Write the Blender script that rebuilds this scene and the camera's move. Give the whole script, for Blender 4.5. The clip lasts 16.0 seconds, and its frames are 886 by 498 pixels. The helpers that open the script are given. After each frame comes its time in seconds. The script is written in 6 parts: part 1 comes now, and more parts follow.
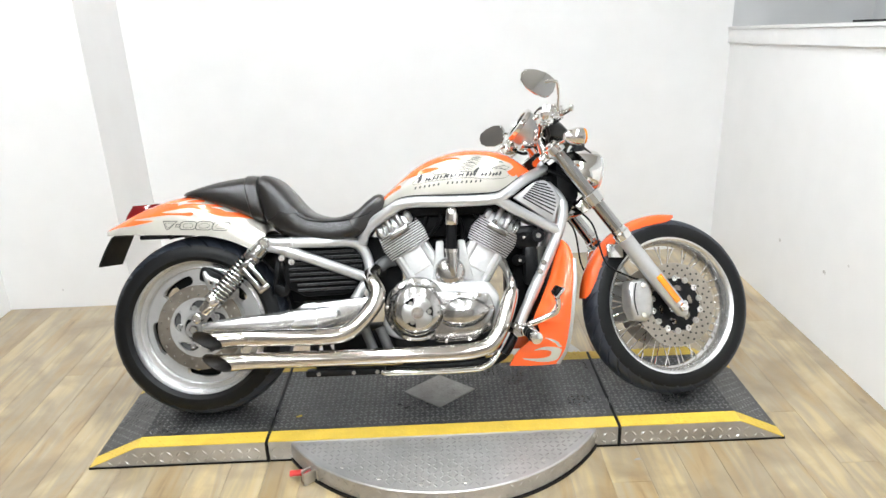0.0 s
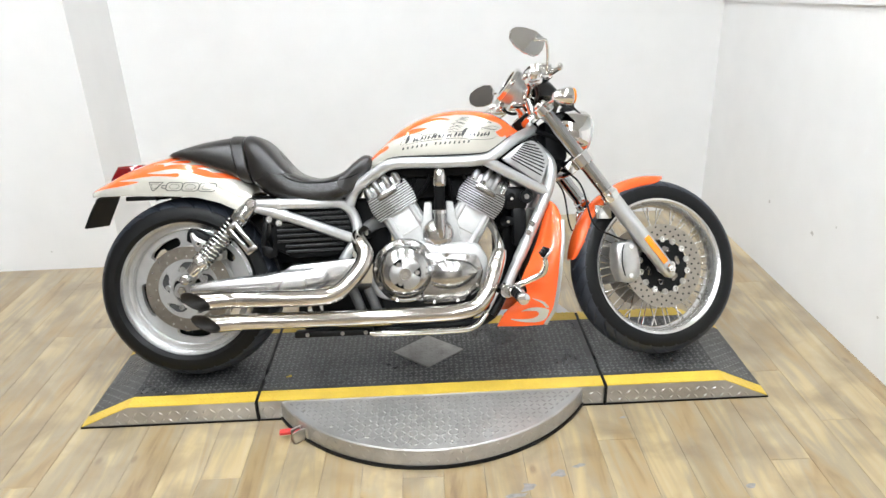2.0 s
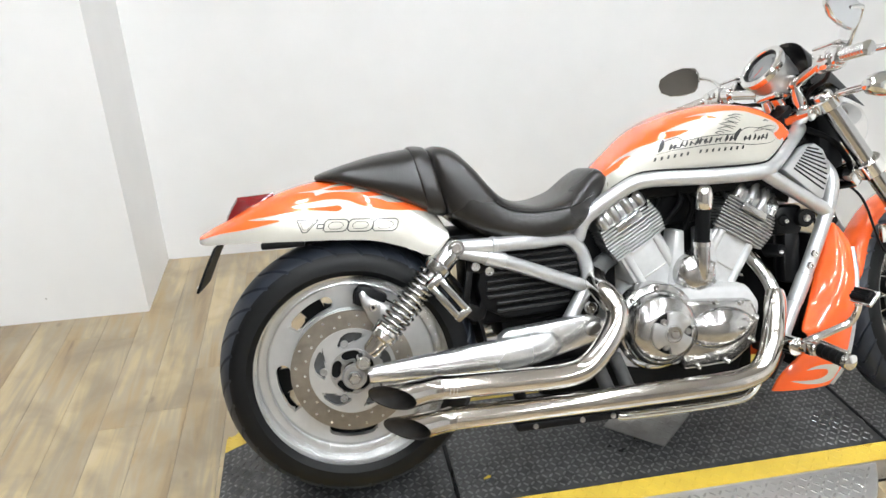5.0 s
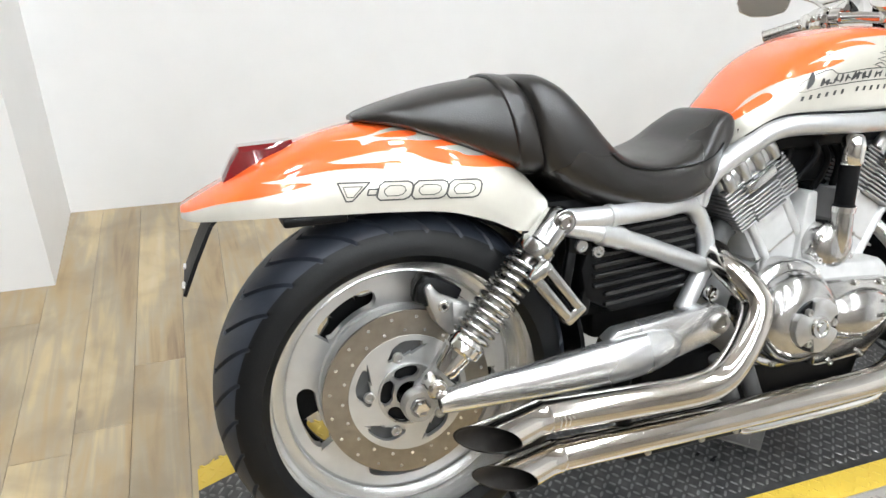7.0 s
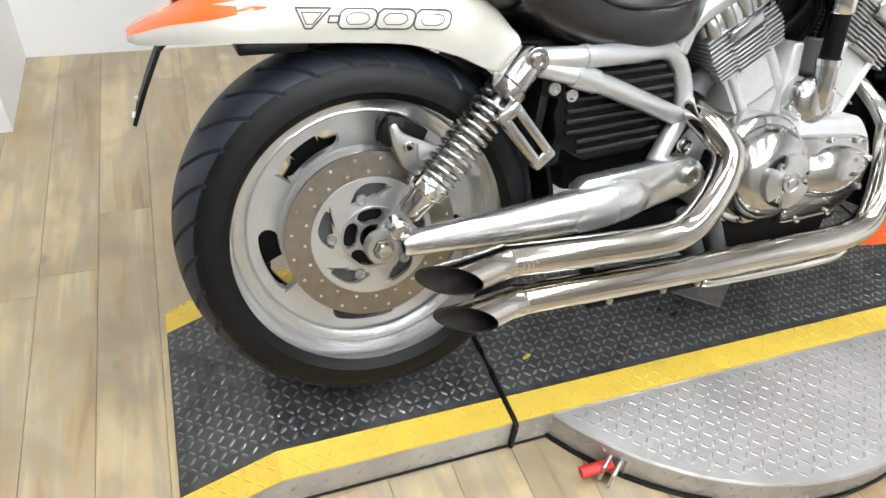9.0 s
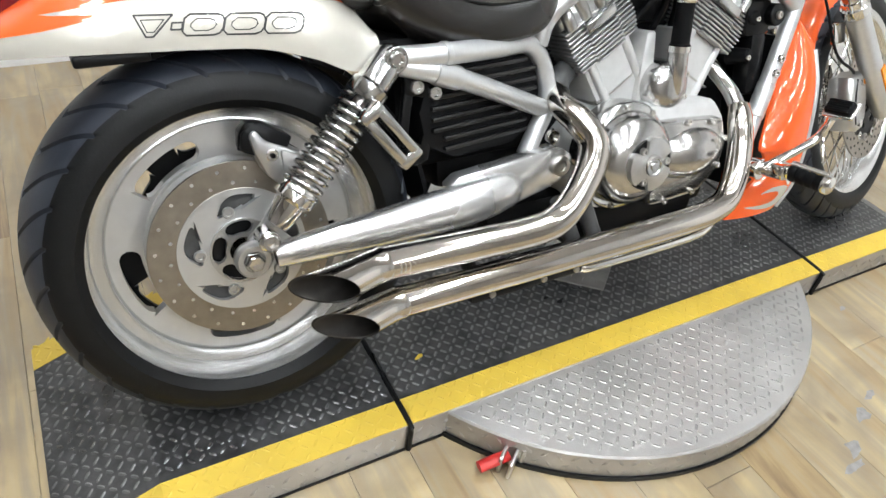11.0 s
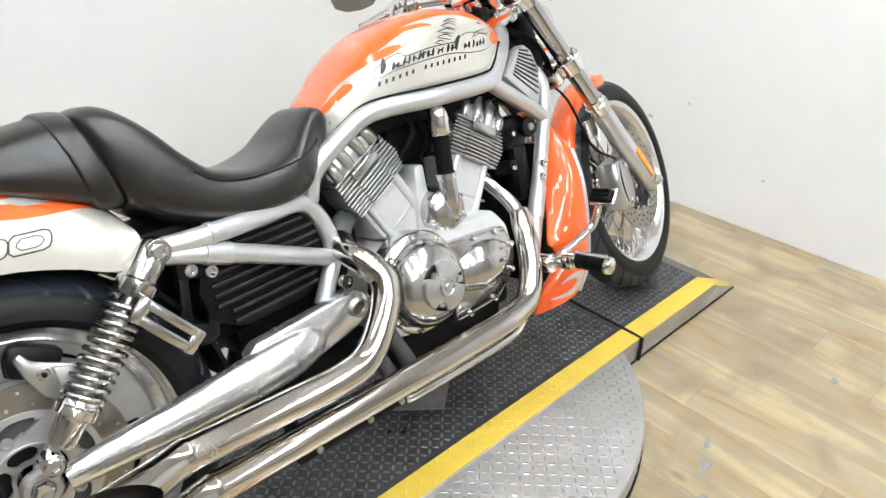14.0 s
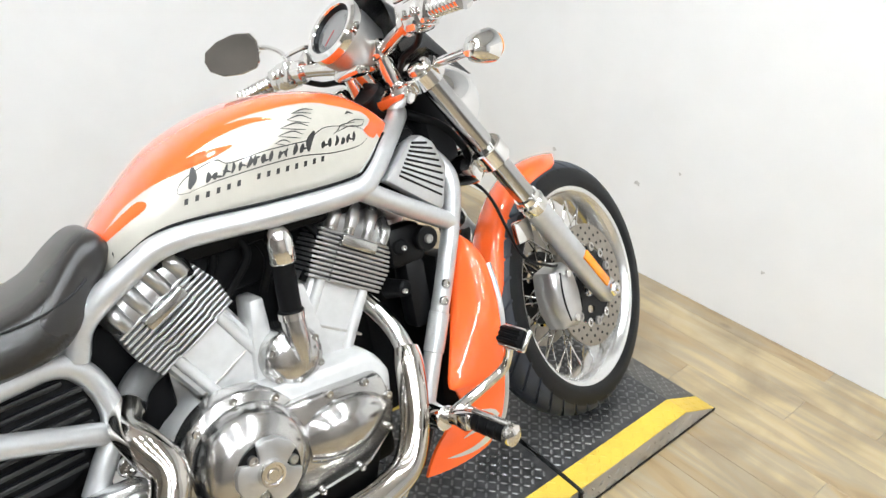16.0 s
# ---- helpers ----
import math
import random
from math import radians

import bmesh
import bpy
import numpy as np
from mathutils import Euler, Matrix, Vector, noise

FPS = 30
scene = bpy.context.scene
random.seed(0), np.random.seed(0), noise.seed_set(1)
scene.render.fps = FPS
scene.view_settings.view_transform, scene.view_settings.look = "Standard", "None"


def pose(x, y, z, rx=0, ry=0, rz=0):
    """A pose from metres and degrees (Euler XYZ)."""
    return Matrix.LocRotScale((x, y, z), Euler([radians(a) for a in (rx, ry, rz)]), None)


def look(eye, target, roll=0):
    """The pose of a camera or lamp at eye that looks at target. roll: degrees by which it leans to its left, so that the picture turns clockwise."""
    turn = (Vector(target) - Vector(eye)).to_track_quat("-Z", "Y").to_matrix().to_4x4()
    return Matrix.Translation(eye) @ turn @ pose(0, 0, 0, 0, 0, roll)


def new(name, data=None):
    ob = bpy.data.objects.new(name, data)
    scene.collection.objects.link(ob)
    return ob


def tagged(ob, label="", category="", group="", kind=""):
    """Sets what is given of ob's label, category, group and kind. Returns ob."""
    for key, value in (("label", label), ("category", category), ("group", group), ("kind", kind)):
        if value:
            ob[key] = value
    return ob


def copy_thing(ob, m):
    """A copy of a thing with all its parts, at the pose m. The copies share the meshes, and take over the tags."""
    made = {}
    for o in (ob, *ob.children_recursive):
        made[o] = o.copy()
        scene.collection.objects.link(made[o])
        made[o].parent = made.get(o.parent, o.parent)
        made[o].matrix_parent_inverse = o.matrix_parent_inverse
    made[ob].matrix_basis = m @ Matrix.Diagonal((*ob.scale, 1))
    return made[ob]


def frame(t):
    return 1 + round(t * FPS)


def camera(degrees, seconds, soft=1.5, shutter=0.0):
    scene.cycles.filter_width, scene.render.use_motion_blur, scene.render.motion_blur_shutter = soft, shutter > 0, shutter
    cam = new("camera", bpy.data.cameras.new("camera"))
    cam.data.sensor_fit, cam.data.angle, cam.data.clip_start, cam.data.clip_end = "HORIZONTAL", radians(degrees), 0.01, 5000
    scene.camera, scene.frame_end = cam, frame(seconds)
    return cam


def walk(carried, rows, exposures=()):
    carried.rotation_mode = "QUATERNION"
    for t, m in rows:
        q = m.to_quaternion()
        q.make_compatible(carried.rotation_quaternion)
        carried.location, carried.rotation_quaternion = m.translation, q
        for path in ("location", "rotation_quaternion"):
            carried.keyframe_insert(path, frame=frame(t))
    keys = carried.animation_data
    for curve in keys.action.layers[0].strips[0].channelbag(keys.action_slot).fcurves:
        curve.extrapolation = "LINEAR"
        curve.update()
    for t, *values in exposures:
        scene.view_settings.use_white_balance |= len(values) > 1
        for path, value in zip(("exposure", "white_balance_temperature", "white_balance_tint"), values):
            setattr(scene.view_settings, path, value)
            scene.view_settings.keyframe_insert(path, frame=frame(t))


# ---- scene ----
cam = camera(64.48, 16.0)
PATH = [
    (0, (0.865, -2.484, 1.518), (0.879, -0.612, 0.815), -2.3),
    (0.5, (0.862, -2.486, 1.524), (0.885, -0.617, 0.813), -2.2),
    (1, (0.852, -2.481, 1.525), (0.883, -0.615, 0.806), -2.2),
    (1.5, (0.855, -2.481, 1.517), (0.898, -0.633, 0.753), -2.0),
    (2, (0.887, -2.483, 1.513), (0.912, -0.652, 0.710), -2.2),
    (2.5, (0.849, -2.460, 1.475), (0.713, -0.641, 0.655), 1.0),
    (3, (0.684, -2.411, 1.497), (0.678, -0.547, 0.773), -2.5),
    (3.5, (0.497, -2.314, 1.494), (0.488, -0.465, 0.733), -2.3),
    (4, (0.333, -2.114, 1.449), (0.339, -0.260, 0.699), -1.7),
    (4.5, (0.126, -1.909, 1.438), (0.155, -0.070, 0.652), -3.2),
    (5, (-0.015, -1.674, 1.428), (0.303, 0.099, 0.559), -0.9),
    (5.2, (-0.046, -1.588, 1.405), (0.280, 0.196, 0.563), -0.9),
    (7.5, (-0.288, -1.082, 1.249), (0.352, 0.434, 0.112), 5.2),
    (8, (-0.252, -1.092, 1.228), (0.320, 0.366, -0.016), 5.3),
    (8.2, (-0.258, -1.101, 1.219), (0.321, 0.331, -0.052), 5.8),
    (10.3, (-0.212, -1.138, 1.192), (0.552, 0.169, -0.115), 9.1),
    (10.5, (-0.215, -1.136, 1.183), (0.600, 0.168, -0.096), 9.4),
    (11, (-0.188, -1.139, 1.203), (0.658, 0.141, -0.080), 8.5),
    (11.5, (-0.155, -1.149, 1.212), (0.761, 0.109, -0.044), 7.0),
    (12, (-0.134, -1.167, 1.220), (0.876, 0.102, 0.048), 4.8),
    (12.5, (-0.108, -1.190, 1.231), (0.977, 0.063, 0.112), 3.5),
    (13, (-0.087, -1.209, 1.250), (1.054, 0.037, 0.179), 3.0),
    (13.5, (-0.076, -1.207, 1.267), (1.077, 0.048, 0.220), 2.2),
    (14, (-0.059, -1.223, 1.280), (1.141, 0.029, 0.283), 1.2),
    (14.5, (-0.040, -1.231, 1.295), (1.196, 0.022, 0.344), 0.6),
    (15, (0.049, -1.202, 1.305), (1.327, 0.012, 0.361), 1.3),
    (15.5, (0.288, -1.173, 1.321), (1.484, 0.128, 0.386), 2.7),
    (16, (0.483, -1.094, 1.328), (1.612, 0.231, 0.343), 2.1),
]
walk(cam, [(t, look(eye, target, roll)) for t, eye, target, roll in PATH], exposures=[(0, 0.06), (1, 0.0), (2, 0.0), (3.5, -0.1), (4.5, -0.12), (5, -0.08), (7.5, 0.05), (8, 0.06), (10.5, -0.13), (11.5, -0.18), (12.5, -0.12), (13.5, -0.05), (14.5, 0.0), (15.5, -0.02), (16, 0.04)])

# ---- light ----
world = bpy.data.worlds.new("world")
scene.world = world
world.use_nodes = True
world.node_tree.nodes["Background"].inputs[0].default_value = (0.9, 0.92, 1.0, 1)
world.node_tree.nodes["Background"].inputs[1].default_value = 0.08


# ---- materials ----
def mat(name, col, rough=0.5, metal=0.0, vary=0.1, scale=30.0, bump=0.0, bscale=200.0, coat=0.0, rvary=0.1, col2=None, spec=0.5):
    """A surface with variation at two scales in colour and gloss, and fine relief."""
    m = bpy.data.materials.new(name)
    m.use_nodes = True
    nt = m.node_tree
    b = nt.nodes["Principled BSDF"]
    tc = nt.nodes.new("ShaderNodeTexCoord")
    n1 = nt.nodes.new("ShaderNodeTexNoise")
    n1.inputs["Scale"].default_value, n1.inputs["Detail"].default_value = scale, 6
    n2 = nt.nodes.new("ShaderNodeTexNoise")
    n2.inputs["Scale"].default_value, n2.inputs["Detail"].default_value = scale / 9, 3
    add = nt.nodes.new("ShaderNodeMath")
    add.operation = "MULTIPLY_ADD"
    add.inputs[1].default_value = 0.5
    half = nt.nodes.new("ShaderNodeMath")
    half.operation = "MULTIPLY"
    half.inputs[1].default_value = 0.5
    ramp = nt.nodes.new("ShaderNodeValToRGB")
    c2 = col2 or tuple(c * (1 - 2.2 * vary) for c in col)
    ramp.color_ramp.elements[0].position, ramp.color_ramp.elements[1].position = 0.3, 0.7
    ramp.color_ramp.elements[0].color, ramp.color_ramp.elements[1].color = (*c2, 1), (*col, 1)
    mr = nt.nodes.new("ShaderNodeMapRange")
    mr.inputs["To Min"].default_value, mr.inputs["To Max"].default_value = max(0.01, rough - rvary), min(1, rough + rvary)
    for n in (n1, n2):
        nt.links.new(tc.outputs["Object"], n.inputs["Vector"])
    nt.links.new(n1.outputs["Fac"], add.inputs[0])
    nt.links.new(n2.outputs["Fac"], half.inputs[0])
    nt.links.new(half.outputs[0], add.inputs[2])
    nt.links.new(add.outputs[0], ramp.inputs["Fac"])
    nt.links.new(ramp.outputs["Color"], b.inputs["Base Color"])
    nt.links.new(n2.outputs["Fac"], mr.inputs["Value"])
    nt.links.new(mr.outputs[0], b.inputs["Roughness"])
    b.inputs["Metallic"].default_value = metal
    b.inputs["Coat Weight"].default_value = coat
    b.inputs["Coat Roughness"].default_value = 0.035
    b.inputs["Specular IOR Level"].default_value = 0.2 if coat == 1.0 else spec
    if bump:
        bn = nt.nodes.new("ShaderNodeBump")
        bt = nt.nodes.new("ShaderNodeTexNoise")
        bt.inputs["Scale"].default_value, bt.inputs["Detail"].default_value = bscale, 4
        bn.inputs["Strength"].default_value, bn.inputs["Distance"].default_value = bump, 0.002
        nt.links.new(tc.outputs["Object"], bt.inputs["Vector"])
        nt.links.new(bt.outputs["Fac"], bn.inputs["Height"])
        nt.links.new(bn.outputs["Normal"], b.inputs["Normal"])
    return m


def glow(name, col, strength):
    m = bpy.data.materials.new(name)
    m.use_nodes = True
    b = m.node_tree.nodes["Principled BSDF"]
    b.inputs["Base Color"].default_value = (*col, 1)
    b.inputs["Emission Color"].default_value = (*col, 1)
    b.inputs["Emission Strength"].default_value = strength
    return m


CHROME = mat("chrome", (0.82, 0.81, 0.79), 0.06, 1.0, 0.03, 40, rvary=0.03)
# Exhaust chrome, dimmed and warmed in colour for tan floor reflections.
PIPE = mat("warm_reflection_exhaust_chrome", (0.66, 0.625, 0.58), 0.10, 1.0, 0.08, 30, 0.015, 200, rvary=0.04)
ALU = mat("polished_aluminium", (0.62, 0.62, 0.612), 0.19, 1.0, 0.1, 60, 0.05, 300, rvary=0.07)
FINS = mat("bright_fin_metal", (0.60, 0.60, 0.595), 0.34, 0.85, 0.1, 60, 0.05, 300, rvary=0.07)
HEADM = mat("satin_head_cover", (0.60, 0.60, 0.595), 0.29, 0.92, 0.12, 40, 0.1, 160, rvary=0.08)
CAST = mat("cast_aluminium", (0.66, 0.655, 0.645), 0.42, 0.35, 0.08, 50, 0.12, 500, rvary=0.08)
# Dark metal; on the fin cores it paints the shade over silver.
FINCORE = mat("dark_metal_and_fin_shade", (0.11, 0.11, 0.11), 0.55, 0.4, 0.15, 60, 0.1, 300)
FRAME = mat("silver_frame_paint", (0.64, 0.645, 0.65), 0.33, 0.72, 0.05, 120, 0.03, 600, rvary=0.04)
RIM = mat("polished_rim", (0.84, 0.84, 0.835), 0.24, 0.92, 0.06, 30, 0.03, 300, rvary=0.06)
FACE = mat("machined_wheel_face", (0.74, 0.74, 0.735), 0.34, 0.8, 0.08, 30, 0.05, 300, rvary=0.07)
ARM = mat("brushed_swingarm", (0.80, 0.80, 0.80), 0.26, 0.92, 0.08, 40, 0.06, 200, rvary=0.1)
COVER = mat("buffed_aluminium_cover", (0.60, 0.592, 0.58), 0.18, 0.97, 0.1, 40, 0.1, 90, rvary=0.07)
DISC = mat("brake_disc_steel", (0.44, 0.40, 0.345), 0.34, 1.0, 0.14, 50, 0.06, 400)
STEEL = mat("brake_steel", (0.6, 0.58, 0.55), 0.3, 1.0, 0.1, 60, 0.05, 400)
# Tread rubber with its bluish sheen put into the base colour.
TREAD = mat("sheen_tinted_tread_rubber", (0.029, 0.035, 0.049), 0.5, 0.0, 0.25, 30, 0.15, 300)
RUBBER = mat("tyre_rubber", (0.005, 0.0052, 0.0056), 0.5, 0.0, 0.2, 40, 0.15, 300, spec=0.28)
LEATHER = mat("black_leather", (0.016, 0.0138, 0.0123), 0.27, 0.0, 0.2, 25, 0.2, 420)
BLACK = mat("black_paint", (0.004, 0.004, 0.0045), 0.4, 0.0, 0.15, 40, 0.05, 300, spec=0.35)
PLASTIC = mat("black_plastic", (0.0035, 0.0035, 0.004), 0.55, 0.0, 0.15, 60, 0.15, 500, spec=0.3)
RIBBED = mat("ribbed_black_plastic", (0.008, 0.008, 0.0084), 0.38, 0.0, 0.15, 60, 0.1, 500)
ORANGE = mat("orange_paint", (0.95, 0.135, 0.028), 0.25, 0.0, 0.03, 40, coat=1.0, rvary=0.04)
SATIN = mat("satin_cast_silver", (0.60, 0.595, 0.585), 0.3, 0.85, 0.1, 45, 0.1, 420, rvary=0.08)
for soft_black, level in ((LEATHER, 0.6), (RUBBER, 0.28), (PLASTIC, 0.14), (BLACK, 0.22)):
    soft_black.node_tree.nodes["Principled BSDF"].inputs["Specular IOR Level"].default_value = level
SILVER = mat("pearl_silver_paint", (0.66, 0.635, 0.575), 0.25, 0.3, 0.03, 60, coat=1.0, rvary=0.04)
INK = mat("black_ink", (0.03, 0.03, 0.03), 0.35, 0.0, 0.1, 60)
AMBER = mat("amber_plastic", (0.95, 0.30, 0.01), 0.2, 0.0, 0.08, 90, coat=0.6)
REDLENS = mat("red_lens", (0.16, 0.006, 0.008), 0.12, 0.0, 0.1, 60, coat=1.0)
SMOKE = mat("smoked_screen", (0.012, 0.012, 0.013), 0.25, 0.0, 0.1, 40, coat=0.5)
REDGRIP = mat("red_vinyl", (0.6, 0.03, 0.025), 0.4, 0.0, 0.12, 60)
MIRROR = mat("mirror_glass", (0.9, 0.9, 0.9), 0.02, 1.0, 0.01, 30, rvary=0.0)
DIAL = mat("dial_face", (0.22, 0.225, 0.225), 0.3, 0.1, 0.1, 40, coat=0.8)
WALLM = mat("white_wall_paint", (0.86, 0.85, 0.84), 0.6, 0.0, 0.03, 6, 0.06, 120)
CEILM = mat("ceiling_paint", (0.78, 0.775, 0.765), 0.7, 0.0, 0.03, 6, 0.06, 80)
TRIMM = mat("white_trim", (0.82, 0.81, 0.8), 0.45, 0.0, 0.04, 10)
PLATE = mat("tread_plate_steel", (0.62, 0.605, 0.59), 0.40, 0.78, 0.2, 12, 0.12, 160, rvary=0.15, col2=(0.36, 0.35, 0.335))
DARKPLATE = mat("dark_tread_plate", (0.115, 0.115, 0.115), 0.38, 0.35, 0.25, 40, 0.2, 160, rvary=0.16, col2=(0.018, 0.018, 0.019))
# Worn tread plate, darkened in colour for shade under pipes and beside lugs.
DIAMONDM = mat("dull_shaded_tread_plate", (0.46, 0.45, 0.435), 0.4, 0.7, 0.2, 22, 0.15, 160, rvary=0.14, col2=(0.25, 0.24, 0.225))
LENS = mat("headlamp_glass", (0.78, 0.79, 0.80), 0.08, 0.6, 0.03, 40, coat=0.6)
YELLOW = mat("yellow_safety_paint", (0.76, 0.53, 0.065), 0.45, 0.0, 0.12, 14, 0.1, 200, col2=(0.58, 0.40, 0.06))
SOUTHM = mat("warm_grey_shop_wall", (0.36, 0.33, 0.30), 0.7, 0.0, 0.12, 3)
DARKWALL = mat("brown_shop_wall", (0.30, 0.275, 0.25), 0.7, 0.0, 0.15, 3)
GREYW = mat("light_grey_wall_paint", (0.6, 0.6, 0.6), 0.6, 0.0, 0.05, 5)
# Worn lug tops, brightened in colour for the glints on them.
WORN_GLINT = mat("worn_glinting_tread_tops", (0.30, 0.30, 0.302), 0.30, 0.75, 0.35, 40, 0.1, 200, rvary=0.12)
STANCHION = mat("hard_chrome_tube", (0.50, 0.495, 0.485), 0.14, 1.0, 0.06, 40, 0.02, 300, rvary=0.05)
SOOT = mat("sooty_bore", (0.035, 0.03, 0.026), 0.6, 0.2, 0.3, 60)
GLUE = mat("grey_glue_residue", (0.36, 0.35, 0.345), 0.5, 0.0, 0.25, 60)
SCUFF = mat("wall_scuff", (0.72, 0.69, 0.665), 0.7, 0.0, 0.2, 90)


def flamed(name, curve, x0, x1, z0, z1):
    """Silver paint below a wavy line of (x, z) points, orange paint above it."""
    m = mat(name, (0.60, 0.572, 0.505), 0.25, 0.3, 0.03, 60, coat=1.0, rvary=0.04)
    nt = m.node_tree
    b = nt.nodes["Principled BSDF"]
    tc, xyz = nt.nodes.new("ShaderNodeTexCoord"), nt.nodes.new("ShaderNodeSeparateXYZ")
    nt.links.new(tc.outputs["Object"], xyz.inputs[0])
    mx = nt.nodes.new("ShaderNodeMapRange")
    mx.inputs["From Min"].default_value, mx.inputs["From Max"].default_value = x0, x1
    nt.links.new(xyz.outputs["X"], mx.inputs["Value"])
    fc = nt.nodes.new("ShaderNodeFloatCurve")
    pts = fc.mapping.curves[0].points
    q = [((x - x0) / (x1 - x0), (z - z0) / (z1 - z0)) for x, z in curve]
    pts[0].location, pts[1].location = q[0], q[-1]
    for p in q[1:-1]:
        pts.new(*p)
    fc.mapping.update()
    nt.links.new(mx.outputs[0], fc.inputs["Value"])
    mz = nt.nodes.new("ShaderNodeMapRange")
    mz.inputs["From Min"].default_value, mz.inputs["From Max"].default_value = z0, z1
    nt.links.new(xyz.outputs["Z"], mz.inputs["Value"])
    diff = nt.nodes.new("ShaderNodeMath")
    diff.operation = "SUBTRACT"
    nt.links.new(mz.outputs[0], diff.inputs[0])
    nt.links.new(fc.outputs[0], diff.inputs[1])
    edge = nt.nodes.new("ShaderNodeMapRange")
    edge.inputs["From Min"].default_value, edge.inputs["From Max"].default_value = -0.003, 0.003
    nt.links.new(diff.outputs[0], edge.inputs["Value"])
    mixn = nt.nodes.new("ShaderNodeMix")
    mixn.data_type = "RGBA"
    nt.links.new(b.inputs["Base Color"].links[0].from_socket, mixn.inputs[6])
    mixn.inputs[7].default_value = (0.95, 0.135, 0.028, 1)
    nt.links.new(edge.outputs[0], mixn.inputs[0])
    nt.links.new(mixn.outputs[2], b.inputs["Base Color"])
    mm = nt.nodes.new("ShaderNodeMapRange")
    mm.inputs["To Min"].default_value, mm.inputs["To Max"].default_value = 0.3, 0.0
    nt.links.new(edge.outputs[0], mm.inputs["Value"])
    nt.links.new(mm.outputs[0], b.inputs["Metallic"])
    return m


FENDER_PAINT = flamed("flamed_fender_paint", [(-0.33, 0.671), (-0.317, 0.675), (-0.262, 0.701), (-0.196, 0.717), (-0.145, 0.73), (-0.094, 0.74), (-0.047, 0.747), (-0.003, 0.751), (0.032, 0.747), (0.066, 0.733), (0.107, 0.721), (0.156, 0.713), (0.2, 0.709), (0.275, 0.689), (0.26, 0.69)], -0.33, 0.28, 0.6, 0.82)
TANK_PAINT = flamed("flamed_tank_paint", [(0.66, 0.738), (0.681, 0.758), (0.693, 0.770), (0.717, 0.791), (0.740, 0.806), (0.762, 0.818), (0.789, 0.830), (0.813, 0.846), (0.859, 0.872), (0.893, 0.885), (0.929, 0.891), (0.961, 0.893), (0.995, 0.894), (1.040, 0.890),
                                          (1.070, 0.880), (1.102, 0.868), (1.128, 0.857), (1.142, 0.835), (1.152, 0.81), (1.17, 0.79), (1.22, 0.76)], 0.66, 1.22, 0.70, 0.94)


def wood_mat():
    m = bpy.data.materials.new("oak_plank")
    m.use_nodes = True
    nt = m.node_tree
    b = nt.nodes["Principled BSDF"]
    tc, oi = nt.nodes.new("ShaderNodeTexCoord"), nt.nodes.new("ShaderNodeObjectInfo")
    off = nt.nodes.new("ShaderNodeVectorMath")
    off.operation = "MULTIPLY_ADD"
    off.inputs[1].default_value = (1, 1, 1)
    sc = nt.nodes.new("ShaderNodeVectorMath")
    sc.operation = "SCALE"
    sc.inputs[0].default_value = (37.0, 91.0, 13.0)
    nt.links.new(oi.outputs["Random"], sc.inputs["Scale"])
    nt.links.new(tc.outputs["Object"], off.inputs[0])
    nt.links.new(sc.outputs[0], off.inputs[2])
    mp = nt.nodes.new("ShaderNodeMapping")
    mp.inputs["Scale"].default_value = (15, 1.6, 1)
    nt.links.new(off.outputs[0], mp.inputs["Vector"])
    g = nt.nodes.new("ShaderNodeTexNoise")
    g.inputs["Scale"].default_value, g.inputs["Detail"].default_value, g.inputs["Distortion"].default_value = 1.0, 8, 2.2
    nt.links.new(mp.outputs[0], g.inputs["Vector"])
    mp2 = nt.nodes.new("ShaderNodeMapping")
    mp2.inputs["Scale"].default_value = (8, 1.5, 1)
    nt.links.new(off.outputs[0], mp2.inputs["Vector"])
    g2 = nt.nodes.new("ShaderNodeTexNoise")
    g2.inputs["Scale"].default_value, g2.inputs["Detail"].default_value = 1.0, 3
    nt.links.new(mp2.outputs[0], g2.inputs["Vector"])
    mix = nt.nodes.new("ShaderNodeMath")
    mix.operation = "MULTIPLY_ADD"
    mix.inputs[1].default_value = 0.36
    h = nt.nodes.new("ShaderNodeMath")
    h.operation = "MULTIPLY"
    h.inputs[1].default_value = 0.64
    nt.links.new(g2.outputs["Fac"], h.inputs[0])
    nt.links.new(g.outputs["Fac"], mix.inputs[0])
    nt.links.new(h.outputs[0], mix.inputs[2])
    ramp = nt.nodes.new("ShaderNodeValToRGB")
    e = ramp.color_ramp.elements
    e[0].position, e[0].color = 0.30, (0.185, 0.115, 0.054, 1)
    e[1].position, e[1].color = 0.68, (0.500, 0.405, 0.255, 1)
    for at, col in ((0.42, (0.355, 0.250, 0.122, 1)), (0.50, (0.345, 0.278, 0.180, 1)), (0.58, (0.470, 0.355, 0.188, 1))):
        e.new(at).color = col
    nt.links.new(mix.outputs[0], ramp.inputs["Fac"])
    # small dark knots, here and there
    mp3 = nt.nodes.new("ShaderNodeMapping")
    mp3.inputs["Scale"].default_value = (9, 5, 1)
    nt.links.new(off.outputs[0], mp3.inputs["Vector"])
    vo = nt.nodes.new("ShaderNodeTexVoronoi")
    vo.inputs["Scale"].default_value = 1.0
    nt.links.new(mp3.outputs[0], vo.inputs["Vector"])
    spot = nt.nodes.new("ShaderNodeMapRange")
    spot.inputs["From Min"].default_value, spot.inputs["From Max"].default_value = 0.05, 0.13
    spot.inputs["To Min"].default_value, spot.inputs["To Max"].default_value = 1.0, 0.0
    nt.links.new(vo.outputs["Distance"], spot.inputs["Value"])
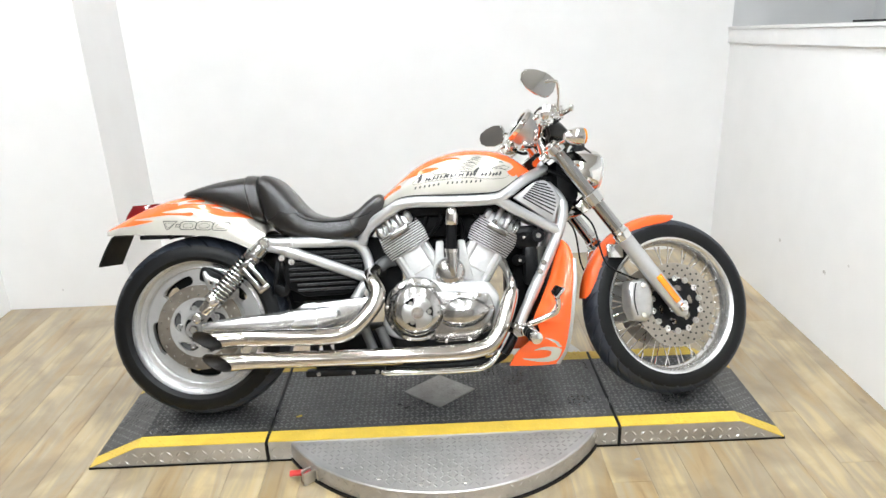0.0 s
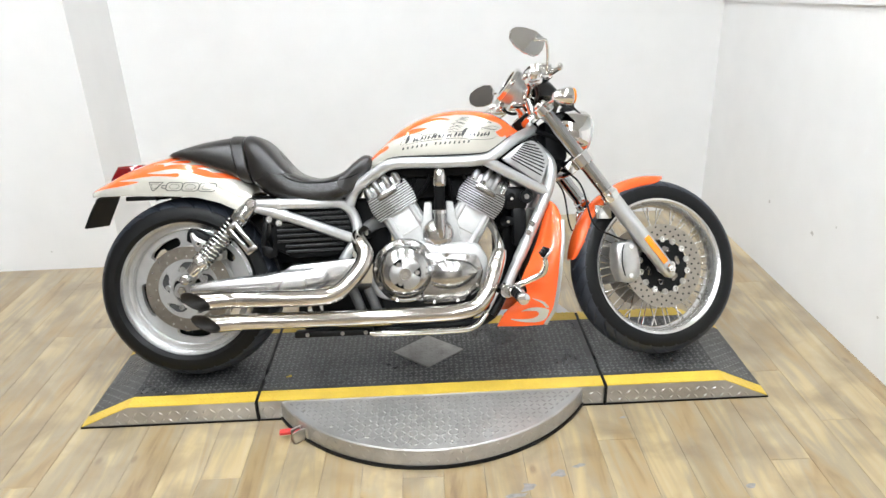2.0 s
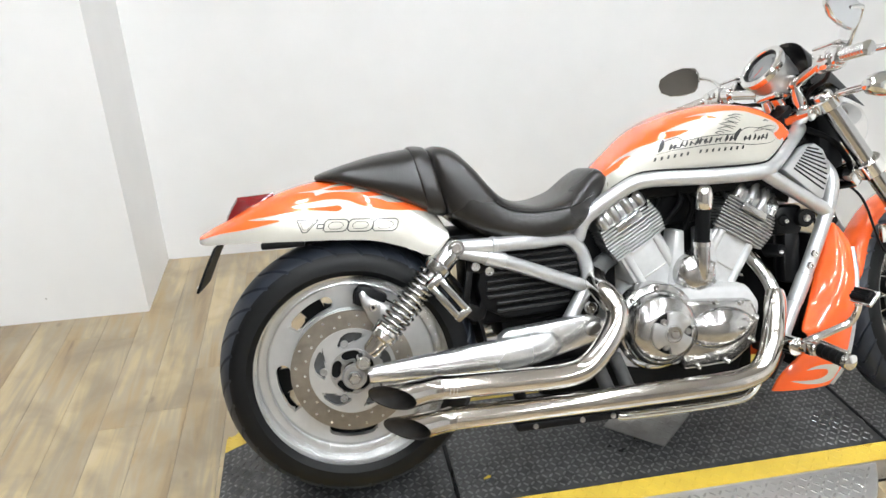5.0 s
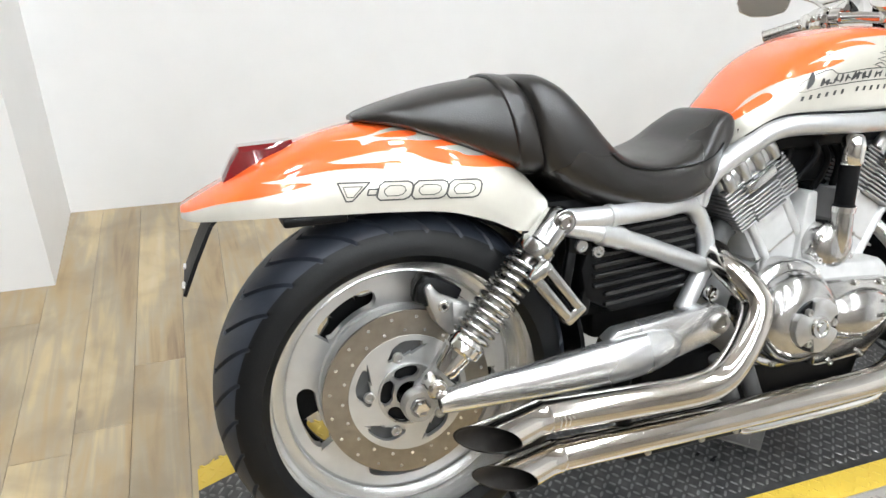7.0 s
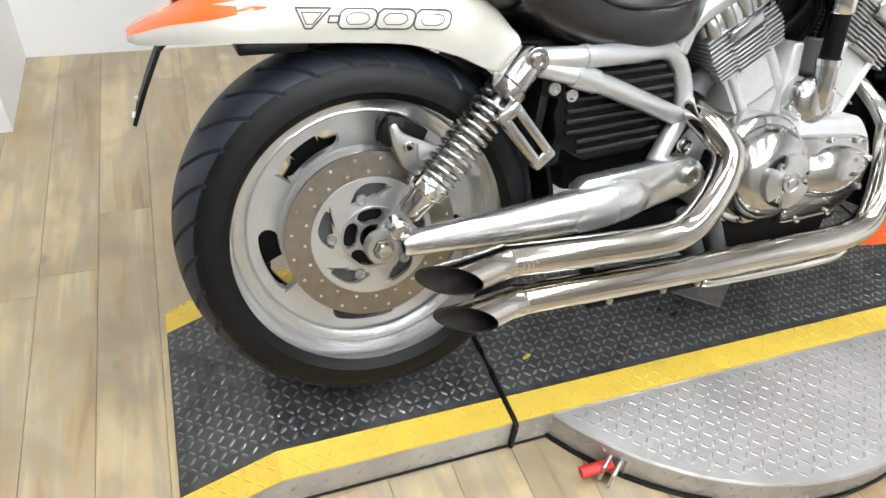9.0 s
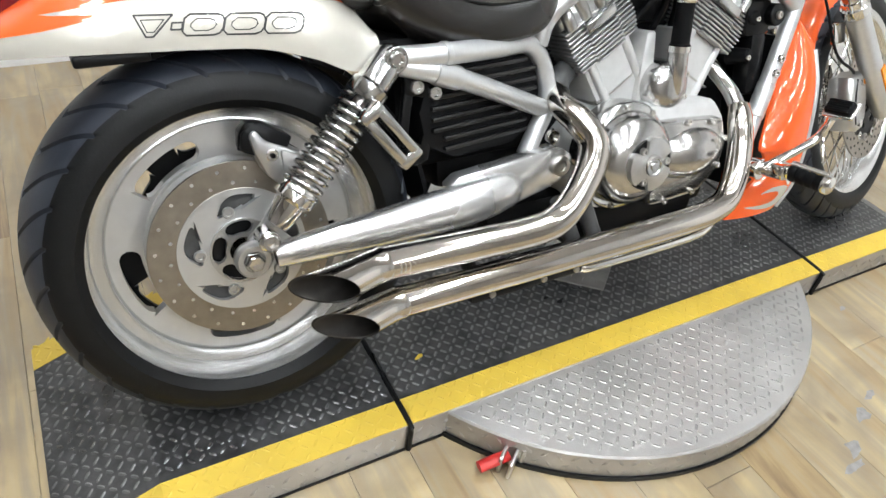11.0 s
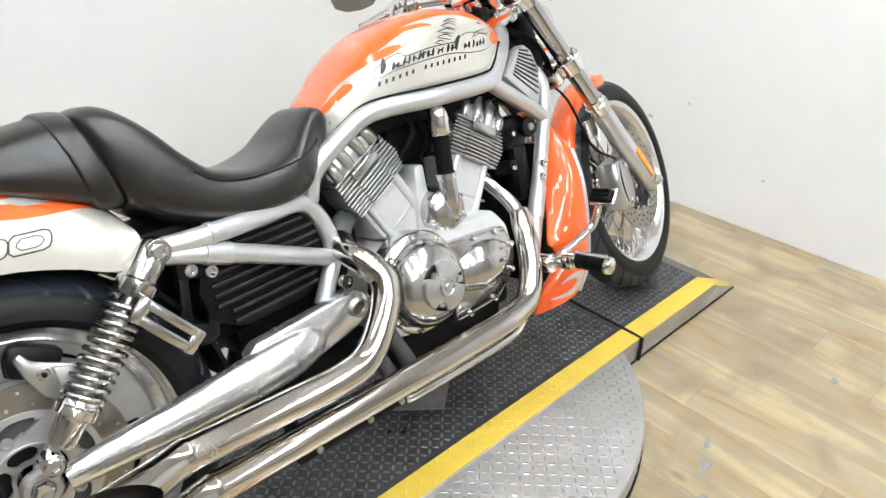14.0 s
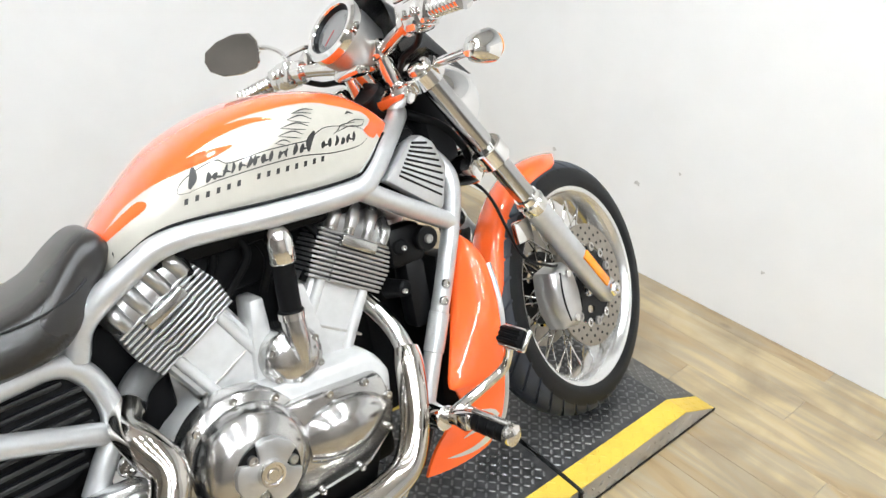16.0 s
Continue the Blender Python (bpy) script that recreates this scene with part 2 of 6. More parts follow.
    some = nt.nodes.new("ShaderNodeSeparateColor")
    nt.links.new(vo.outputs["Color"], some.inputs[0])
    pick = nt.nodes.new("ShaderNodeMath")
    pick.operation = "GREATER_THAN"
    pick.inputs[1].default_value = 0.72
    nt.links.new(some.outputs[0], pick.inputs[0])
    knot = nt.nodes.new("ShaderNodeMath")
    knot.operation = "MULTIPLY"
    nt.links.new(spot.outputs[0], knot.inputs[0])
    nt.links.new(pick.outputs[0], knot.inputs[1])
    faint = nt.nodes.new("ShaderNodeMath")
    faint.operation = "MULTIPLY"
    faint.inputs[1].default_value = 0.55
    nt.links.new(knot.outputs[0], faint.inputs[0])
    dark = nt.nodes.new("ShaderNodeMix")
    dark.data_type = "RGBA"
    dark.inputs[7].default_value = (0.15, 0.095, 0.05, 1)
    nt.links.new(faint.outputs[0], dark.inputs[0])
    nt.links.new(ramp.outputs["Color"], dark.inputs[6])
    hs = nt.nodes.new("ShaderNodeHueSaturation")
    vr = nt.nodes.new("ShaderNodeMapRange")
    vr.inputs["To Min"].default_value, vr.inputs["To Max"].default_value = 0.90, 1.07
    nt.links.new(oi.outputs["Random"], vr.inputs["Value"])
    nt.links.new(vr.outputs[0], hs.inputs["Value"])
    nt.links.new(dark.outputs[2], hs.inputs["Color"])
    # broad worn and dirty patches that run across the planks
    geo = nt.nodes.new("ShaderNodeNewGeometry")
    wide = nt.nodes.new("ShaderNodeTexNoise")
    wide.inputs["Scale"].default_value, wide.inputs["Detail"].default_value, wide.inputs["Distortion"].default_value = 5.0, 8, 0.5
    nt.links.new(geo.outputs["Position"], wide.inputs["Vector"])
    soil = nt.nodes.new("ShaderNodeMapRange")
    soil.inputs["From Min"].default_value, soil.inputs["From Max"].default_value = 0.46, 0.70
    soil.inputs["To Min"].default_value, soil.inputs["To Max"].default_value = 0.0, 0.68
    nt.links.new(wide.outputs["Fac"], soil.inputs["Value"])
    dirt = nt.nodes.new("ShaderNodeMix")
    dirt.data_type = "RGBA"
    dirt.inputs[7].default_value = (0.20, 0.145, 0.085, 1)
    nt.links.new(soil.outputs[0], dirt.inputs[0])
    nt.links.new(hs.outputs["Color"], dirt.inputs[6])
    nt.links.new(dirt.outputs[2], b.inputs["Base Color"])
    b.inputs["Roughness"].default_value = 0.3
    b.inputs["Specular IOR Level"].default_value = 0.7
    b.inputs["Coat Weight"].default_value, b.inputs["Coat Roughness"].default_value = 0.7, 0.22
    bn = nt.nodes.new("ShaderNodeBump")
    bn.inputs["Strength"].default_value, bn.inputs["Distance"].default_value = 0.12, 0.002
    nt.links.new(g.outputs["Fac"], bn.inputs["Height"])
    nt.links.new(bn.outputs["Normal"], b.inputs["Normal"])
    return m


WOOD = wood_mat()


# ---- shapes ----
def part(name, bm, material, parent=None, label="", smooth=True, angle=40):
    """One bmesh as one mesh object under a thing or a part."""
    bmesh.ops.recalc_face_normals(bm, faces=bm.faces)
    if smooth:
        lim = radians(angle)
        for f in bm.faces:
            f.smooth = True
        for e in bm.edges:
            if len(e.link_faces) == 2 and e.calc_face_angle(0) > lim:
                e.smooth = False
    me = bpy.data.meshes.new(name)
    bm.to_mesh(me)
    bm.free()
    me.materials.append(material)
    ob = new(name, me)
    if parent:
        ob.parent = parent
    if label:
        tagged(ob, label)
    return ob


def box(bm, c, s, bev=0.0, m=None, seg=2):
    """A box with rounded edges at c, of size s, turned by m."""
    b2 = bmesh.new()
    bmesh.ops.create_cube(b2, size=1)
    bmesh.ops.scale(b2, vec=s, verts=b2.verts)
    if bev:
        bmesh.ops.bevel(b2, geom=b2.edges[:], offset=bev, segments=seg, profile=0.5, affect="EDGES")
    t = Matrix.Translation(c) @ (m.to_4x4() if m else Matrix())
    bmesh.ops.transform(b2, matrix=t, verts=b2.verts)
    merge(bm, b2)
    return bm


def merge(bm, b2):
    me = bpy.data.meshes.new("tmp")
    b2.to_mesh(me)
    b2.free()
    bm.from_mesh(me)
    bpy.data.meshes.remove(me)


def toward(d):
    """The turn that brings z onto d."""
    return Vector(d).normalized().to_track_quat("Z", "Y").to_matrix()


def lathe(bm, prof, c, axis, seg=48, close=False):
    """Turns a profile of (radius, height) round an axis through c."""
    t = Matrix.Translation(c) @ toward(axis).to_4x4()
    rings = []
    for r, h in prof:
        if r < 1e-6:
            rings.append([bm.verts.new(t @ Vector((0, 0, h)))])
        else:
            rings.append([bm.verts.new(t @ Vector((r * math.cos(a), r * math.sin(a), h))) for a in (2 * math.pi * i / seg for i in range(seg))])
    pairs = list(zip(rings, rings[1:])) + ([(rings[-1], rings[0])] if close else [])
    for p, q in pairs:
        for i in range(seg):
            j = (i + 1) % seg
            vs = [p[i % len(p)], p[j % len(p)], q[j % len(q)], q[i % len(q)]]
            vs = list(dict.fromkeys(vs))
            if len(vs) > 2:
                bm.faces.new(vs)
    return bm


def cyl(bm, a, b, r, r2=None, seg=20, bev=0.0):
    """A capped, slightly rounded cylinder from a to b."""
    a, b = Vector(a), Vector(b)
    n = (b - a).length
    r2 = r if r2 is None else r2
    e = min(bev or 0.08 * r, n / 3)
    return lathe(bm, [(0, 0), (r - e, 0), (r, e), (r2, n - e), (r2 - e, n), (0, n)], a, b - a, seg)


def smooth_path(pts, n=8):
    """Catmull-Rom through the points; extra values (radii) glide along."""
    p = [np.array(q, float) for q in pts]
    p = [2 * p[0] - p[1]] + p + [2 * p[-1] - p[-2]]
    out = []
    for i in range(1, len(p) - 2):
        for k in range(n):
            t = k / n
            out.append(0.5 * (2 * p[i] + (p[i + 1] - p[i - 1]) * t + (2 * p[i - 1] - 5 * p[i] + 4 * p[i + 1] - p[i + 2]) * t * t + (3 * p[i] - p[i - 1] - 3 * p[i + 1] + p[i + 2]) * t**3))
    out.append(p[-2])
    return [q.tolist() for q in out]


def tube(bm, pts, r, seg=16, n=8, caps=True, flat=1.0, up=(0, 1, 0)):
    """A tube along a smooth line; a fourth value of a point is its radius. flat: thickness along up by its radius."""
    line = smooth_path([tuple(q) if len(q) == 4 else (*q, r) for q in pts], n)
    rings = []
    for i, q in enumerate(line):
        d = Vector(line[min(i + 1, len(line) - 1)][:3]) - Vector(line[max(i - 1, 0)][:3])
        d.normalize()
        u = Vector(up) - d * d.dot(Vector(up))
        u = u.normalized() if u.length > 1e-4 else d.orthogonal().normalized()
        v = d.cross(u)
        rings.append([bm.verts.new(Vector(q[:3]) + q[3] * (math.cos(a) * u * flat + math.sin(a) * v)) for a in (2 * math.pi * k / seg for k in range(seg))])
    for p, q in zip(rings, rings[1:]):
        for k in range(seg):
            bm.faces.new((p[k], p[(k + 1) % seg], q[(k + 1) % seg], q[k]))
    if caps:
        bm.faces.new(rings[0][::-1])
        bm.faces.new(rings[-1])
    return bm


def loft(bm, rings, caps=True, closed=True):
    vs = [[bm.verts.new(p) for p in r] for r in rings]
    n = len(vs[0])
    for p, q in zip(vs, vs[1:]):
        for k in range(n if closed else n - 1):
            bm.faces.new((p[k], p[(k + 1) % n], q[(k + 1) % n], q[k]))
    if caps:
        bm.faces.new(vs[0][::-1])
        bm.faces.new(vs[-1])
    return bm


def stations(rows, n=6):
    return smooth_path(rows, n)


def prism(bm, poly, y0, y1, bev=0.0, seg=2):
    """A polygon of (x, z) from y0 to y1, edges rounded."""
    b2 = bmesh.new()
    a = [b2.verts.new((x, y0, z)) for x, z in poly]
    f = b2.faces.new(a)
    r = bmesh.ops.extrude_face_region(b2, geom=[f])
    bmesh.ops.translate(b2, vec=(0, y1 - y0, 0), verts=[v for v in r["geom"] if isinstance(v, bmesh.types.BMVert)])
    bmesh.ops.recalc_face_normals(b2, faces=b2.faces)
    if bev:
        bmesh.ops.bevel(b2, geom=b2.edges[:], offset=bev, segments=seg, profile=0.5, affect="EDGES")
    merge(bm, b2)
    return bm


def grid_panel(bm, x0, x1, y0, y1, z0, z1):
    box(bm, ((x0 + x1) / 2, (y0 + y1) / 2, (z0 + z1) / 2), (x1 - x0, y1 - y0, z1 - z0))
    return bm


# ---- room ----
ROOM_R, BACK, PIL_X, PIL_Y, LEFT = 2.48, 1.40, -0.745, 0.925, -1.40
FRONT, HIGH = -4.6, 3.0
bm = bmesh.new()
grid_panel(bm, LEFT - 2.2, ROOM_R + 0.9, FRONT - 0.2, BACK + 0.3, -0.2, -0.012)
floor = tagged(part("floor", bm, DARKWALL, smooth=False), "light oak laminate plank floor of the showroom", "floor", kind="structure")


def wall(name, x0, x1, y0, y1, label, m=WALLM, z0=-0.2, z1=HIGH):
    bm = bmesh.new()
    grid_panel(bm, x0, x1, y0, y1, z0, z1)
    return tagged(part(name, bm, m, smooth=False), label, "wall", kind="structure")


wall("wall_north", PIL_X, ROOM_R, BACK, BACK + 0.15, "plain white painted studio back wall")
wall_column = wall("wall_column", LEFT, PIL_X, PIL_Y, BACK + 0.15, "white painted boxed-out column in the corner")


def side_prism(bm, poly, x0, x1):
    """A polygon of (y, z) from x0 to x1."""
    a, b = ([bm.verts.new((x, y, z)) for y, z in poly] for x in (x0, x1))
    bm.faces.new(a)
    bm.faces.new(b[::-1])
    for i in range(len(poly)):
        j = (i + 1) % len(poly)
        bm.faces.new((a[i], a[j], b[j], b[i]))
    return bm


def rail_z(y):
    """The top of the side wall's rail, which rises towards the shop."""
    return 1.263 + 0.0645 * (1.263 - y)


bm = side_prism(bmesh.new(), [(-2.0, -0.2), (BACK + 0.15, -0.2), (BACK + 0.15, rail_z(BACK + 0.15) - 0.016), (-2.0, rail_z(-2.0) - 0.016)], ROOM_R, ROOM_R + 0.15)
wall_east = tagged(part("wall_east", bm, WALLM, smooth=False), "white painted half-height side wall with faint scuffs", "wall", kind="structure")
wall("wall_east_upper", ROOM_R + 0.75, ROOM_R + 0.9, FRONT, BACK + 0.15, "grey painted wall beyond the half-height wall", GREYW)
wall("wall_north_return", ROOM_R, ROOM_R + 0.9, BACK, BACK + 0.15, "light grey painted return beyond the half-height wall", GREYW)
wall("wall_west", LEFT - 0.15, LEFT, 0.2, BACK + 0.15, "plain white painted side wall")
wall("wall_shop_west", LEFT - 2.2, LEFT - 2.05, FRONT, 0.2, "plain brown wall of the shop beyond the bay", DARKWALL)
wall("wall_shop_corner", LEFT - 2.2, LEFT - 0.15, 0.2, 0.35, "plain brown wall of the shop beyond the bay", DARKWALL)
wall("wall_south", LEFT - 2.2, ROOM_R + 0.9, FRONT - 0.15, FRONT, "plain warm grey wall of the shop", SOUTHM)
bm = bmesh.new()
grid_panel(bm, LEFT - 2.2, ROOM_R + 0.9, FRONT - 0.15, BACK + 0.15, HIGH, HIGH + 0.1)
tagged(part("ceiling", bm, CEILM, smooth=False), "white painted ceiling over the photo bay", "ceiling", kind="structure")
bm = bmesh.new()
side_prism(bm, [(-2.0, rail_z(-2.0) - 0.014), (BACK, rail_z(BACK) - 0.014), (BACK, rail_z(BACK)), (-2.0, rail_z(-2.0))], ROOM_R - 0.02, ROOM_R + 0.16)
side_prism(bm, [(-2.0, rail_z(-2.0) - 0.092), (BACK, rail_z(BACK) - 0.084), (BACK, rail_z(BACK) - 0.016), (-2.0, rail_z(-2.0) - 0.016)], ROOM_R - 0.014, ROOM_R - 0.001)
tagged(part("trim", bm, TRIMM), "white painted wooden rail along the side wall", "trim", kind="structure")

bm = side_prism(bmesh.new(), [(-2.0, rail_z(-2.0) + 0.001), (0.325, rail_z(0.325) + 0.001), (0.325, rail_z(0.325) + 0.009), (-2.0, rail_z(-2.0) + 0.009)], ROOM_R + 0.02, ROOM_R + 0.05)
tagged(part("trim", bm, BLACK, smooth=False), "thin black strip on the side wall's rail", "trim", kind="structure")

random.seed(12)
for wl, cs in ((wall_east, [(ROOM_R, 0.60, 0.332, 0.014), (ROOM_R, 0.205, 0.331, 0.016), (ROOM_R, -0.3, 0.21, 0.01), (ROOM_R, 0.05, 0.42, 0.008), (ROOM_R, -0.75, 0.5, 0.008)]), (wall_column, [(-1.105, PIL_Y, 0.10, 0.006)])):
    for cx, cy, cz, r in cs:
        bm = bmesh.new()
        ring = []
        for k in range(9):
            a = 2 * math.pi * k / 9
            q = r * random.uniform(0.45, 1.1)
            ring.append((q * math.cos(a), 0.7 * q * math.sin(a)))
        if wl is wall_east:
            bm.faces.new([bm.verts.new((cx - 0.0006, cy + u, cz + v)) for u, v in ring])
        else:
            bm.faces.new([bm.verts.new((cx + u, cy - 0.0006, cz + v)) for u, v in ring])
        part("scuff", bm, SCUFF, wl, smooth=False)

random.seed(31)
for cx, cy, u, v in ((1.24, -0.79, 0.035, 0.02), (1.14, -0.845, 0.03, 0.022), (1.10, -0.875, 0.035, 0.012), (1.506, -0.533, 0.014, 0.008), (1.80, -0.88, 0.018, 0.012), (1.31, -0.76, 0.025, 0.012)):
    bm = bmesh.new()
    ring = []
    for k in range(11):
        a = 2 * math.pi * k / 11
        q = random.uniform(0.5, 1.1)
        ring.append(bm.verts.new((cx + u * q * math.cos(a) + v * 0.4 * math.sin(a), cy + v * q * math.sin(a), 0.0006)))
    bm.faces.new(ring)
    part("scuff", bm, GLUE, floor, "grey scuffed glue residue", smooth=False)

LAMP = glow("lamp_tube", (0.885, 0.948, 1.0), 67.0)


def ceiling_light(x, y, w, d):
    e = tagged(new("ceiling_light"), "short white ceiling light fitting with a bright diffuser", "ceiling light", "ceiling lights")
    e.location = (x, y, HIGH)
    bm = bmesh.new()
    box(bm, (0, 0, -0.03), (w + 0.06, d + 0.06, 0.056), 0.006)
    part("housing", bm, TRIMM, e)
    bm = bmesh.new()
    box(bm, (0, 0, -0.064), (w, d, 0.012), 0.003)
    part("diffuser", bm, LAMP, e, "glowing white diffuser")
    return e


first_light = ceiling_light(-0.6, -0.05, 0.16, 0.30)
for i in range(3):
    for j in range(8):
        if i or j:
            copy_thing(first_light, Matrix.Translation((-0.6 + 1.1 * i, -0.05 - 0.6 * j, HIGH)))

# ---- turntable platform ----
PX0, PX1, SL, SR, PY0, PY1, PZ = -0.37, 2.04, 0.25, 1.462, -0.455, 0.072, 0.08
DCX, DCY, DR = 0.857, -0.12, 0.622


def lugs(name, parent, inside, x0, x1, y0, y1, height, m, pitch=0.0215, size=(0.0098, 0.0031, 0.0012)):
    """Raised tread bars in a basket pattern, joined."""
    vs, fs = [], []
    a, b, h = size
    ny, nx = int((y1 - y0) / pitch), int((x1 - x0) / pitch)
    for j in range(ny + 1):
        for i in range(nx + 1):
            x, y = x0 + (i + 0.5) * pitch, y0 + (j + 0.5) * pitch
            if not inside(x, y):
                continue
            t = radians(45 if (i + j) % 2 else -45)
            c, s = math.cos(t), math.sin(t)
            k = len(vs)
            for u, v, w in ((-a, 0, 0), (-a * 0.55, -b, 0), (a * 0.55, -b, 0), (a, 0, 0), (a * 0.55, b, 0), (-a * 0.55, b, 0), (-a * 0.5, 0, h), (a * 0.5, 0, h)):
                px, py = x + u * c - v * s, y + u * s + v * c
                vs.append((px, py, height(px) + w))
            fs += [(k, k + 1, k + 6), (k + 1, k + 2, k + 7, k + 6), (k + 2, k + 3, k + 7), (k + 3, k + 4, k + 7), (k + 4, k + 5, k + 6, k + 7), (k + 5, k, k + 6)]
    me = bpy.data.meshes.new(name)
    me.from_pydata(vs, [], fs)
    me.materials.append(m)
    ob = new(name, me)
    ob.parent = parent
    return tagged(ob, kind="stuff")


def ramp_z(x):
    """The top of the platform along x: flat, sloping down at both ends."""
    k0, k1 = PX0 + 0.175, PX1 - 0.16
    if x < k0:
        return PZ - (k0 - x) / 0.175 * (PZ - 0.006)
    if x > k1:
        return PZ - (x - k1) / 0.16 * (PZ - 0.006)
    return PZ


def deck(name, x0, x1, label):
    e = tagged(new(name), label, "ramp" if name == "ramp" else "platform", "turntable platform pieces")
    ks = [x0] + [k for k in (PX0 + 0.175, PX1 - 0.16) if x0 < k < x1] + [x1]
    bm = bmesh.new()
    poly = [(k, ramp_z(k) - 0.003) for k in ks] + [(x1, 0.001), (x0, 0.001)]
    prism(bm, poly, PY0, PY1, 0.0)
    part("body", bm, PLATE, e, "bare steel tread plate side", smooth=False)
    bm = bmesh.new()
    poly = [(k, ramp_z(k)) for k in ks] + [(k, ramp_z(k) - 0.0028) for k in ks[::-1]]
    prism(bm, poly, PY0 + 0.062, PY1 - 0.062, 0.0)
    part("deck_plate", bm, DARKPLATE, e, "dark grey tread plate", smooth=False)
    for y0, y1 in ((PY0 + 0.001, PY0 + 0.061), (PY1 - 0.061, PY1 - 0.001)):
        bm = bmesh.new()
        prism(bm, poly, y0, y1, 0.0)
        part("edge_stripe", bm, YELLOW, e, "yellow painted edge stripe", smooth=False)
    lugs("tread", e, lambda x, y: x0 + 0.008 < x < x1 - 0.008 and PY0 + 0.07 < y < PY1 - 0.07, x0, x1, PY0, PY1, ramp_z, WORN_GLINT, pitch=0.0185, size=(0.0088, 0.003, 0.0013))
    lugs("stripe_tread", e, lambda x, y: x0 + 0.008 < x < x1 - 0.008 and (y < PY0 + 0.055 or y > PY1 - 0.055), x0, x1, PY0, PY1, ramp_z, YELLOW)
    bm = bmesh.new()
    prism(bm, [(x0, 0.0), (x1, 0.0), (x1, 0.0065), (x0, 0.0065)], PY0 - 0.0025, PY0 + 0.02)
    part("base_strip", bm, BLACK, e, "black strip along the foot", smooth=False)
    # lugs on the steel side
    vs, fs = [], []
    for i in range(int((x1 - x0) / 0.03)):
        for j in range(2):
            x, z = x0 + 0.015 + 0.03 * i, 0.018 + 0.03 * j
            if z > ramp_z(x) - 0.014:
                continue
            t = radians(45 if (i + j) % 2 else -45)
            c, s = math.cos(t), math.sin(t)
            k = len(vs)
            for u, v, w in ((-0.013, 0, 0), (0, -0.0042, 0), (0.013, 0, 0), (0, 0.0042, 0), (0, 0, 0.0035)):
                vs.append((x + u * c - v * s, PY0 - w, z + u * s + v * c))
            fs += [(k, k + 1, k + 4), (k + 1, k + 2, k + 4), (k + 2, k + 3, k + 4), (k + 3, k, k + 4)]
    me = bpy.data.meshes.new("side_tread")
    me.from_pydata(vs, [], fs)
    me.materials.append(PLATE)
    ob = new("side_tread", me)
    ob.parent = e
    tagged(ob, kind="stuff")
    return e


GAP = 0.006
deck("ramp", PX0, SL - GAP, "dark tread-plate wheel ramp with yellow edges")
deck("platform", SL + GAP, SR - GAP, "dark tread-plate centre platform with yellow edges")
deck("ramp", SR + GAP, PX1, "dark tread-plate wheel ramp with yellow edges")

for sx in (SL, SR):
    bm = bmesh.new()
    tube(bm, [(sx, PY1 - 0.01, PZ - 0.002), (sx, -0.2, PZ - 0.001), (sx, PY0 + 0.02, PZ - 0.002), (sx, PY0 - 0.003, PZ - 0.012), (sx, PY0 - 0.004, 0.03), (sx, PY0 - 0.004, 0.004)], 0.0058, 8, 4)
    tagged(part("rubber_strip", bm, RUBBER), "black rubber strip in the joint between platform pieces", "rubber strip", "platform joint strips")

# round table under the platform
table = tagged(new("turntable"), "round bare steel tread-plate turntable under the platform", "turntable")
bm = bmesh.new()
lathe(bm, [(0, 0.073), (DR - 0.004, 0.073), (DR, 0.069), (DR, 0.012), (0, 0.012)], (DCX, DCY, 0), (0, 0, 1), 96)
part("disc", bm, PLATE, table)
bm = bmesh.new()
lathe(bm, [(DR - 0.05, 0.0), (DR + 0.005, 0.0), (DR + 0.005, 0.011), (DR - 0.05, 0.012)], (DCX, DCY, 0), (0, 0, 1), 96)
part("base_ring", bm, BLACK, table, "black base ring")
lugs("disc_tread", table, lambda x, y: (x - DCX) ** 2 + (y - DCY) ** 2 < (DR - 0.02) ** 2 and y < PY0 - 0.01, DCX - DR, DCX + DR, DCY - DR, PY0, lambda x: 0.073, DIAMONDM, size=(0.0098, 0.0031, 0.0009))
vs, fs = [], []
for i in range(130):
    for j in range(2):
        a, z = 2 * math.pi * (i + 0.5 * j) / 130, 0.027 + 0.028 * j
        k = len(vs)
        t = radians(45 if i % 2 else -45)
        for u, v, w in ((-0.012, 0, 0), (0, -0.0045, 0), (0.012, 0, 0), (0, 0.0045, 0), (0, 0, 0.0028)):
            uu, vv = u * math.cos(t) - v * math.sin(t), u * math.sin(t) + v * math.cos(t)
            b = a + uu / DR
            vs.append((DCX + (DR + w) * math.cos(b), DCY + (DR + w) * math.sin(b), z + vv))
        fs += [(k, k + 1, k + 4), (k + 1, k + 2, k + 4), (k + 2, k + 3, k + 4), (k + 3, k, k + 4)]
me = bpy.data.meshes.new("rim_tread")
me.from_pydata(vs, [], fs)
me.materials.append(PLATE)
ob = new("rim_tread", me)
ob.parent = table
tagged(ob, kind="stuff")
for k in range(12):
    a = radians(195 + 13.5 * k)
    bm = bmesh.new()
    cyl(bm, (DCX + 0.585 * math.cos(a), DCY + 0.585 * math.sin(a), 0.0732), (DCX + 0.585 * math.cos(a), DCY + 0.585 * math.sin(a), 0.076), 0.0055, seg=10)
    part("screw", bm, STEEL, table)
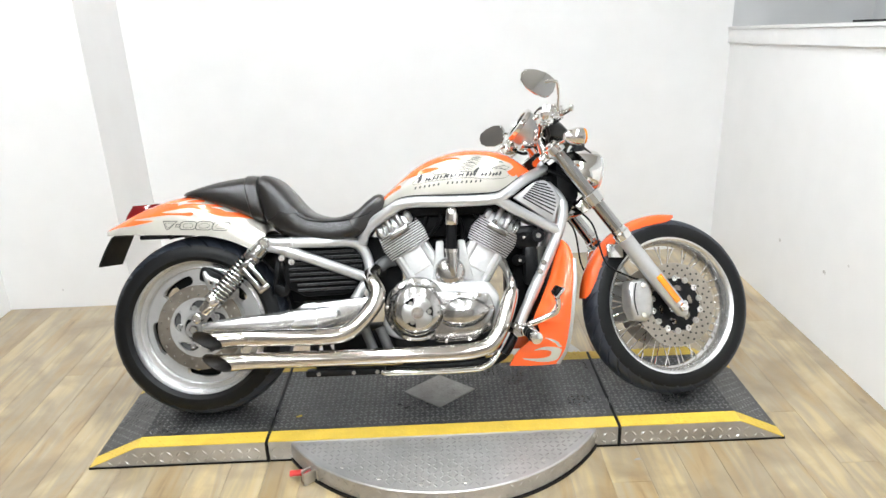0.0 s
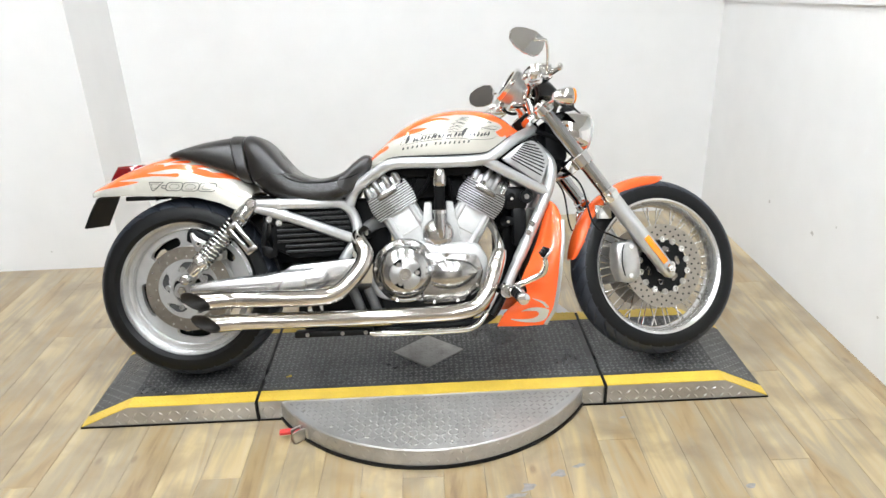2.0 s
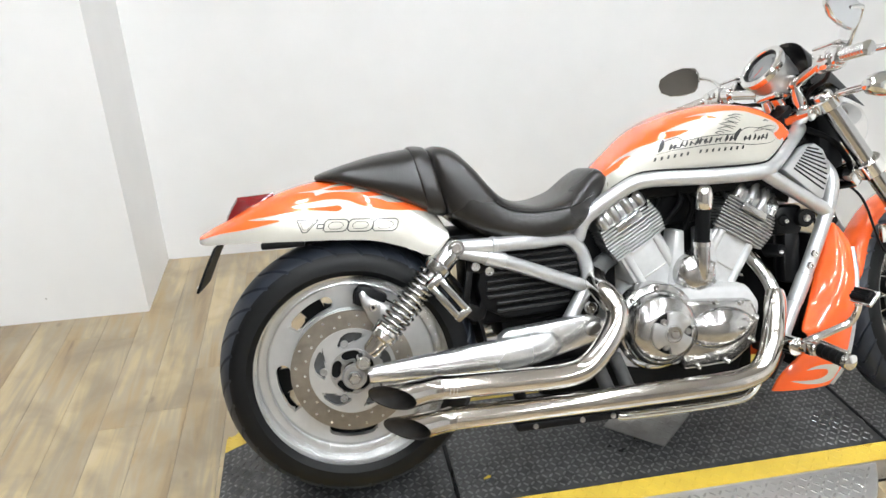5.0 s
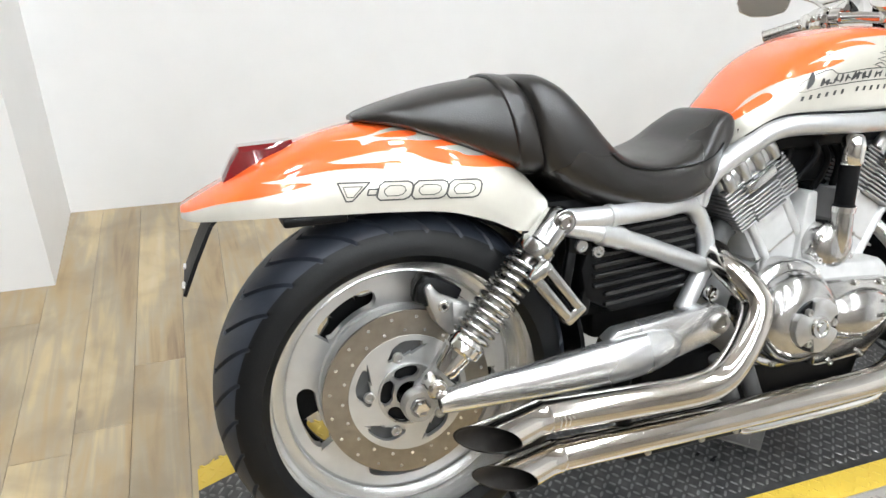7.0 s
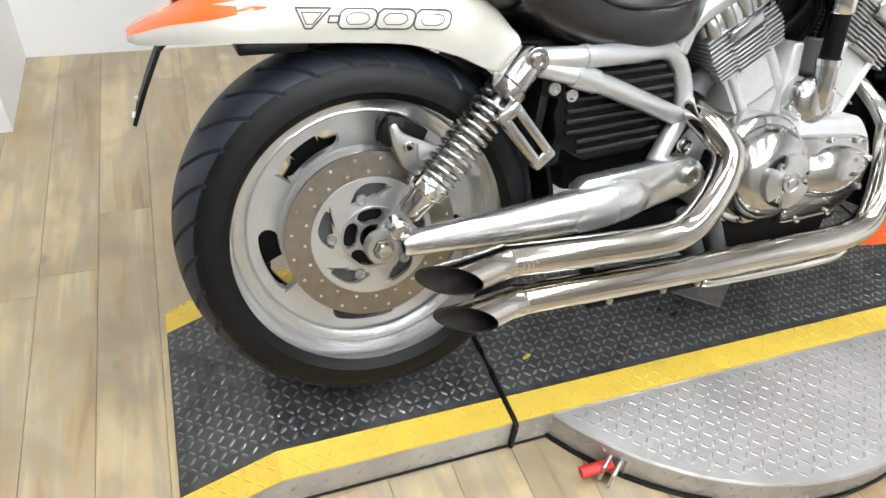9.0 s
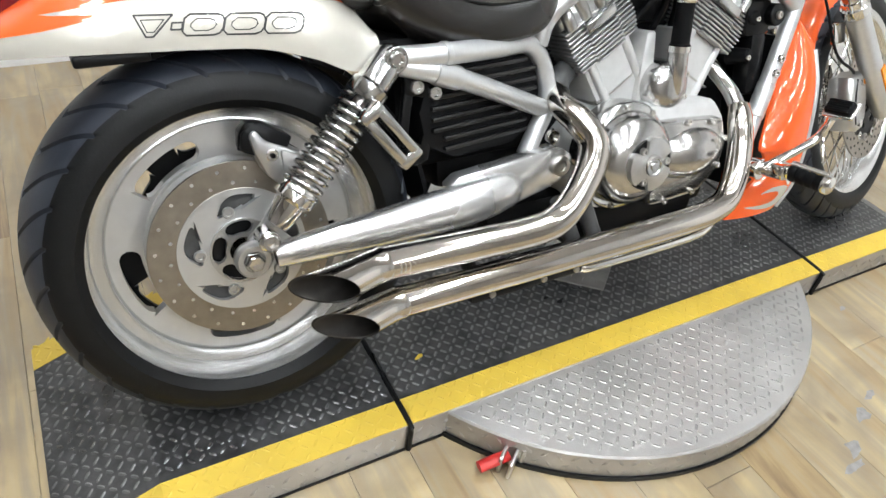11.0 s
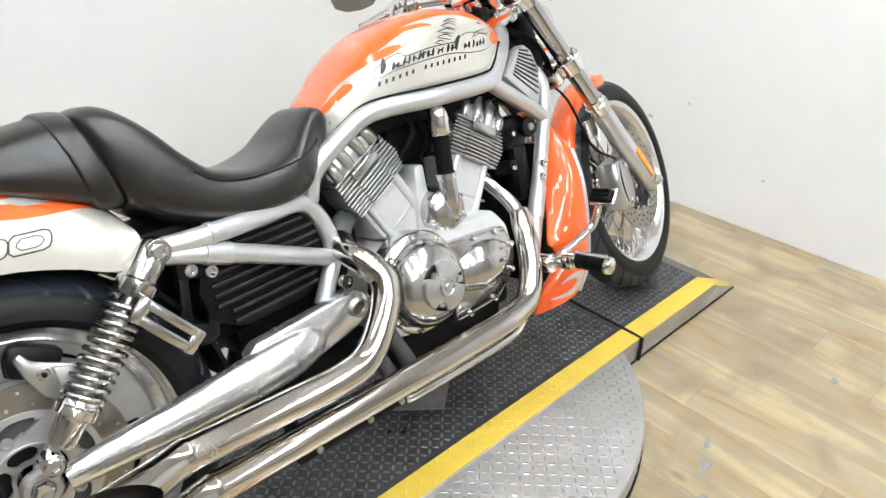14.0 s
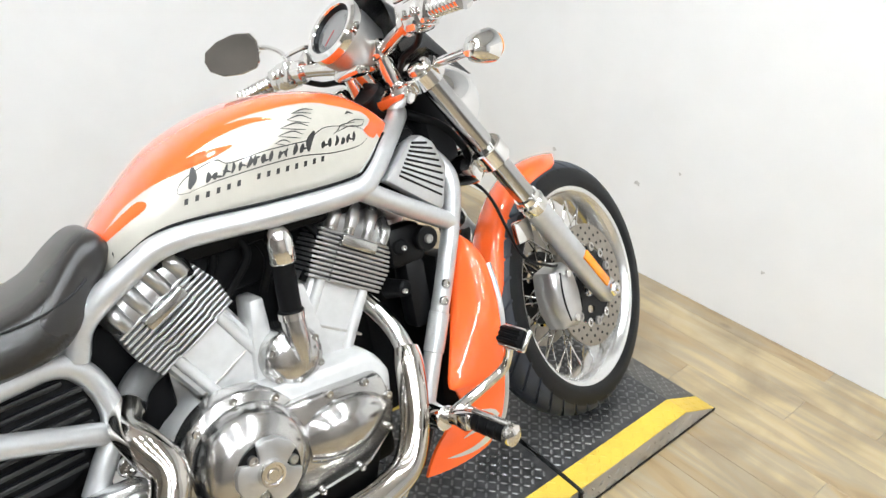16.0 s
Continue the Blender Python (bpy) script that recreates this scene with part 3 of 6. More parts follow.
# locking clamp with red grip
hx, hy = 0.395, -0.565
bm = bmesh.new()
box(bm, (hx + 0.034, hy - 0.006, 0.026), (0.085, 0.008, 0.045), 0.003, Euler((0, 0, radians(38))).to_matrix())
box(bm, (hx + 0.024, hy + 0.014, 0.026), (0.085, 0.008, 0.045), 0.003, Euler((0, 0, radians(38))).to_matrix())
box(bm, (hx + 0.045, hy + 0.016, 0.012), (0.07, 0.03, 0.012), 0.003, Euler((0, 0, radians(38))).to_matrix())
cyl(bm, (hx + 0.045, hy - 0.012, 0.005), (hx + 0.045, hy - 0.012, 0.05), 0.006)
part("latch", bm, STEEL, table, "grey steel latch")
bm = bmesh.new()
tube(bm, [(hx + 0.018, hy, 0.030), (hx - 0.012, hy - 0.001, 0.033), (hx - 0.048, hy + 0.0, 0.030)], 0.0125, flat=0.7, up=(0, 0, 1))
part("grip", bm, REDGRIP, table, "red vinyl grip")
random.seed(44)
for cx, cy, u, v, m, what in ((0.337, -0.312, 0.016, 0.006, YELLOW, "chip of yellow paint on the deck"), (0.725, -0.285, 0.012, 0.006, RUBBER, "black rubber crumb on the deck"), (0.70, -0.262, 0.008, 0.005, RUBBER, "black rubber crumb on the deck")):
    bm = bmesh.new()
    ring = []
    for k in range(10):
        a = 2 * math.pi * k / 10
        q = random.uniform(0.5, 1.15)
        ring.append((cx + u * q * math.cos(a), cy + v * q * math.sin(a) + 0.3 * u * q * math.cos(a)))
    top = [bm.verts.new((x, y, PZ + 0.0024)) for x, y in ring]
    bot = [bm.verts.new((x, y, PZ + 0.0002)) for x, y in ring]
    bm.faces.new(top)
    for k in range(10):
        bm.faces.new((bot[k], bot[(k + 1) % 10], top[(k + 1) % 10], top[k]))
    tagged(part("debris", bm, m, smooth=False), what, "debris", "debris on the deck")
# diamond plate in the middle
bm = bmesh.new()
dz, dx, dy = 0.081, 0.847, -0.182
d4 = [(dx - 0.135, dy), (dx, dy - 0.113), (dx + 0.135, dy), (dx, dy + 0.113)]
lo = [bm.verts.new((x, y, dz)) for x, y in d4]
hi = [bm.verts.new((dx + (x - dx) * 0.985, dy + (y - dy) * 0.985, dz + 0.004)) for x, y in d4]
bm.faces.new(hi)
bm.faces.new(lo[::-1])
for i in range(4):
    bm.faces.new((lo[i], lo[(i + 1) % 4], hi[(i + 1) % 4], hi[i]))
dia = tagged(part("diamond_plate", bm, DIAMONDM, smooth=False), "bare steel diamond-shaped tread plate on the platform", "plate")
lugs("tread", dia, lambda x, y: abs(x - dx) / 0.135 + abs(y - dy) / 0.113 < 0.88, dx - 0.135, dx + 0.135, dy - 0.113, dy + 0.113, lambda x: dz + 0.004, DIAMONDM, pitch=0.02, size=(0.01, 0.0035, 0.0014))

# ---- motorcycle ----
LEAN, BASE_Y = 18.0, -0.265
bike = tagged(new("motorcycle"), "orange and silver flamed cruiser motorcycle leaning on its stand", "motorcycle")
bike.matrix_world = pose(0, BASE_Y, PZ, -LEAN, 0, 0)

STEER = radians(15)
HEAD = Vector((1.225, 0, 0.866))
DOWN = Vector((0.593, 0, -0.805)).normalized()
AHEAD = Vector((0.805, 0, 0.593)).normalized()
TURN_M = Matrix.Translation(HEAD) @ Matrix.Rotation(STEER, 4, -DOWN) @ Matrix.Translation(-HEAD)


def steered(bm):
    bmesh.ops.transform(bm, matrix=TURN_M, verts=bm.verts)
    return bm


def fk(u, s, v):
    """A point of the fork: u ahead of the steering axis, s down along it, v to the left."""
    return HEAD + AHEAD * u + DOWN * s + Vector((0, v, 0))


def bolt(parent, c, d, r=0.009, h=0.006, m=None, turn=False):
    bm = bmesh.new()
    c, d = Vector(c), Vector(d).normalized()
    lathe(bm, [(0, h * 0.55), (r * 0.5, h * 0.5), (r * 0.52, h), (r * 0.85, h), (r, h * 0.7), (r, 0)], c, d, 14)
    if turn:
        steered(bm)
    return part("bolt", bm, m or CHROME, parent)


def tyre(name, r, half, rim_r, c, grooves, parent, label, turn=False):
    """A tyre of revolution round y: smooth black sidewalls and a tread with thin slanted grooves, its bluish sheen put
    into the colour.
    """
    seg = grooves * 24
    bm = bmesh.new()
    prof = []
    for k in range(41):
        a = math.pi * (k / 40 - 0.5)
        prof.append((half * math.sin(a), rim_r + (r - rim_r) * (0.12 + 0.88 * abs(math.cos(a)) ** 0.72)))
    prof = [(-half * 0.86, rim_r - 0.004)] + prof + [(half * 0.86, rim_r - 0.004)]
    crown = rim_r + 0.60 * (r - rim_r)
    cv = Vector(c)
    rings = []
    for i in range(seg):
        ring = []
        for y, rr in prof:
            w = abs((i / seg * grooves % 1.0) - 0.5)
            depth = 0.007 if w < 0.045 and abs(y) / half > 0.10 and rr > crown else 0
            a = 2 * math.pi * (i / seg - (1.45 * (abs(y) / half) ** 1.5 + 0.5 * max(-1.0, min(1.0, y / half / 0.15))) / grooves)
            ring.append(bm.verts.new(cv + Vector(((rr - depth) * math.cos(a), y, (rr - depth) * math.sin(a)))))
        rings.append(ring)
    for i in range(seg):
        p, q = rings[i], rings[(i + 1) % seg]
        for k in range(len(p) - 1):
            f = bm.faces.new((p[k], p[k + 1], q[k + 1], q[k]))
            f.material_index = 1 if min(prof[k][1], prof[k + 1][1]) > crown else 0
    if turn:
        steered(bm)
    ob = part(name, bm, RUBBER, parent, label)
    ob.data.materials.append(TREAD)
    return ob


def ring_plate(c, r0, r1, y0, y1, slots=0, s_in=0.0, s_out=0.0, span=0.0, phase=0.0, seg=240, twist=0.0):
    """A flat ring round y with elongated slots through it."""
    bm = bmesh.new()
    cv = Vector(c)

    def cut(i):
        if not slots:
            return False
        t = ((i + 0.5) / seg * slots + phase) % 1.0
        return t < span

    radii = [r0, s_in, s_out, r1] if slots else [r0, r1]
    def at(i):
        t = (i / seg * slots + phase) % 1.0
        if not slots or t > span + 1e-6:
            return radii
        mid, hw = (s_in + s_out) / 2, (s_out - s_in) / 2
        e = min(t, span - t) * 2 * math.pi / slots * mid
        f = math.sqrt(max(0.03, 1 - (1 - min(1, e / hw)) ** 2))
        return [r0, mid - hw * f, mid + hw * f, r1]

    cols = []
    for y in (y0, y1):
        cols.append([[bm.verts.new(cv + Vector((r * math.cos(2 * math.pi * i / seg + twist * (r - r0) / (r1 - r0)), y, r * math.sin(2 * math.pi * i / seg + twist * (r - r0) / (r1 - r0))))) for r in at(i)] for i in range(seg)])
    for i in range(seg):
        j = (i + 1) % seg
        for k in range(len(radii) - 1):
            hole = slots and k == 1 and cut(i)
            for s in range(2):
                if not hole:
                    bm.faces.new((cols[s][i][k], cols[s][i][k + 1], cols[s][j][k + 1], cols[s][j][k]))
            if hole:
                bm.faces.new((cols[0][i][1], cols[0][j][1], cols[1][j][1], cols[1][i][1]))
                bm.faces.new((cols[0][i][2], cols[0][j][2], cols[1][j][2], cols[1][i][2]))
                if not cut(i - 1):
                    bm.faces.new((cols[0][i][1], cols[0][i][2], cols[1][i][2], cols[1][i][1]))
                if not cut(i + 1):
                    bm.faces.new((cols[0][j][1], cols[0][j][2], cols[1][j][2], cols[1][j][1]))
        for k in (0, len(radii) - 1):
            bm.faces.new((cols[0][i][k], cols[0][j][k], cols[1][j][k], cols[1][i][k]))
    return bm


def disc_holes(c, y, d, r_list, n, r=0.0042):
    """Drilled vent holes of a brake disc, as one pattern of dark bores."""
    bm = bmesh.new()
    for q, rad in enumerate(r_list):
        for k in range(n):
            a = 2 * math.pi * (k + 0.5 * (q % 2)) / n
            p = Vector(c) + Vector((rad * math.cos(a), y, rad * math.sin(a)))
            lathe(bm, [(0, 0.0006), (r, 0.0006), (r, -0.001)], p, d, 10)
    return bm


# rear wheel
RW = (0.015, 0.0, 0.330)
RWR, RWH, RIMR = 0.322, 0.108, 0.2488
rear = part("rear_wheel", lathe(bmesh.new(), [(0.05, -0.07), (0.05, 0.07), (0.028, 0.07), (0.028, -0.07)], RW, (0, 1, 0), 40, True), ALU, bike, "polished slotted disc rear wheel")
tyre("tyre", RWR, RWH, RIMR - 0.008, RW, 30, rear, "wide black rear tyre with a bluish sheen coloured into the tread")
bm = bmesh.new()
lathe(bm, [(RIMR - 0.004, -0.080), (RIMR, -0.084), (RIMR + 0.001, -0.088), (RIMR - 0.004, -0.091), (RIMR - 0.011, -0.089), (RIMR - 0.0135, -0.080), (0.2335, -0.064), (0.2315, -0.046), (0.228, -0.040), (0.212, -0.036),
           (0.2075, -0.038), (0.2045, -0.034), (0.204, -0.024), (0.204, 0.05), (0.225, 0.07), (RIMR - 0.01, 0.088), (RIMR, 0.091), (RIMR + 0.001, 0.086), (RIMR - 0.006, 0.07), (RIMR - 0.006, -0.07)], RW, (0, 1, 0), 144, True)
part("rim", bm, RIM, rear, "deep polished rim with a stepped lip")
part("wheel_face", ring_plate(RW, 0.045, 0.205, -0.030, -0.008, 5, 0.153, 0.187, 0.56, 0.586), FACE, rear, "slotted machined wheel face set deep in the rim")
# far side coloured as dark as rubber for the shade behind the slots
part("far_face", ring_plate(RW, 0.05, 0.205, 0.045, 0.055, 5, 0.150, 0.190, 0.72, 0.166), RUBBER, rear, "far side of the wheel, coloured dark for the shade inside")
bm = bmesh.new()
lathe(bm, [(0.149, -0.029), (0.146, -0.036), (0.13, -0.038), (0.06, -0.06), (0.05, -0.062), (0.05, -0.03)], RW, (0, 1, 0), 96)
part("hub_cone", bm, FACE, rear)
disc = part("brake_disc", ring_plate(RW, 0.104, 0.150, -0.081, -0.075), DISC, rear, "drilled steel brake disc")
tagged(part("vent_bore", disc_holes(RW, -0.081, (0, -1, 0), (0.116, 0.138), 20, 0.003), RIM, disc), kind="stuff")
part("disc_carrier", ring_plate(RW, 0.054, 0.106, -0.083, -0.073, 5, 0.068, 0.096, 0.50, 0.62, twist=-0.75), FACE, rear, "polished swirled disc carrier")
part("carrier_backing", ring_plate(RW, 0.05, 0.106, -0.069, -0.064), FINCORE, rear)
part("hub_star", ring_plate(RW, 0.024, 0.0555, -0.088, -0.079, 5, 0.030, 0.0525, 0.84, 0.1), SATIN, rear, "silver five-armed hub")
part("hub_recess", ring_plate(RW, 0.022, 0.056, -0.074, -0.070), BLACK, rear)
part("pulley", ring_plate(RW, 0.03, 0.13, 0.085, 0.12, 5, 0.06, 0.1, 0.6, 0.0), ALU, rear)
for k in range(5):
    a = radians(31 + 72 * k)
    bolt(rear, (RW[0] + 0.071 * math.cos(a), -0.084, RW[2] + 0.071 * math.sin(a)), (0, -1, 0), 0.010, 0.006, SATIN)
bm = cyl(bmesh.new(), (RW[0], -0.155, RW[2]), (RW[0], 0.155, RW[2]), 0.012)
part("axle", bm, CHROME, rear)

# swingarm
for sy in (-1, 1):
    bm = bmesh.new()
    tube(bm, [(0.05, sy * 0.148, 0.334, 0.02), (0.11, sy * 0.15, 0.338, 0.026), (0.28, sy * 0.15, 0.343, 0.036), (0.41, sy * 0.15, 0.350, 0.042), (0.49, sy * 0.145, 0.357, 0.036), (0.52, sy * 0.14, 0.36, 0.02)], 0.03, 20, 6, flat=0.75)
    arm = part("swingarm", bm, ARM, bike, "polished aluminium swingarm")
    bm = bmesh.new()
    prism(bm, [(0.365, 0.385), (0.39, 0.403), (0.58, 0.418), (0.62, 0.416), (0.643, 0.395), (0.636, 0.362), (0.60, 0.345), (0.48, 0.318), (0.435, 0.335)], sy * 0.115, sy * 0.15, 0.008)
    part("pivot_plate", bm, ARM, arm)
    bm = bmesh.new()
    lathe(bm, [(0, 0.0), (0.027, 0.0), (0.029, 0.003), (0.029, 0.020), (0.026, 0.024), (0.018, 0.024), (0.017, 0.021), (0.0, 0.021)], (RW[0] + 0.001, sy * 0.125, RW[2] + 0.003), (0, sy, 0), 32)
    part("axle_block", bm, SATIN, arm)
    bm = bmesh.new()
    lathe(bm, [(0, 0.012), (0.008, 0.014), (0.012, 0.014), (0.016, 0.01), (0.018, 0)], (RW[0] + 0.001, sy * 0.147, RW[2] + 0.003), (0, sy, 0), 6)
    part("axle_nut", bm, CHROME, arm)
    bolt(arm, (0.610, sy * 0.15, 0.383), (0, sy, 0), 0.02, 0.008, STEEL)

# rear caliper
bm = bmesh.new()
prism(bm, [(0.041, 0.526), (0.055, 0.534), (0.066, 0.514), (0.114, 0.491), (0.159, 0.46), (0.156, 0.43), (0.113, 0.428), (0.094, 0.427), (0.064, 0.456), (0.048, 0.494)], -0.118, -0.072, 0.008)
cal = part("caliper", bm, SATIN, bike, "silver rear brake caliper")
for c in ((0.074, -0.118, 0.490), (0.122, -0.1245, 0.452)):
    bolt(cal, c, (0, -1, 0), 0.010, 0.005)
bm = bmesh.new()
prism(bm, [(0.012, 0.345), (0.03, 0.335), (0.062, 0.372), (0.098, 0.432), (0.086, 0.442), (0.046, 0.385), (0.018, 0.362)], -0.122, -0.108, 0.004)
part("caliper_bracket", bm, SATIN, cal)
part("cradle", prism(bmesh.new(), [(0.030, 0.500), (0.033, 0.528), (0.048, 0.542), (0.066, 0.540), (0.112, 0.512), (0.10, 0.49), (0.05, 0.49)], -0.112, -0.070, 0.004), BLACK, cal, "black caliper cradle")
part("piston_block", prism(bmesh.new(), [(0.088, 0.497), (0.116, 0.486), (0.157, 0.458), (0.154, 0.434), (0.114, 0.433), (0.098, 0.440), (0.088, 0.462)], -0.1245, -0.1175, 0.003), SATIN, cal)
for c in ((0.074, -0.1215, 0.490), (0.122, -0.128, 0.452)):
    part("socket", cyl(bmesh.new(), c, (c[0], c[1] - 0.003, c[2]), 0.0042, seg=6), BLACK, cal)
bm = bmesh.new()
tube(bm, [(0.034, -0.09, 0.500), (0.036, -0.10, 0.522), (0.046, -0.105, 0.538), (0.060, -0.102, 0.534)], 0.006)
part("brake_pipe", bm, BLACK, cal)


# shock absorbers
def shock(sy):
    top, low = Vector((0.275, sy * 0.143, 0.619)), Vector((0.037, sy * 0.162, 0.374))
    d = (low - top).normalized()
    n = (low - top).length
    bm = bmesh.new()
    lathe(bm, [(0, -0.02), (0.012, -0.02), (0.022, -0.012), (0.026, 0.0), (0.028, 0.05), (0.033, 0.055), (0.033, 0.075), (0.030, 0.08), (0.02, 0.082), (0, 0.082)], top, d, 28)
    cyl(bm, top + Vector((0, sy * -0.024, 0)), top + Vector((0, sy * 0.026, 0)), 0.02)
    sh = part("shock_absorber", bm, ALU, bike, "chrome coil-over rear shock absorber")
    bm = bmesh.new()
    cyl(bm, top + d * 0.08, top + d * (n - 0.06), 0.012)
    part("damper_rod", bm, STEEL, sh)
    bm = bmesh.new()
    u = d.orthogonal().normalized()
    v = d.cross(u)
    turns, s0, s1 = 12.0, 0.086, n - 0.085
    pts = []
    for k in range(int(turns * 10) + 1):
        a = 2 * math.pi * k / 10
        pts.append(top + d * (s0 + (s1 - s0) * k / (turns * 10)) + (u * math.cos(a) + v * math.sin(a)) * 0.030)
    tube(bm, [tuple(p) for p in pts], 0.0045, 8, 2, up=tuple(d))
    part("coil_spring", bm, ALU, sh, "chrome coil spring")
    bm = bmesh.new()
    lathe(bm, [(0, 0), (0.03, 0), (0.033, 0.006), (0.033, 0.024), (0.024, 0.03), (0.021, 0.062), (0.018, 0.07), (0, 0.07)], top + d * (n - 0.095), d, 24)
    cyl(bm, low + Vector((0, -0.016 * sy, 0)), low + Vector((0, 0.02 * sy, 0)), 0.017)
    part("lower_mount", bm, CHROME, sh)
    bolt(sh, top + Vector((0, sy * 0.026, 0)), (0, sy, 0), 0.013, 0.007)
    bolt(sh, low + Vector((0, sy * 0.02, 0)), (0, sy, 0), 0.014, 0.007)
    # reservoir clip beside the spring
    bm = bmesh.new()
    a, b = Vector((0.215, sy * 0.188, 0.549)), Vector((0.275, sy * 0.188, 0.470))
    ax = (b - a).normalized()
    m3 = Matrix((ax, Vector((0, 1, 0)), ax.cross(Vector((0, 1, 0))))).transposed()
    n2 = (b - a).length
    for off in (-0.0125, 0.0125):
        box(bm, (a + b) / 2 + m3 @ Vector((0, 0, off)), (n2, 0.03, 0.0180), 0.006, m3)
    for e in (a, b):
        box(bm, e, (0.022, 0.03, 0.045), 0.007, m3)
    part("shock_bracket", bm, ALU, sh, "chrome slotted bracket")
    return sh


shock(-1)
shock(1)
# footpeg bracket behind the shock
bm = bmesh.new()
prism(bm, [(0.303, 0.584), (0.312, 0.590), (0.366, 0.570), (0.373, 0.560), (0.371, 0.535), (0.350, 0.538), (0.330, 0.548), (0.303, 0.552)], -0.128, -0.112, 0.004)
br = part("peg_bracket", bm, BLACK, bike, "black footpeg bracket")
for poly in ([(0.303, 0.560), (0.321, 0.556), (0.303, 0.465), (0.287, 0.470)], [(0.352, 0.545), (0.371, 0.545), (0.342, 0.435), (0.318, 0.428)], [(0.290, 0.480), (0.330, 0.465), (0.335, 0.432), (0.315, 0.428), (0.292, 0.445)]):
    part("bracket_leg", prism(bmesh.new(), poly, -0.127, -0.113, 0.004), BLACK, br)
for c in ((0.325, -0.128, 0.565), (0.358, -0.128, 0.551)):
    bolt(br, c, (0, -1, 0), 0.0125, 0.008, RIM)
bm = bmesh.new()
rings = []
for k in range(9):
    a = radians(2 + 6.5 * k)
    r = 0.328
    rings.append([(RW[0] + (r + d) * math.cos(a), y, RW[2] + (r + d) * math.sin(a)) for y, d in ((-0.105, 0.0), (-0.105, 0.008), (0.105, 0.008), (0.105, 0.0))])
loft(bm, rings)
part("splash_guard", bm, PLASTIC, bike, "black splash guard ahead of the rear wheel")


# rear fender
def shell(rows, thick, exp=2.4, n=6, m=17):
    """An arched shell: rows of x, top, bottom, half width; outer and inner skins."""
    bm = bmesh.new()
    st = stations(rows, n)
    outer, inner = [], []
    for x, zt, zb, w in st:
        o, i = [], []
        for k in range(m):
            t = math.pi * k / (m - 1)
            c, s = math.cos(t), math.sin(t)
            y = -w * math.copysign(abs(c) ** (2 / exp), c)
            z = zb + (zt - zb) * abs(s) ** (2 / exp)
            o.append((x, y, z))
            f = max(0.0, 1 - thick / max(w, 0.01))
            i.append((x, y * f, zb + (z - zb) * max(0.0, 1 - thick / max(zt - zb, 0.01))))
        outer.append(o)
        inner.append(i)
    rings = [a + b[::-1] for a, b in zip(outer, inner)]
    loft(bm, rings)
    return bm


FENDER = [(-0.315, 0.684, 0.668, 0.035), (-0.295, 0.695, 0.665, 0.066), (-0.24, 0.722, 0.666, 0.092), (-0.175, 0.755, 0.665, 0.104), (-0.08, 0.785, 0.661, 0.112), (0.0, 0.797, 0.657, 0.117),
          (0.085, 0.792, 0.649, 0.121), (0.16, 0.762, 0.627, 0.124), (0.205, 0.742, 0.606, 0.125), (0.235, 0.715, 0.602, 0.124), (0.255, 0.69, 0.617, 0.122), (0.268, 0.665, 0.638, 0.118)]
rf_bm = shell(FENDER, 0.006, n=14, m=61)
bmesh.ops.recalc_face_normals(rf_bm, faces=rf_bm.faces)
fender_tree_src = rf_bm.copy()
fender = part("rear_fender", rf_bm, FENDER_PAINT, bike, "silver rear fender with orange flames")
# inner mudguard
bm = bmesh.new()
rings = []
for k in range(13):
    a = radians(62 + 44 * k / 12)
    r = 0.328
    rings.append([(RW[0] + (r + d) * math.cos(a), y, RW[2] + (r + d) * math.sin(a)) for y, d in ((-0.08, -0.002), (-0.078, 0.006), (-0.06, 0.01), (0.06, 0.01), (0.078, 0.006), (0.08, -0.002), (0.076, -0.002), (0.058, 0.006), (-0.058, 0.006), (-0.076, -0.002))])
loft(bm, rings)
part("inner_fender", bm, PLASTIC, bike, "black inner mudguard")
bm = bmesh.new()
box(bm, (-0.12, -0.03, 0.655), (0.10, 0.15, 0.016), 0.004)
part("fender_stay", bm, BLACK, bike)
# tail lamp
bm = bmesh.new()
rows = [[(x, y, z) for y, z in ((-w, zb), (-w, zt - 0.008), (-w * 0.8, zt), (w * 0.8, zt), (w, zt - 0.008), (w, zb))] for x, zb, zt, w in ((-0.248, 0.712, 0.724, 0.034), (-0.234, 0.722, 0.748, 0.036), (-0.219, 0.728, 0.769, 0.037), (-0.155, 0.752, 0.772, 0.036), (-0.135, 0.762, 0.774, 0.028))]
loft(bm, rows)
part("tail_lamp", bm, REDLENS, bike, "dark red tail lamp lens")
# plate holder
bm = bmesh.new()
pts = [(-0.252, 0.676), (-0.275, 0.658), (-0.300, 0.610), (-0.324, 0.558)]
rings = [[(x + 0.003, -w, z - 0.001), (x - 0.002, -w, z + 0.002), (x - 0.002, w, z + 0.002), (x + 0.003, w, z - 0.001)] for (x, z), w in zip(pts, (0.05, 0.085, 0.09, 0.09))]
loft(bm, rings)
ph = part("plate_holder", bm, PLASTIC, bike, "black plate bracket", smooth=False)
for y in (-0.06, 0.06):
    bm = bmesh.new()
    box(bm, (-0.3225, y, 0.568), (0.004, 0.028, 0.008), 0.001, Euler((0, radians(-65), 0)).to_matrix())
    part("slot", bm, TRIMM, ph)


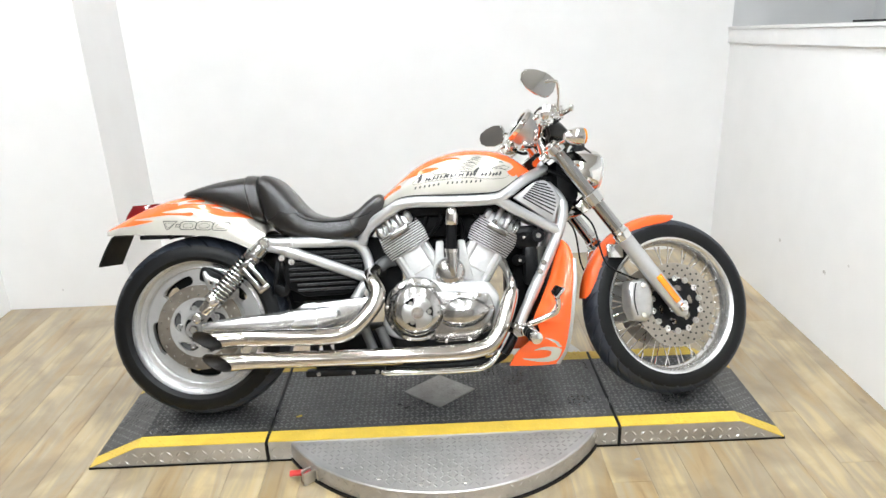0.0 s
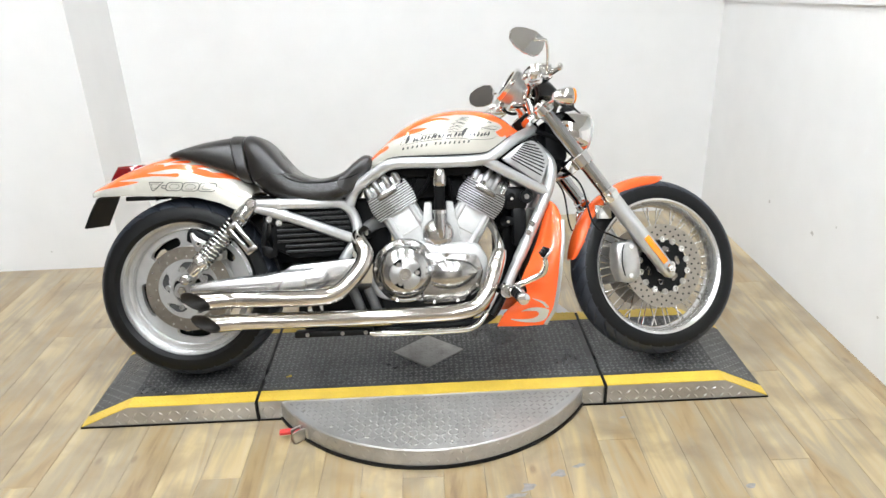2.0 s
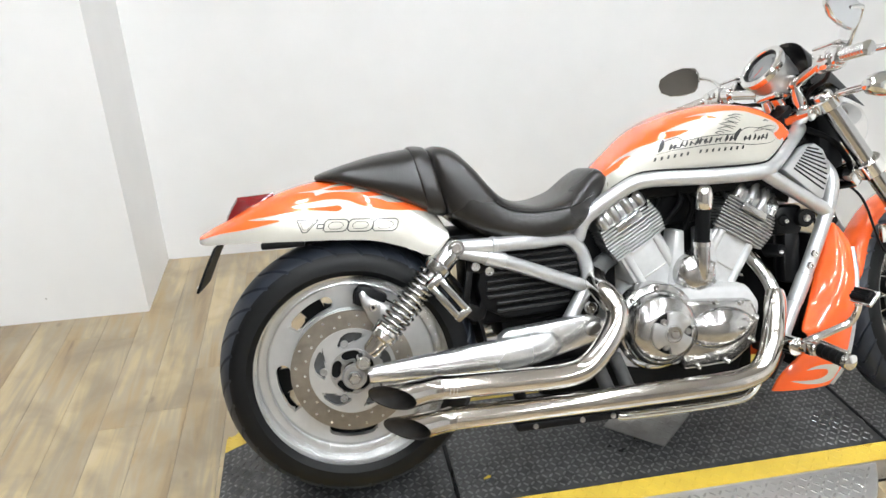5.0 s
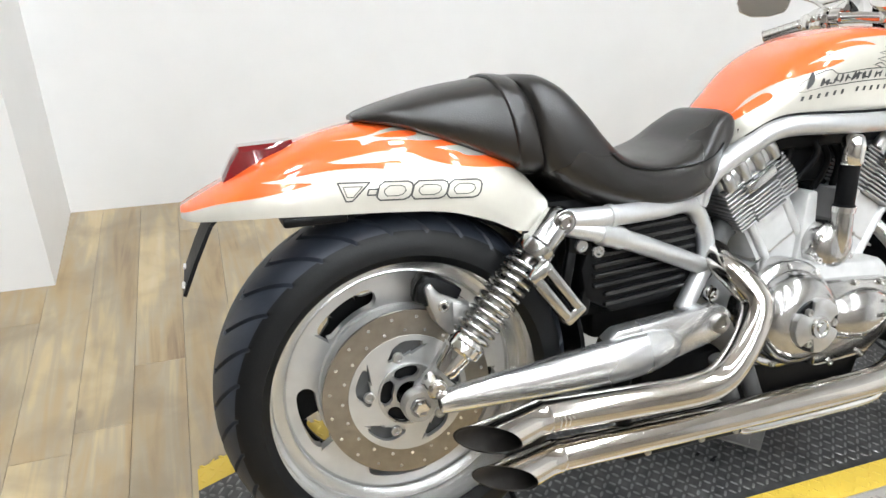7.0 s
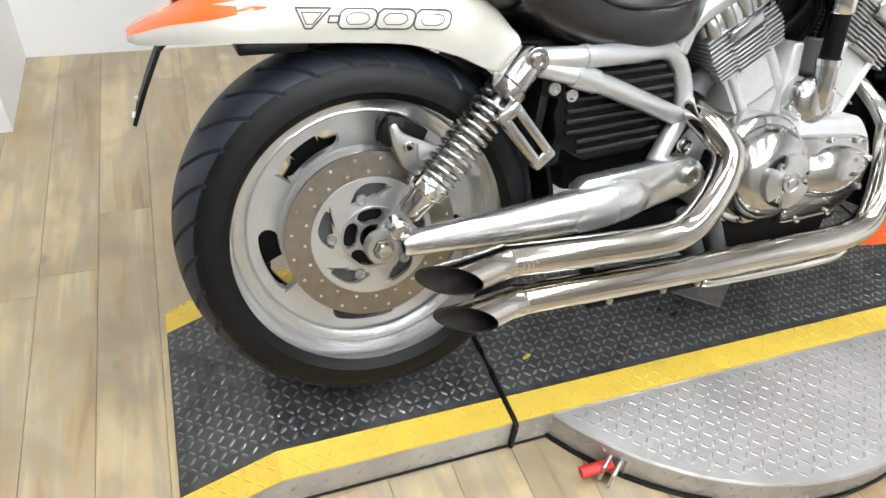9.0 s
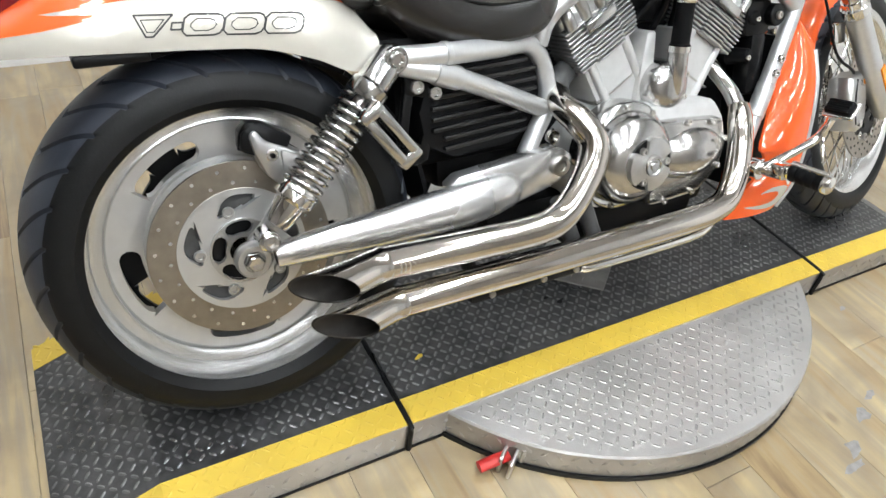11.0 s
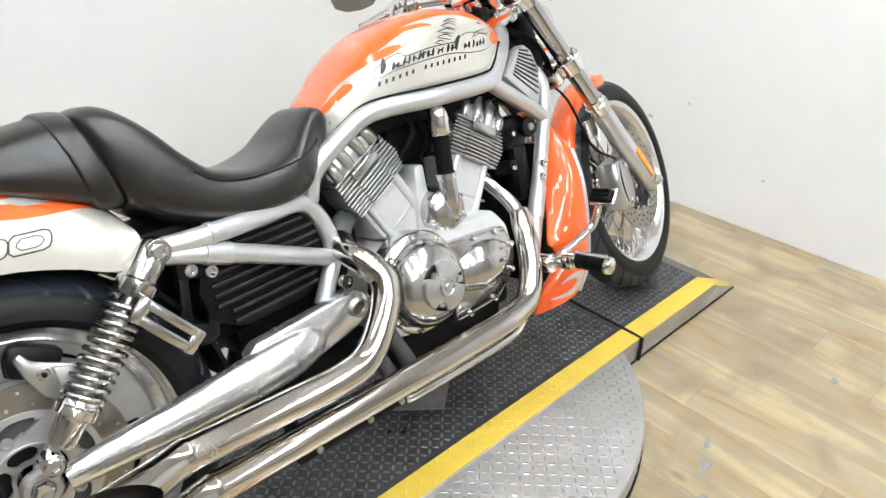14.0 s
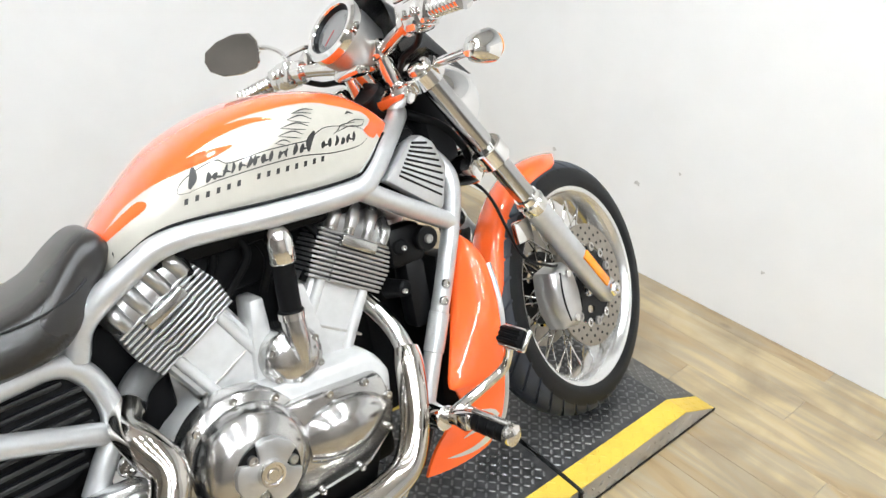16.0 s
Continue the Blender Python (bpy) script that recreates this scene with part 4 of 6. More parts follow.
# seat
def solid(rows, exp_up=2.4, exp_dn=4.0, n=6, m=24, bulge=0.35):
    """A closed body: rows of x, top, bottom, half width; rounded above, flatter below."""
    bm = bmesh.new()
    rings = []
    for x, zt, zb, w in stations(rows, n):
        zm = zb + (zt - zb) * bulge
        r = []
        for k in range(m):
            t = 2 * math.pi * k / m
            c, s = math.cos(t), math.sin(t)
            e = exp_up if s >= 0 else exp_dn
            r.append((x, w * math.copysign(abs(c) ** (2 / e), c), zm + (zt - zm if s >= 0 else zm - zb) * math.copysign(abs(s) ** (2 / e), s)))
        rings.append(r)
    return loft(bm, rings)


def lean(bm, x0, x1):
    """Lets the seat's joint slope forward towards its foot, fading from x1 to x0."""
    for vt in bm.verts:
        t = max(0.0, min(1.0, (vt.co.x - x0) / (x1 - x0)))
        vt.co.x += 0.2 * (0.858 - vt.co.z) * t * t * (3 - 2 * t)
    return bm


bm = solid([(-0.035, 0.805, 0.796, 0.03), (-0.015, 0.813, 0.792, 0.06), (0.03, 0.826, 0.782, 0.088), (0.1, 0.843, 0.752, 0.103), (0.17, 0.853, 0.715, 0.114), (0.205, 0.855, 0.698, 0.117), (0.228, 0.852, 0.690, 0.116)], 2.5)
seat = part("seat", lean(bm, 0.03, 0.2), LEATHER, bike, "black leather pillion seat")
bm = solid([(0.194, 0.857, 0.700, 0.1175), (0.200, 0.861, 0.694, 0.1215), (0.228, 0.859, 0.686, 0.1205), (0.236, 0.854, 0.686, 0.117)], 2.5, n=3)
part("seat_strap", lean(bm, 0.1, 0.19), LEATHER, seat, "black leather strap")
RIDER = [(0.236, 0.835, 0.70, 0.112), (0.246, 0.853, 0.675, 0.122), (0.27, 0.857, 0.650, 0.130), (0.30, 0.842, 0.632, 0.135), (0.335, 0.806, 0.622, 0.139), (0.375, 0.757, 0.617, 0.143), (0.425, 0.716, 0.614, 0.146),
             (0.50, 0.698, 0.612, 0.147), (0.575, 0.716, 0.620, 0.138), (0.62, 0.752, 0.645, 0.113), (0.65, 0.772, 0.678, 0.095), (0.672, 0.772, 0.712, 0.088), (0.684, 0.758, 0.738, 0.078)]
bm = solid(RIDER, 4.0)
part("rider_seat", lean(bm, 0.42, 0.25), LEATHER, seat, "black leather scooped rider seat")
for sy in (-1, 1):
    bm = bmesh.new()
    line = []
    for x, z in ((0.375, 0.722), (0.395, 0.706), (0.420, 0.694), (0.461, 0.686), (0.507, 0.684), (0.555, 0.687), (0.590, 0.694), (0.618, 0.702), (0.640, 0.714)):
        zt, zb, w = (np.interp(x, [r[0] for r in RIDER], [r[c] for r in RIDER]) for c in (1, 2, 3))
        zm = zb + (zt - zb) * 0.35
        line.append((x, sy * w * (1 - min(0.95, (z - zm) / (zt - zm)) ** 4) ** 0.25, z))
    tube(bm, line, 0.0021, 6)
    part("seam", bm, BLACK, seat, "stitched seam")

# tank
TANK = [(0.668, 0.750, 0.700, 0.060), (0.69, 0.775, 0.696, 0.088), (0.725, 0.805, 0.708, 0.104), (0.80, 0.864, 0.738, 0.122), (0.885, 0.901, 0.745, 0.136), (0.985, 0.917, 0.742, 0.142), (1.085, 0.906, 0.748, 0.137),
        (1.145, 0.880, 0.772, 0.118), (1.19, 0.845, 0.802, 0.088), (1.215, 0.828, 0.818, 0.05)]
tk_bm = solid(TANK, 3.3, 5.0, 16, 96, 0.25)
bmesh.ops.recalc_face_normals(tk_bm, faces=tk_bm.faces)
tank_tree_src = tk_bm.copy()
tank = part("tank", tk_bm, TANK_PAINT, bike, "silver tank cover with orange flames")
bm = bmesh.new()
lathe(bm, [(0, 0.008), (0.03, 0.007), (0.036, 0.003), (0.037, 0)], (0.955, 0.02, 0.902), (0, 0, 1), 32)
part("filler_cap", bm, CHROME, tank)

# frame, both sides
for sy in (-1, 1):
    for pts, r in (
        ([(0.598, 0.085, 0.602), (0.622, 0.09, 0.655), (0.70, 0.108, 0.71), (0.765, 0.122, 0.737), (0.92, 0.142, 0.735), (1.06, 0.150, 0.737), (1.105, 0.140, 0.753), (1.17, 0.105, 0.797), (1.235, 0.052, 0.828), (1.257, 0.03, 0.836)], 0.0195),
        ([(1.075, 0.148, 0.735), (1.17, 0.13, 0.680), (1.290, 0.098, 0.615)], 0.0185),
        ([(1.25, 0.04, 0.79), (1.297, 0.072, 0.735), (1.308, 0.092, 0.69), (1.290, 0.098, 0.618), (1.241, 0.110, 0.513), (1.185, 0.120, 0.400), (1.122, 0.132, 0.272)], 0.0185),
        ([(0.262, 0.14, 0.618), (0.36, 0.155, 0.617), (0.48, 0.128, 0.612), (0.565, 0.094, 0.607), (0.604, 0.084, 0.577), (0.622, 0.086, 0.52), (0.613, 0.091, 0.476), (0.59, 0.096, 0.442), (0.563, 0.10, 0.40)], 0.018),
        ([(0.275, 0.142, 0.610), (0.34, 0.154, 0.592), (0.40, 0.152, 0.571), (0.50, 0.125, 0.529), (0.61, 0.092, 0.481)], 0.0175),
    ):
        bm = bmesh.new()
        tube(bm, [(x, sy * y, z) for x, y, z in pts], r, 18, 6)
        ob = part("frame_tube", bm, FRAME, bike, "silver painted frame tube")
    # thin dark strip added for the shade in the gap below the tank
    bm = bmesh.new()
    tube(bm, [(0.68, sy * 0.100, 0.715), (0.70, sy * 0.108, 0.731), (0.765, sy * 0.124, 0.7575), (0.92, sy * 0.144, 0.7565), (1.06, sy * 0.151, 0.7585), (1.105, sy * 0.142, 0.7745), (1.165, sy * 0.110, 0.815)], 0.0028, 8, 6)
    part("tank_seal", bm, PLASTIC, bike, "dark strip for the shade in the gap between tank and frame")
    # collars on the joints
    for a, b, r in (((0.345, 0.154, 0.5905), (0.392, 0.152, 0.574), 0.0202), ((0.36, 0.155, 0.617), (0.372, 0.1535, 0.617), 0.0202), ((1.213, 0.1155, 0.456), (1.178, 0.1215, 0.386), 0.0205)):
        bm = bmesh.new()
        cyl(bm, (a[0], sy * a[1], a[2]), (b[0], sy * b[1], b[2]), r)
        part("frame_collar", bm, FRAME, bike)
    for c in ((1.230, 0.128, 0.511), (1.216, 0.131, 0.481)):
        bolt(bike, (c[0], sy * c[1], c[2]), (0, sy, 0), 0.010, 0.007)
    bolt(bike, (0.616, sy * 0.112, 0.430), (0, sy, 0), 0.016, 0.010)
    bm = bmesh.new()
    tube(bm, [(1.122, sy * 0.14, 0.275), (1.07, sy * 0.125, 0.19), (0.95, sy * 0.12, 0.165), (0.5, sy * 0.12, 0.165), (0.42, sy * 0.11, 0.23), (0.45, sy * 0.1, 0.33)], 0.016)
    part("lower_rail", bm, BLACK, bike)
    # louvred side cover ahead of the tank
    bm = bmesh.new()
    prism(bm, [(1.128, 0.738), (1.205, 0.790), (1.24, 0.798), (1.272, 0.780), (1.302, 0.728), (1.274, 0.650), (1.262, 0.648)], sy * 0.112, sy * 0.148, 0.008)
    for vt in bm.verts:
        vt.co.y -= sy * 0.27 * (vt.co.x - 1.128)
    gc = part("side_cover", bm, FRAME, bike, "silver louvred radiator side cover")
    for k in range(9):
        t = k / 8
        a, b = Vector((1.212 - 0.048 * t, 0, 0.788 - 0.049 * t)), Vector((1.252 + 0.040 * math.sin(2.2 * t) ** 0.8 - 0.016 * t, 0, 0.780 - 0.104 * t))
        bm = bmesh.new()
        cyl(bm, (a.x, sy * (0.1485 - 0.27 * (a.x - 1.128)), a.z), (b.x, sy * (0.1485 - 0.27 * (b.x - 1.128)), b.z), 0.0022, seg=8)
        part("louvre", bm, BLACK, gc, "dark louvre slot")
    bm = bmesh.new()
    prism(bm, [(1.08, 0.74), (1.2, 0.81), (1.25, 0.81), (1.29, 0.72), (1.27, 0.63)], sy * 0.03, sy * 0.072, 0.006)
    part("cover_backing", bm, PLASTIC, bike)
# spine and airbox mass between the rails
airbox = part("airbox", box(bmesh.new(), (0.93, 0, 0.72), (0.5, 0.18, 0.07), 0.02), PLASTIC, bike, "black airbox under the tank")
part("intake", box(bmesh.new(), (0.8, 0, 0.66), (0.3, 0.12, 0.1), 0.02), PLASTIC, airbox)
part("throttle_body", box(bmesh.new(), (1.0, 0, 0.6), (0.34, 0.05, 0.2), 0.02), PLASTIC, airbox)
part("steering_neck", cyl(bmesh.new(), HEAD + DOWN * -0.02, HEAD + DOWN * 0.22, 0.036), PLASTIC, bike)
random.seed(5)
for k in range(7):
    bm = bmesh.new()
    x, z, y = 0.76 + 0.045 * k + random.uniform(-0.01, 0.01), 0.67 + random.uniform(-0.02, 0.02), -0.055 - random.uniform(0, 0.02)
    tube(bm, [(x, y, z + 0.05), (x + 0.02, y - 0.015, z), (x + 0.03 * random.uniform(-1, 1), y, z - 0.06)], 0.007)
    part("hose", bm, PLASTIC, bike)

# louvred electrics cover behind the engine
for sy in (-1, 1):
    bm = bmesh.new()
    prism(bm, [(0.345, 0.578), (0.40, 0.596), (0.60, 0.590), (0.612, 0.56), (0.612, 0.49), (0.57, 0.44), (0.54, 0.425), (0.40, 0.425), (0.335, 0.46), (0.325, 0.52)], sy * 0.06, sy * 0.132, 0.012)
    for vt in bm.verts:
        vt.co.y -= sy * 0.18 * (vt.co.x - 0.33)
    cv = part("electrics_cover", bm, PLASTIC, bike, "black ribbed side cover")
    for k in range(8):
        z = 0.45 + 0.0185 * k
        bm = bmesh.new()
        box(bm, (0.472, sy * 0.108, z), (0.25 if 1 < k < 7 else 0.2, 0.012, 0.0085), 0.003, Euler((0, 0, -sy * math.atan(0.18))).to_matrix())
        part("rib", bm, RIBBED, cv)
part("battery_box", box(bmesh.new(), (0.46, 0, 0.5), (0.3, 0.13, 0.2), 0.02), PLASTIC, bike)
part("belt_guard", box(bmesh.new(), (0.50, 0.03, 0.385), (0.20, 0.14, 0.09), 0.02), PLASTIC, bike, "black guard behind the swingarm")
part("seat_pan", box(bmesh.new(), (0.36, 0, 0.62), (0.3, 0.2, 0.05), 0.02), PLASTIC, bike)
part("rear_backing", box(bmesh.new(), (0.655, 0.03, 0.5), (0.15, 0.10, 0.24), 0.015), PLASTIC, bike)
part("front_backing", box(bmesh.new(), (1.15, 0.04, 0.43), (0.09, 0.12, 0.36), 0.015), PLASTIC, bike)
part("belly_pan", box(bmesh.new(), (0.78, 0, 0.25), (0.6, 0.18, 0.1), 0.02), PLASTIC, bike)

# ---- engine ----
CRANK = Vector((0.90, 0, 0.34))
bm = bmesh.new()
prism(bm, [(0.66, 0.30), (0.68, 0.42), (0.76, 0.47), (0.90, 0.46), (1.04, 0.45), (1.075, 0.40), (1.06, 0.30), (1.0, 0.262), (0.76, 0.255), (0.69, 0.27)], -0.135, 0.135, 0.02)
engine = part("engine", bm, CAST, bike, "silver liquid-cooled V-twin engine")


def cylinder(angle):
    d = Vector((math.sin(radians(angle)), 0, math.cos(radians(angle))))
    s = Vector((d.z, 0, -d.x))
    m3 = Matrix((s, Vector((0, 1, 0)), d)).transposed()
    bm = bmesh.new()
    box(bm, CRANK + d * 0.18, (0.135, 0.165, 0.20), 0.02, m3)
    cy = part("cylinder", bm, CAST, engine, "silver cylinder barrel")
    bm = bmesh.new()
    box(bm, CRANK + d * 0.118, (0.150, 0.180, 0.012), 0.004, m3)
    part("base_flange", bm, CAST, cy)
    for v in (-0.045, 0.045):
        bm = bmesh.new()
        cyl(bm, CRANK + d * 0.13 + s * v + Vector((0, -0.080, 0)), CRANK + d * 0.268 + s * v + Vector((0, -0.080, 0)), 0.010)
        part("stud_rib", bm, CAST, cy)
    for v in (-0.062, 0.062):
        bolt(cy, CRANK + d * 0.124 + s * v + Vector((0, -0.082, 0)), d, 0.008, 0.008)
    bm = bmesh.new()
    box(bm, CRANK + d * 0.185, (0.139, 0.169, 0.005), 0.002, m3)
    part("gasket_line", bm, STEEL, cy)
    for k in range(11):
        w = 0.166 - 0.0026 * abs(k - 5)
        bm = bmesh.new()
        box(bm, CRANK + d * (0.268 + 0.0084 * k), (w, 0.194 - 0.002 * abs(k - 4), 0.0048), 0.002, m3)
        if k < 7:
            box(bm, CRANK + d * (0.268 + 0.0084 * k) + Vector((0, -0.094, 0)), (0.075, 0.014, 0.0048), 0.002, m3)
        part("cooling_fin", bm, FINS, cy, "bright thin cooling fin")
    # core coloured dark for the shade between the fins
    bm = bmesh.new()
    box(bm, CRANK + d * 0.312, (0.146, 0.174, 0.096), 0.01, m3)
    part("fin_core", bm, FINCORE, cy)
    # head cover: a tapered block with four cast ribs on its outer face
    bm = bmesh.new()
    rings = []
    for h, a, b in ((0.352, 0.076, 0.088), (0.370, 0.078, 0.090), (0.388, 0.074, 0.085), (0.410, 0.060, 0.072), (0.421, 0.050, 0.060), (0.424, 0.040, 0.050)):
        ring = []
        for q in range(32):
            w = 2 * math.pi * q / 32
            c, n = math.cos(w), math.sin(w)
            ring.append(CRANK + d * h + s * (a * math.copysign(abs(c) ** 0.4, c)) + Vector((0, b * math.copysign(abs(n) ** 0.4, n), 0)))
        rings.append(ring)
    loft(bm, rings)
    for v, top in ((-0.056, 0.392), (-0.0195, 0.412), (0.0195, 0.412), (0.056, 0.392)):
        tube(bm, [CRANK + d * 0.356 + s * v + Vector((0, -0.086, 0)), CRANK + d * 0.378 + s * v + Vector((0, -0.087, 0)), CRANK + d * (top - 0.006) + s * v * 0.95 + Vector((0, -0.080, 0)), CRANK + d * (top + 0.012) + s * v * 0.9 + Vector((0, -0.060, 0)), CRANK + d * (top + 0.016) + s * v * 0.88 + Vector((0, -0.02, 0))], 0.0125, 12, 4, flat=1.0)
    part("head_cover", bm, HEADM, cy, "polished ribbed cylinder head cover")
    bm = bmesh.new()
    box(bm, CRANK + d * 0.342 + Vector((0, -0.100, 0)), (0.076, 0.014, 0.021), 0.004, m3)
    part("name_pad", bm, ALU, cy)
    for v in (-0.05, 0.05):
        bolt(cy, CRANK + d * 0.10 + s * v + Vector((0, -0.083, 0)), (0, -1, 0), 0.008, 0.006)
    return cy


cylinder(-29.5)
cylinder(31)

# clutch cover and covers on the right
CC = Vector((0.783, -0.135, 0.366))
bm = bmesh.new()
lathe(bm, [(0.112, -0.04), (0.113, -0.004), (0.107, 0.004), (0.096, 0.008), (0.094, 0.022), (0.089, 0.038), (0.080, 0.050), (0.064, 0.060), (0.045, 0.065), (0.03, 0.067), (0, 0.068)], CC, (0, -1, 0), 64)
cc = part("clutch_cover", bm, COVER, engine, "polished domed clutch cover")
star_poly = []
for k in range(3):
    for da, rr in ((-40, 0.052), (-24, 0.0545), (0, 0.055), (24, 0.0545), (40, 0.052), (48, 0.034), (60, 0.027), (72, 0.034)):
        a = radians(120 * k + 63 + da)
        star_poly.append((CC.x + 0.004 + rr * math.cos(a), CC.z + rr * math.sin(a)))
part("cover_star", prism(bmesh.new(), star_poly, CC.y - 0.0765, CC.y - 0.058, 0.0022), SATIN, cc, "three-lobed star in the cover")
part("star_recess", ring_plate((CC.x + 0.004, 0, CC.z), 0.010, 0.052, CC.y - 0.0695, CC.y - 0.050), BLACK, cc)
bm = bmesh.new()
lathe(bm, [(0, 0.010), (0.008, 0.010), (0.010, 0.007), (0.014, 0.007), (0.016, 0.010), (0.020, 0.010), (0.022, 0.006), (0.023, 0)], CC + Vector((0.004, -0.0755, 0)), (0, -1, 0), 32)
part("cover_cap", bm, CHROME, cc)
for k in range(3):
    a = radians(123 + 120 * k)
    bolt(cc, CC + Vector((0.004 + 0.040 * math.cos(a), -0.0695, 0.036 * math.sin(a))), (0, -1, 0), 0.008, 0.008, STEEL)
for k in range(9):
    a = radians(12 + 40 * k)
    bolt(cc, CC + Vector((0.103 * math.cos(a), -0.004, 0.103 * math.sin(a))), (0, -1, 0), 0.007, 0.006)
# primary side cover
bm = bmesh.new()
prism(bm, [(0.84, 0.43), (0.93, 0.425), (1.035, 0.415), (1.055, 0.36), (1.04, 0.30), (0.98, 0.255), (0.84, 0.25)], -0.160, -0.12, 0.012)
part("gear_cover", bm, COVER, engine, "polished gear case cover")
bm = bmesh.new()
rings = []
for k in range(13):
    t = k / 12
    x = 0.872 + 0.162 * t
    h = 0.050 * math.sin(math.pi * min(1, t * 0.85 + 0.15)) ** 0.6 + 0.004
    dep = 0.045 * math.sin(math.pi * (0.12 + 0.8 * t)) ** 0.7 + 0.003
    rings.append([(x, -0.158 - dep * max(0.0, math.sin(a)) ** 0.7 + 0.01, 0.35 + 0.008 * t + h * math.cos(a)) for a in (math.pi * q / 12 for q in range(13))])
loft(bm, rings)
part("stator_cover", bm, COVER, engine, "polished oval cover")
for c in ((0.85, 0.42), (0.93, 0.42), (1.0, 0.412), (1.04, 0.37), (1.03, 0.31), (0.96, 0.262), (0.88, 0.257)):
    bolt(engine, (c[0], -0.160, c[1]), (0, -1, 0), 0.007, 0.006)
# water pump housing and breather stack in the vee
bm = bmesh.new()
lathe(bm, [(0.054, -0.05), (0.054, 0.0), (0.049, 0.01), (0.036, 0.019), (0.02, 0.023), (0, 0.024)], (0.903, -0.116, 0.489), (0, -1, 0), 36)
tube(bm, [(0.914, -0.122, 0.475, 0.017), (0.912, -0.128, 0.505, 0.0195), (0.911, -0.131, 0.535, 0.0205), (0.91, -0.132, 0.565, 0.0195)], 0.02)
pump = part("water_pump", bm, COVER, engine, "polished water pump housing")
for k in range(5):
    a = radians(150 + 60 * k)
    bolt(pump, (0.903 + 0.046 * math.cos(a), -0.126, 0.489 + 0.046 * math.sin(a)), (0, -1, 0), 0.007, 0.006)
top = Vector((0.917, -0.137, 0.715))
low = Vector((0.910, -0.133, 0.563))
d = (top - low).normalized()
bm = bmesh.new()
lathe(bm, [(0, 0), (0.021, 0), (0.021, 0.012), (0.0185, 0.014), (0.0185, 0.097), (0, 0.097)], low, d, 28)
stack = part("breather_tube", bm, PLASTIC, engine, "black breather tube with chrome cap")
bm = bmesh.new()
lathe(bm, [(0.020, 0.092), (0.023, 0.096), (0.023, 0.132), (0.020, 0.144), (0.013, 0.151), (0, 0.153)], low, d, 28)
part("cap", bm, CHROME, stack, "chrome cap")
bm = bmesh.new()
lathe(bm, [(0.0, -0.002), (0.0225, -0.002), (0.0225, 0.010), (0.019, 0.011), (0, 0.011)], low, d, 28)
part("clamp", bm, CHROME, stack)
bm = bmesh.new()
prism(bm, [(0.84, 0.46), (0.86, 0.60), (0.885, 0.60), (0.885, 0.46)], -0.095, -0.03, 0.006)
prism(bm, [(0.935, 0.46), (0.935, 0.60), (0.96, 0.60), (0.985, 0.46)], -0.095, -0.03, 0.006)
part("vee_cover", bm, CAST, engine)
# small fittings round the heads
random.seed(8)
for x, z in ((1.165, 0.60), (1.15, 0.52), (0.655, 0.50)):
    bm = bmesh.new()
    lathe(bm, [(0, 0.03), (0.012, 0.03), (0.016, 0.026), (0.018, 0.0), (0.02, -0.02)], (x, -0.075, z), (random.uniform(-0.3, 0.3), -1, 0.1), 16)
    part("fitting", bm, PLASTIC, engine)
    bolt(engine, (x, -0.105, z), (0, -1, 0), 0.006, 0.005)
# oil sump, stand pivot, underside
bm = bmesh.new()
prism(bm, [(0.68, 0.275), (1.05, 0.275), (1.0, 0.135), (0.74, 0.13)], -0.105, 0.105, 0.012)
part("sump", bm, BLACK, engine)

# ---- exhaust ----
def pipe(pts, r, tip):
    bm = bmesh.new()
    tube(bm, pts, r, 24, 8, caps=False)
    ex = part("exhaust_pipe", bm, PIPE, bike, "chrome exhaust pipe with slash-cut tip")
    bm = bmesh.new()
    a, b = Vector(tip[0]), Vector(tip[1])
    d = (b - a).normalized()
    u = Vector((0, 0, 1)) - d * d.z
    u.normalize()
    v = d.cross(u)
    n = (b - a).length
    rings = []
    for rr, t, sl in ((r + 0.0015, 0.0, 0), (r + 0.002, 0.06, 0), (r + 0.0005, 0.09, 0), (r + 0.001, 0.4, 0.4), (r + 0.004, 1.0, 1.0)):
        ring = []
        for k in range(28):
            w = 2 * math.pi * k / 28
            off = u * math.cos(w) * rr + v * math.sin(w) * rr
            slash = sl * (0.022 * math.cos(w) + 0.040 * math.sin(w))
            ring.append(a + d * (n * t + slash) + off)
        rings.append(ring)
    loft(bm, rings, caps=False)
    part("tip", bm, PIPE, ex, "slash-cut chrome tip")
    bm = bmesh.new()
    rings = []
    for rr, t, sl in ((r + 0.0038, 0.998, 1.0), (r + 0.001, 0.985, 1.0), (r - 0.001, 0.6, 0.5), (r - 0.002, 0.1, 0), (0.001, 0.09, 0)):
        rings.append([a + d * (n * t + sl * (0.022 * math.cos(w) + 0.040 * math.sin(w))) + u * math.cos(w) * rr + v * math.sin(w) * rr for w in (2 * math.pi * k / 28 for k in range(28))])
    loft(bm, rings, caps=False)
    part("bore", bm, SOOT, ex, "dark sooty bore")
    return ex


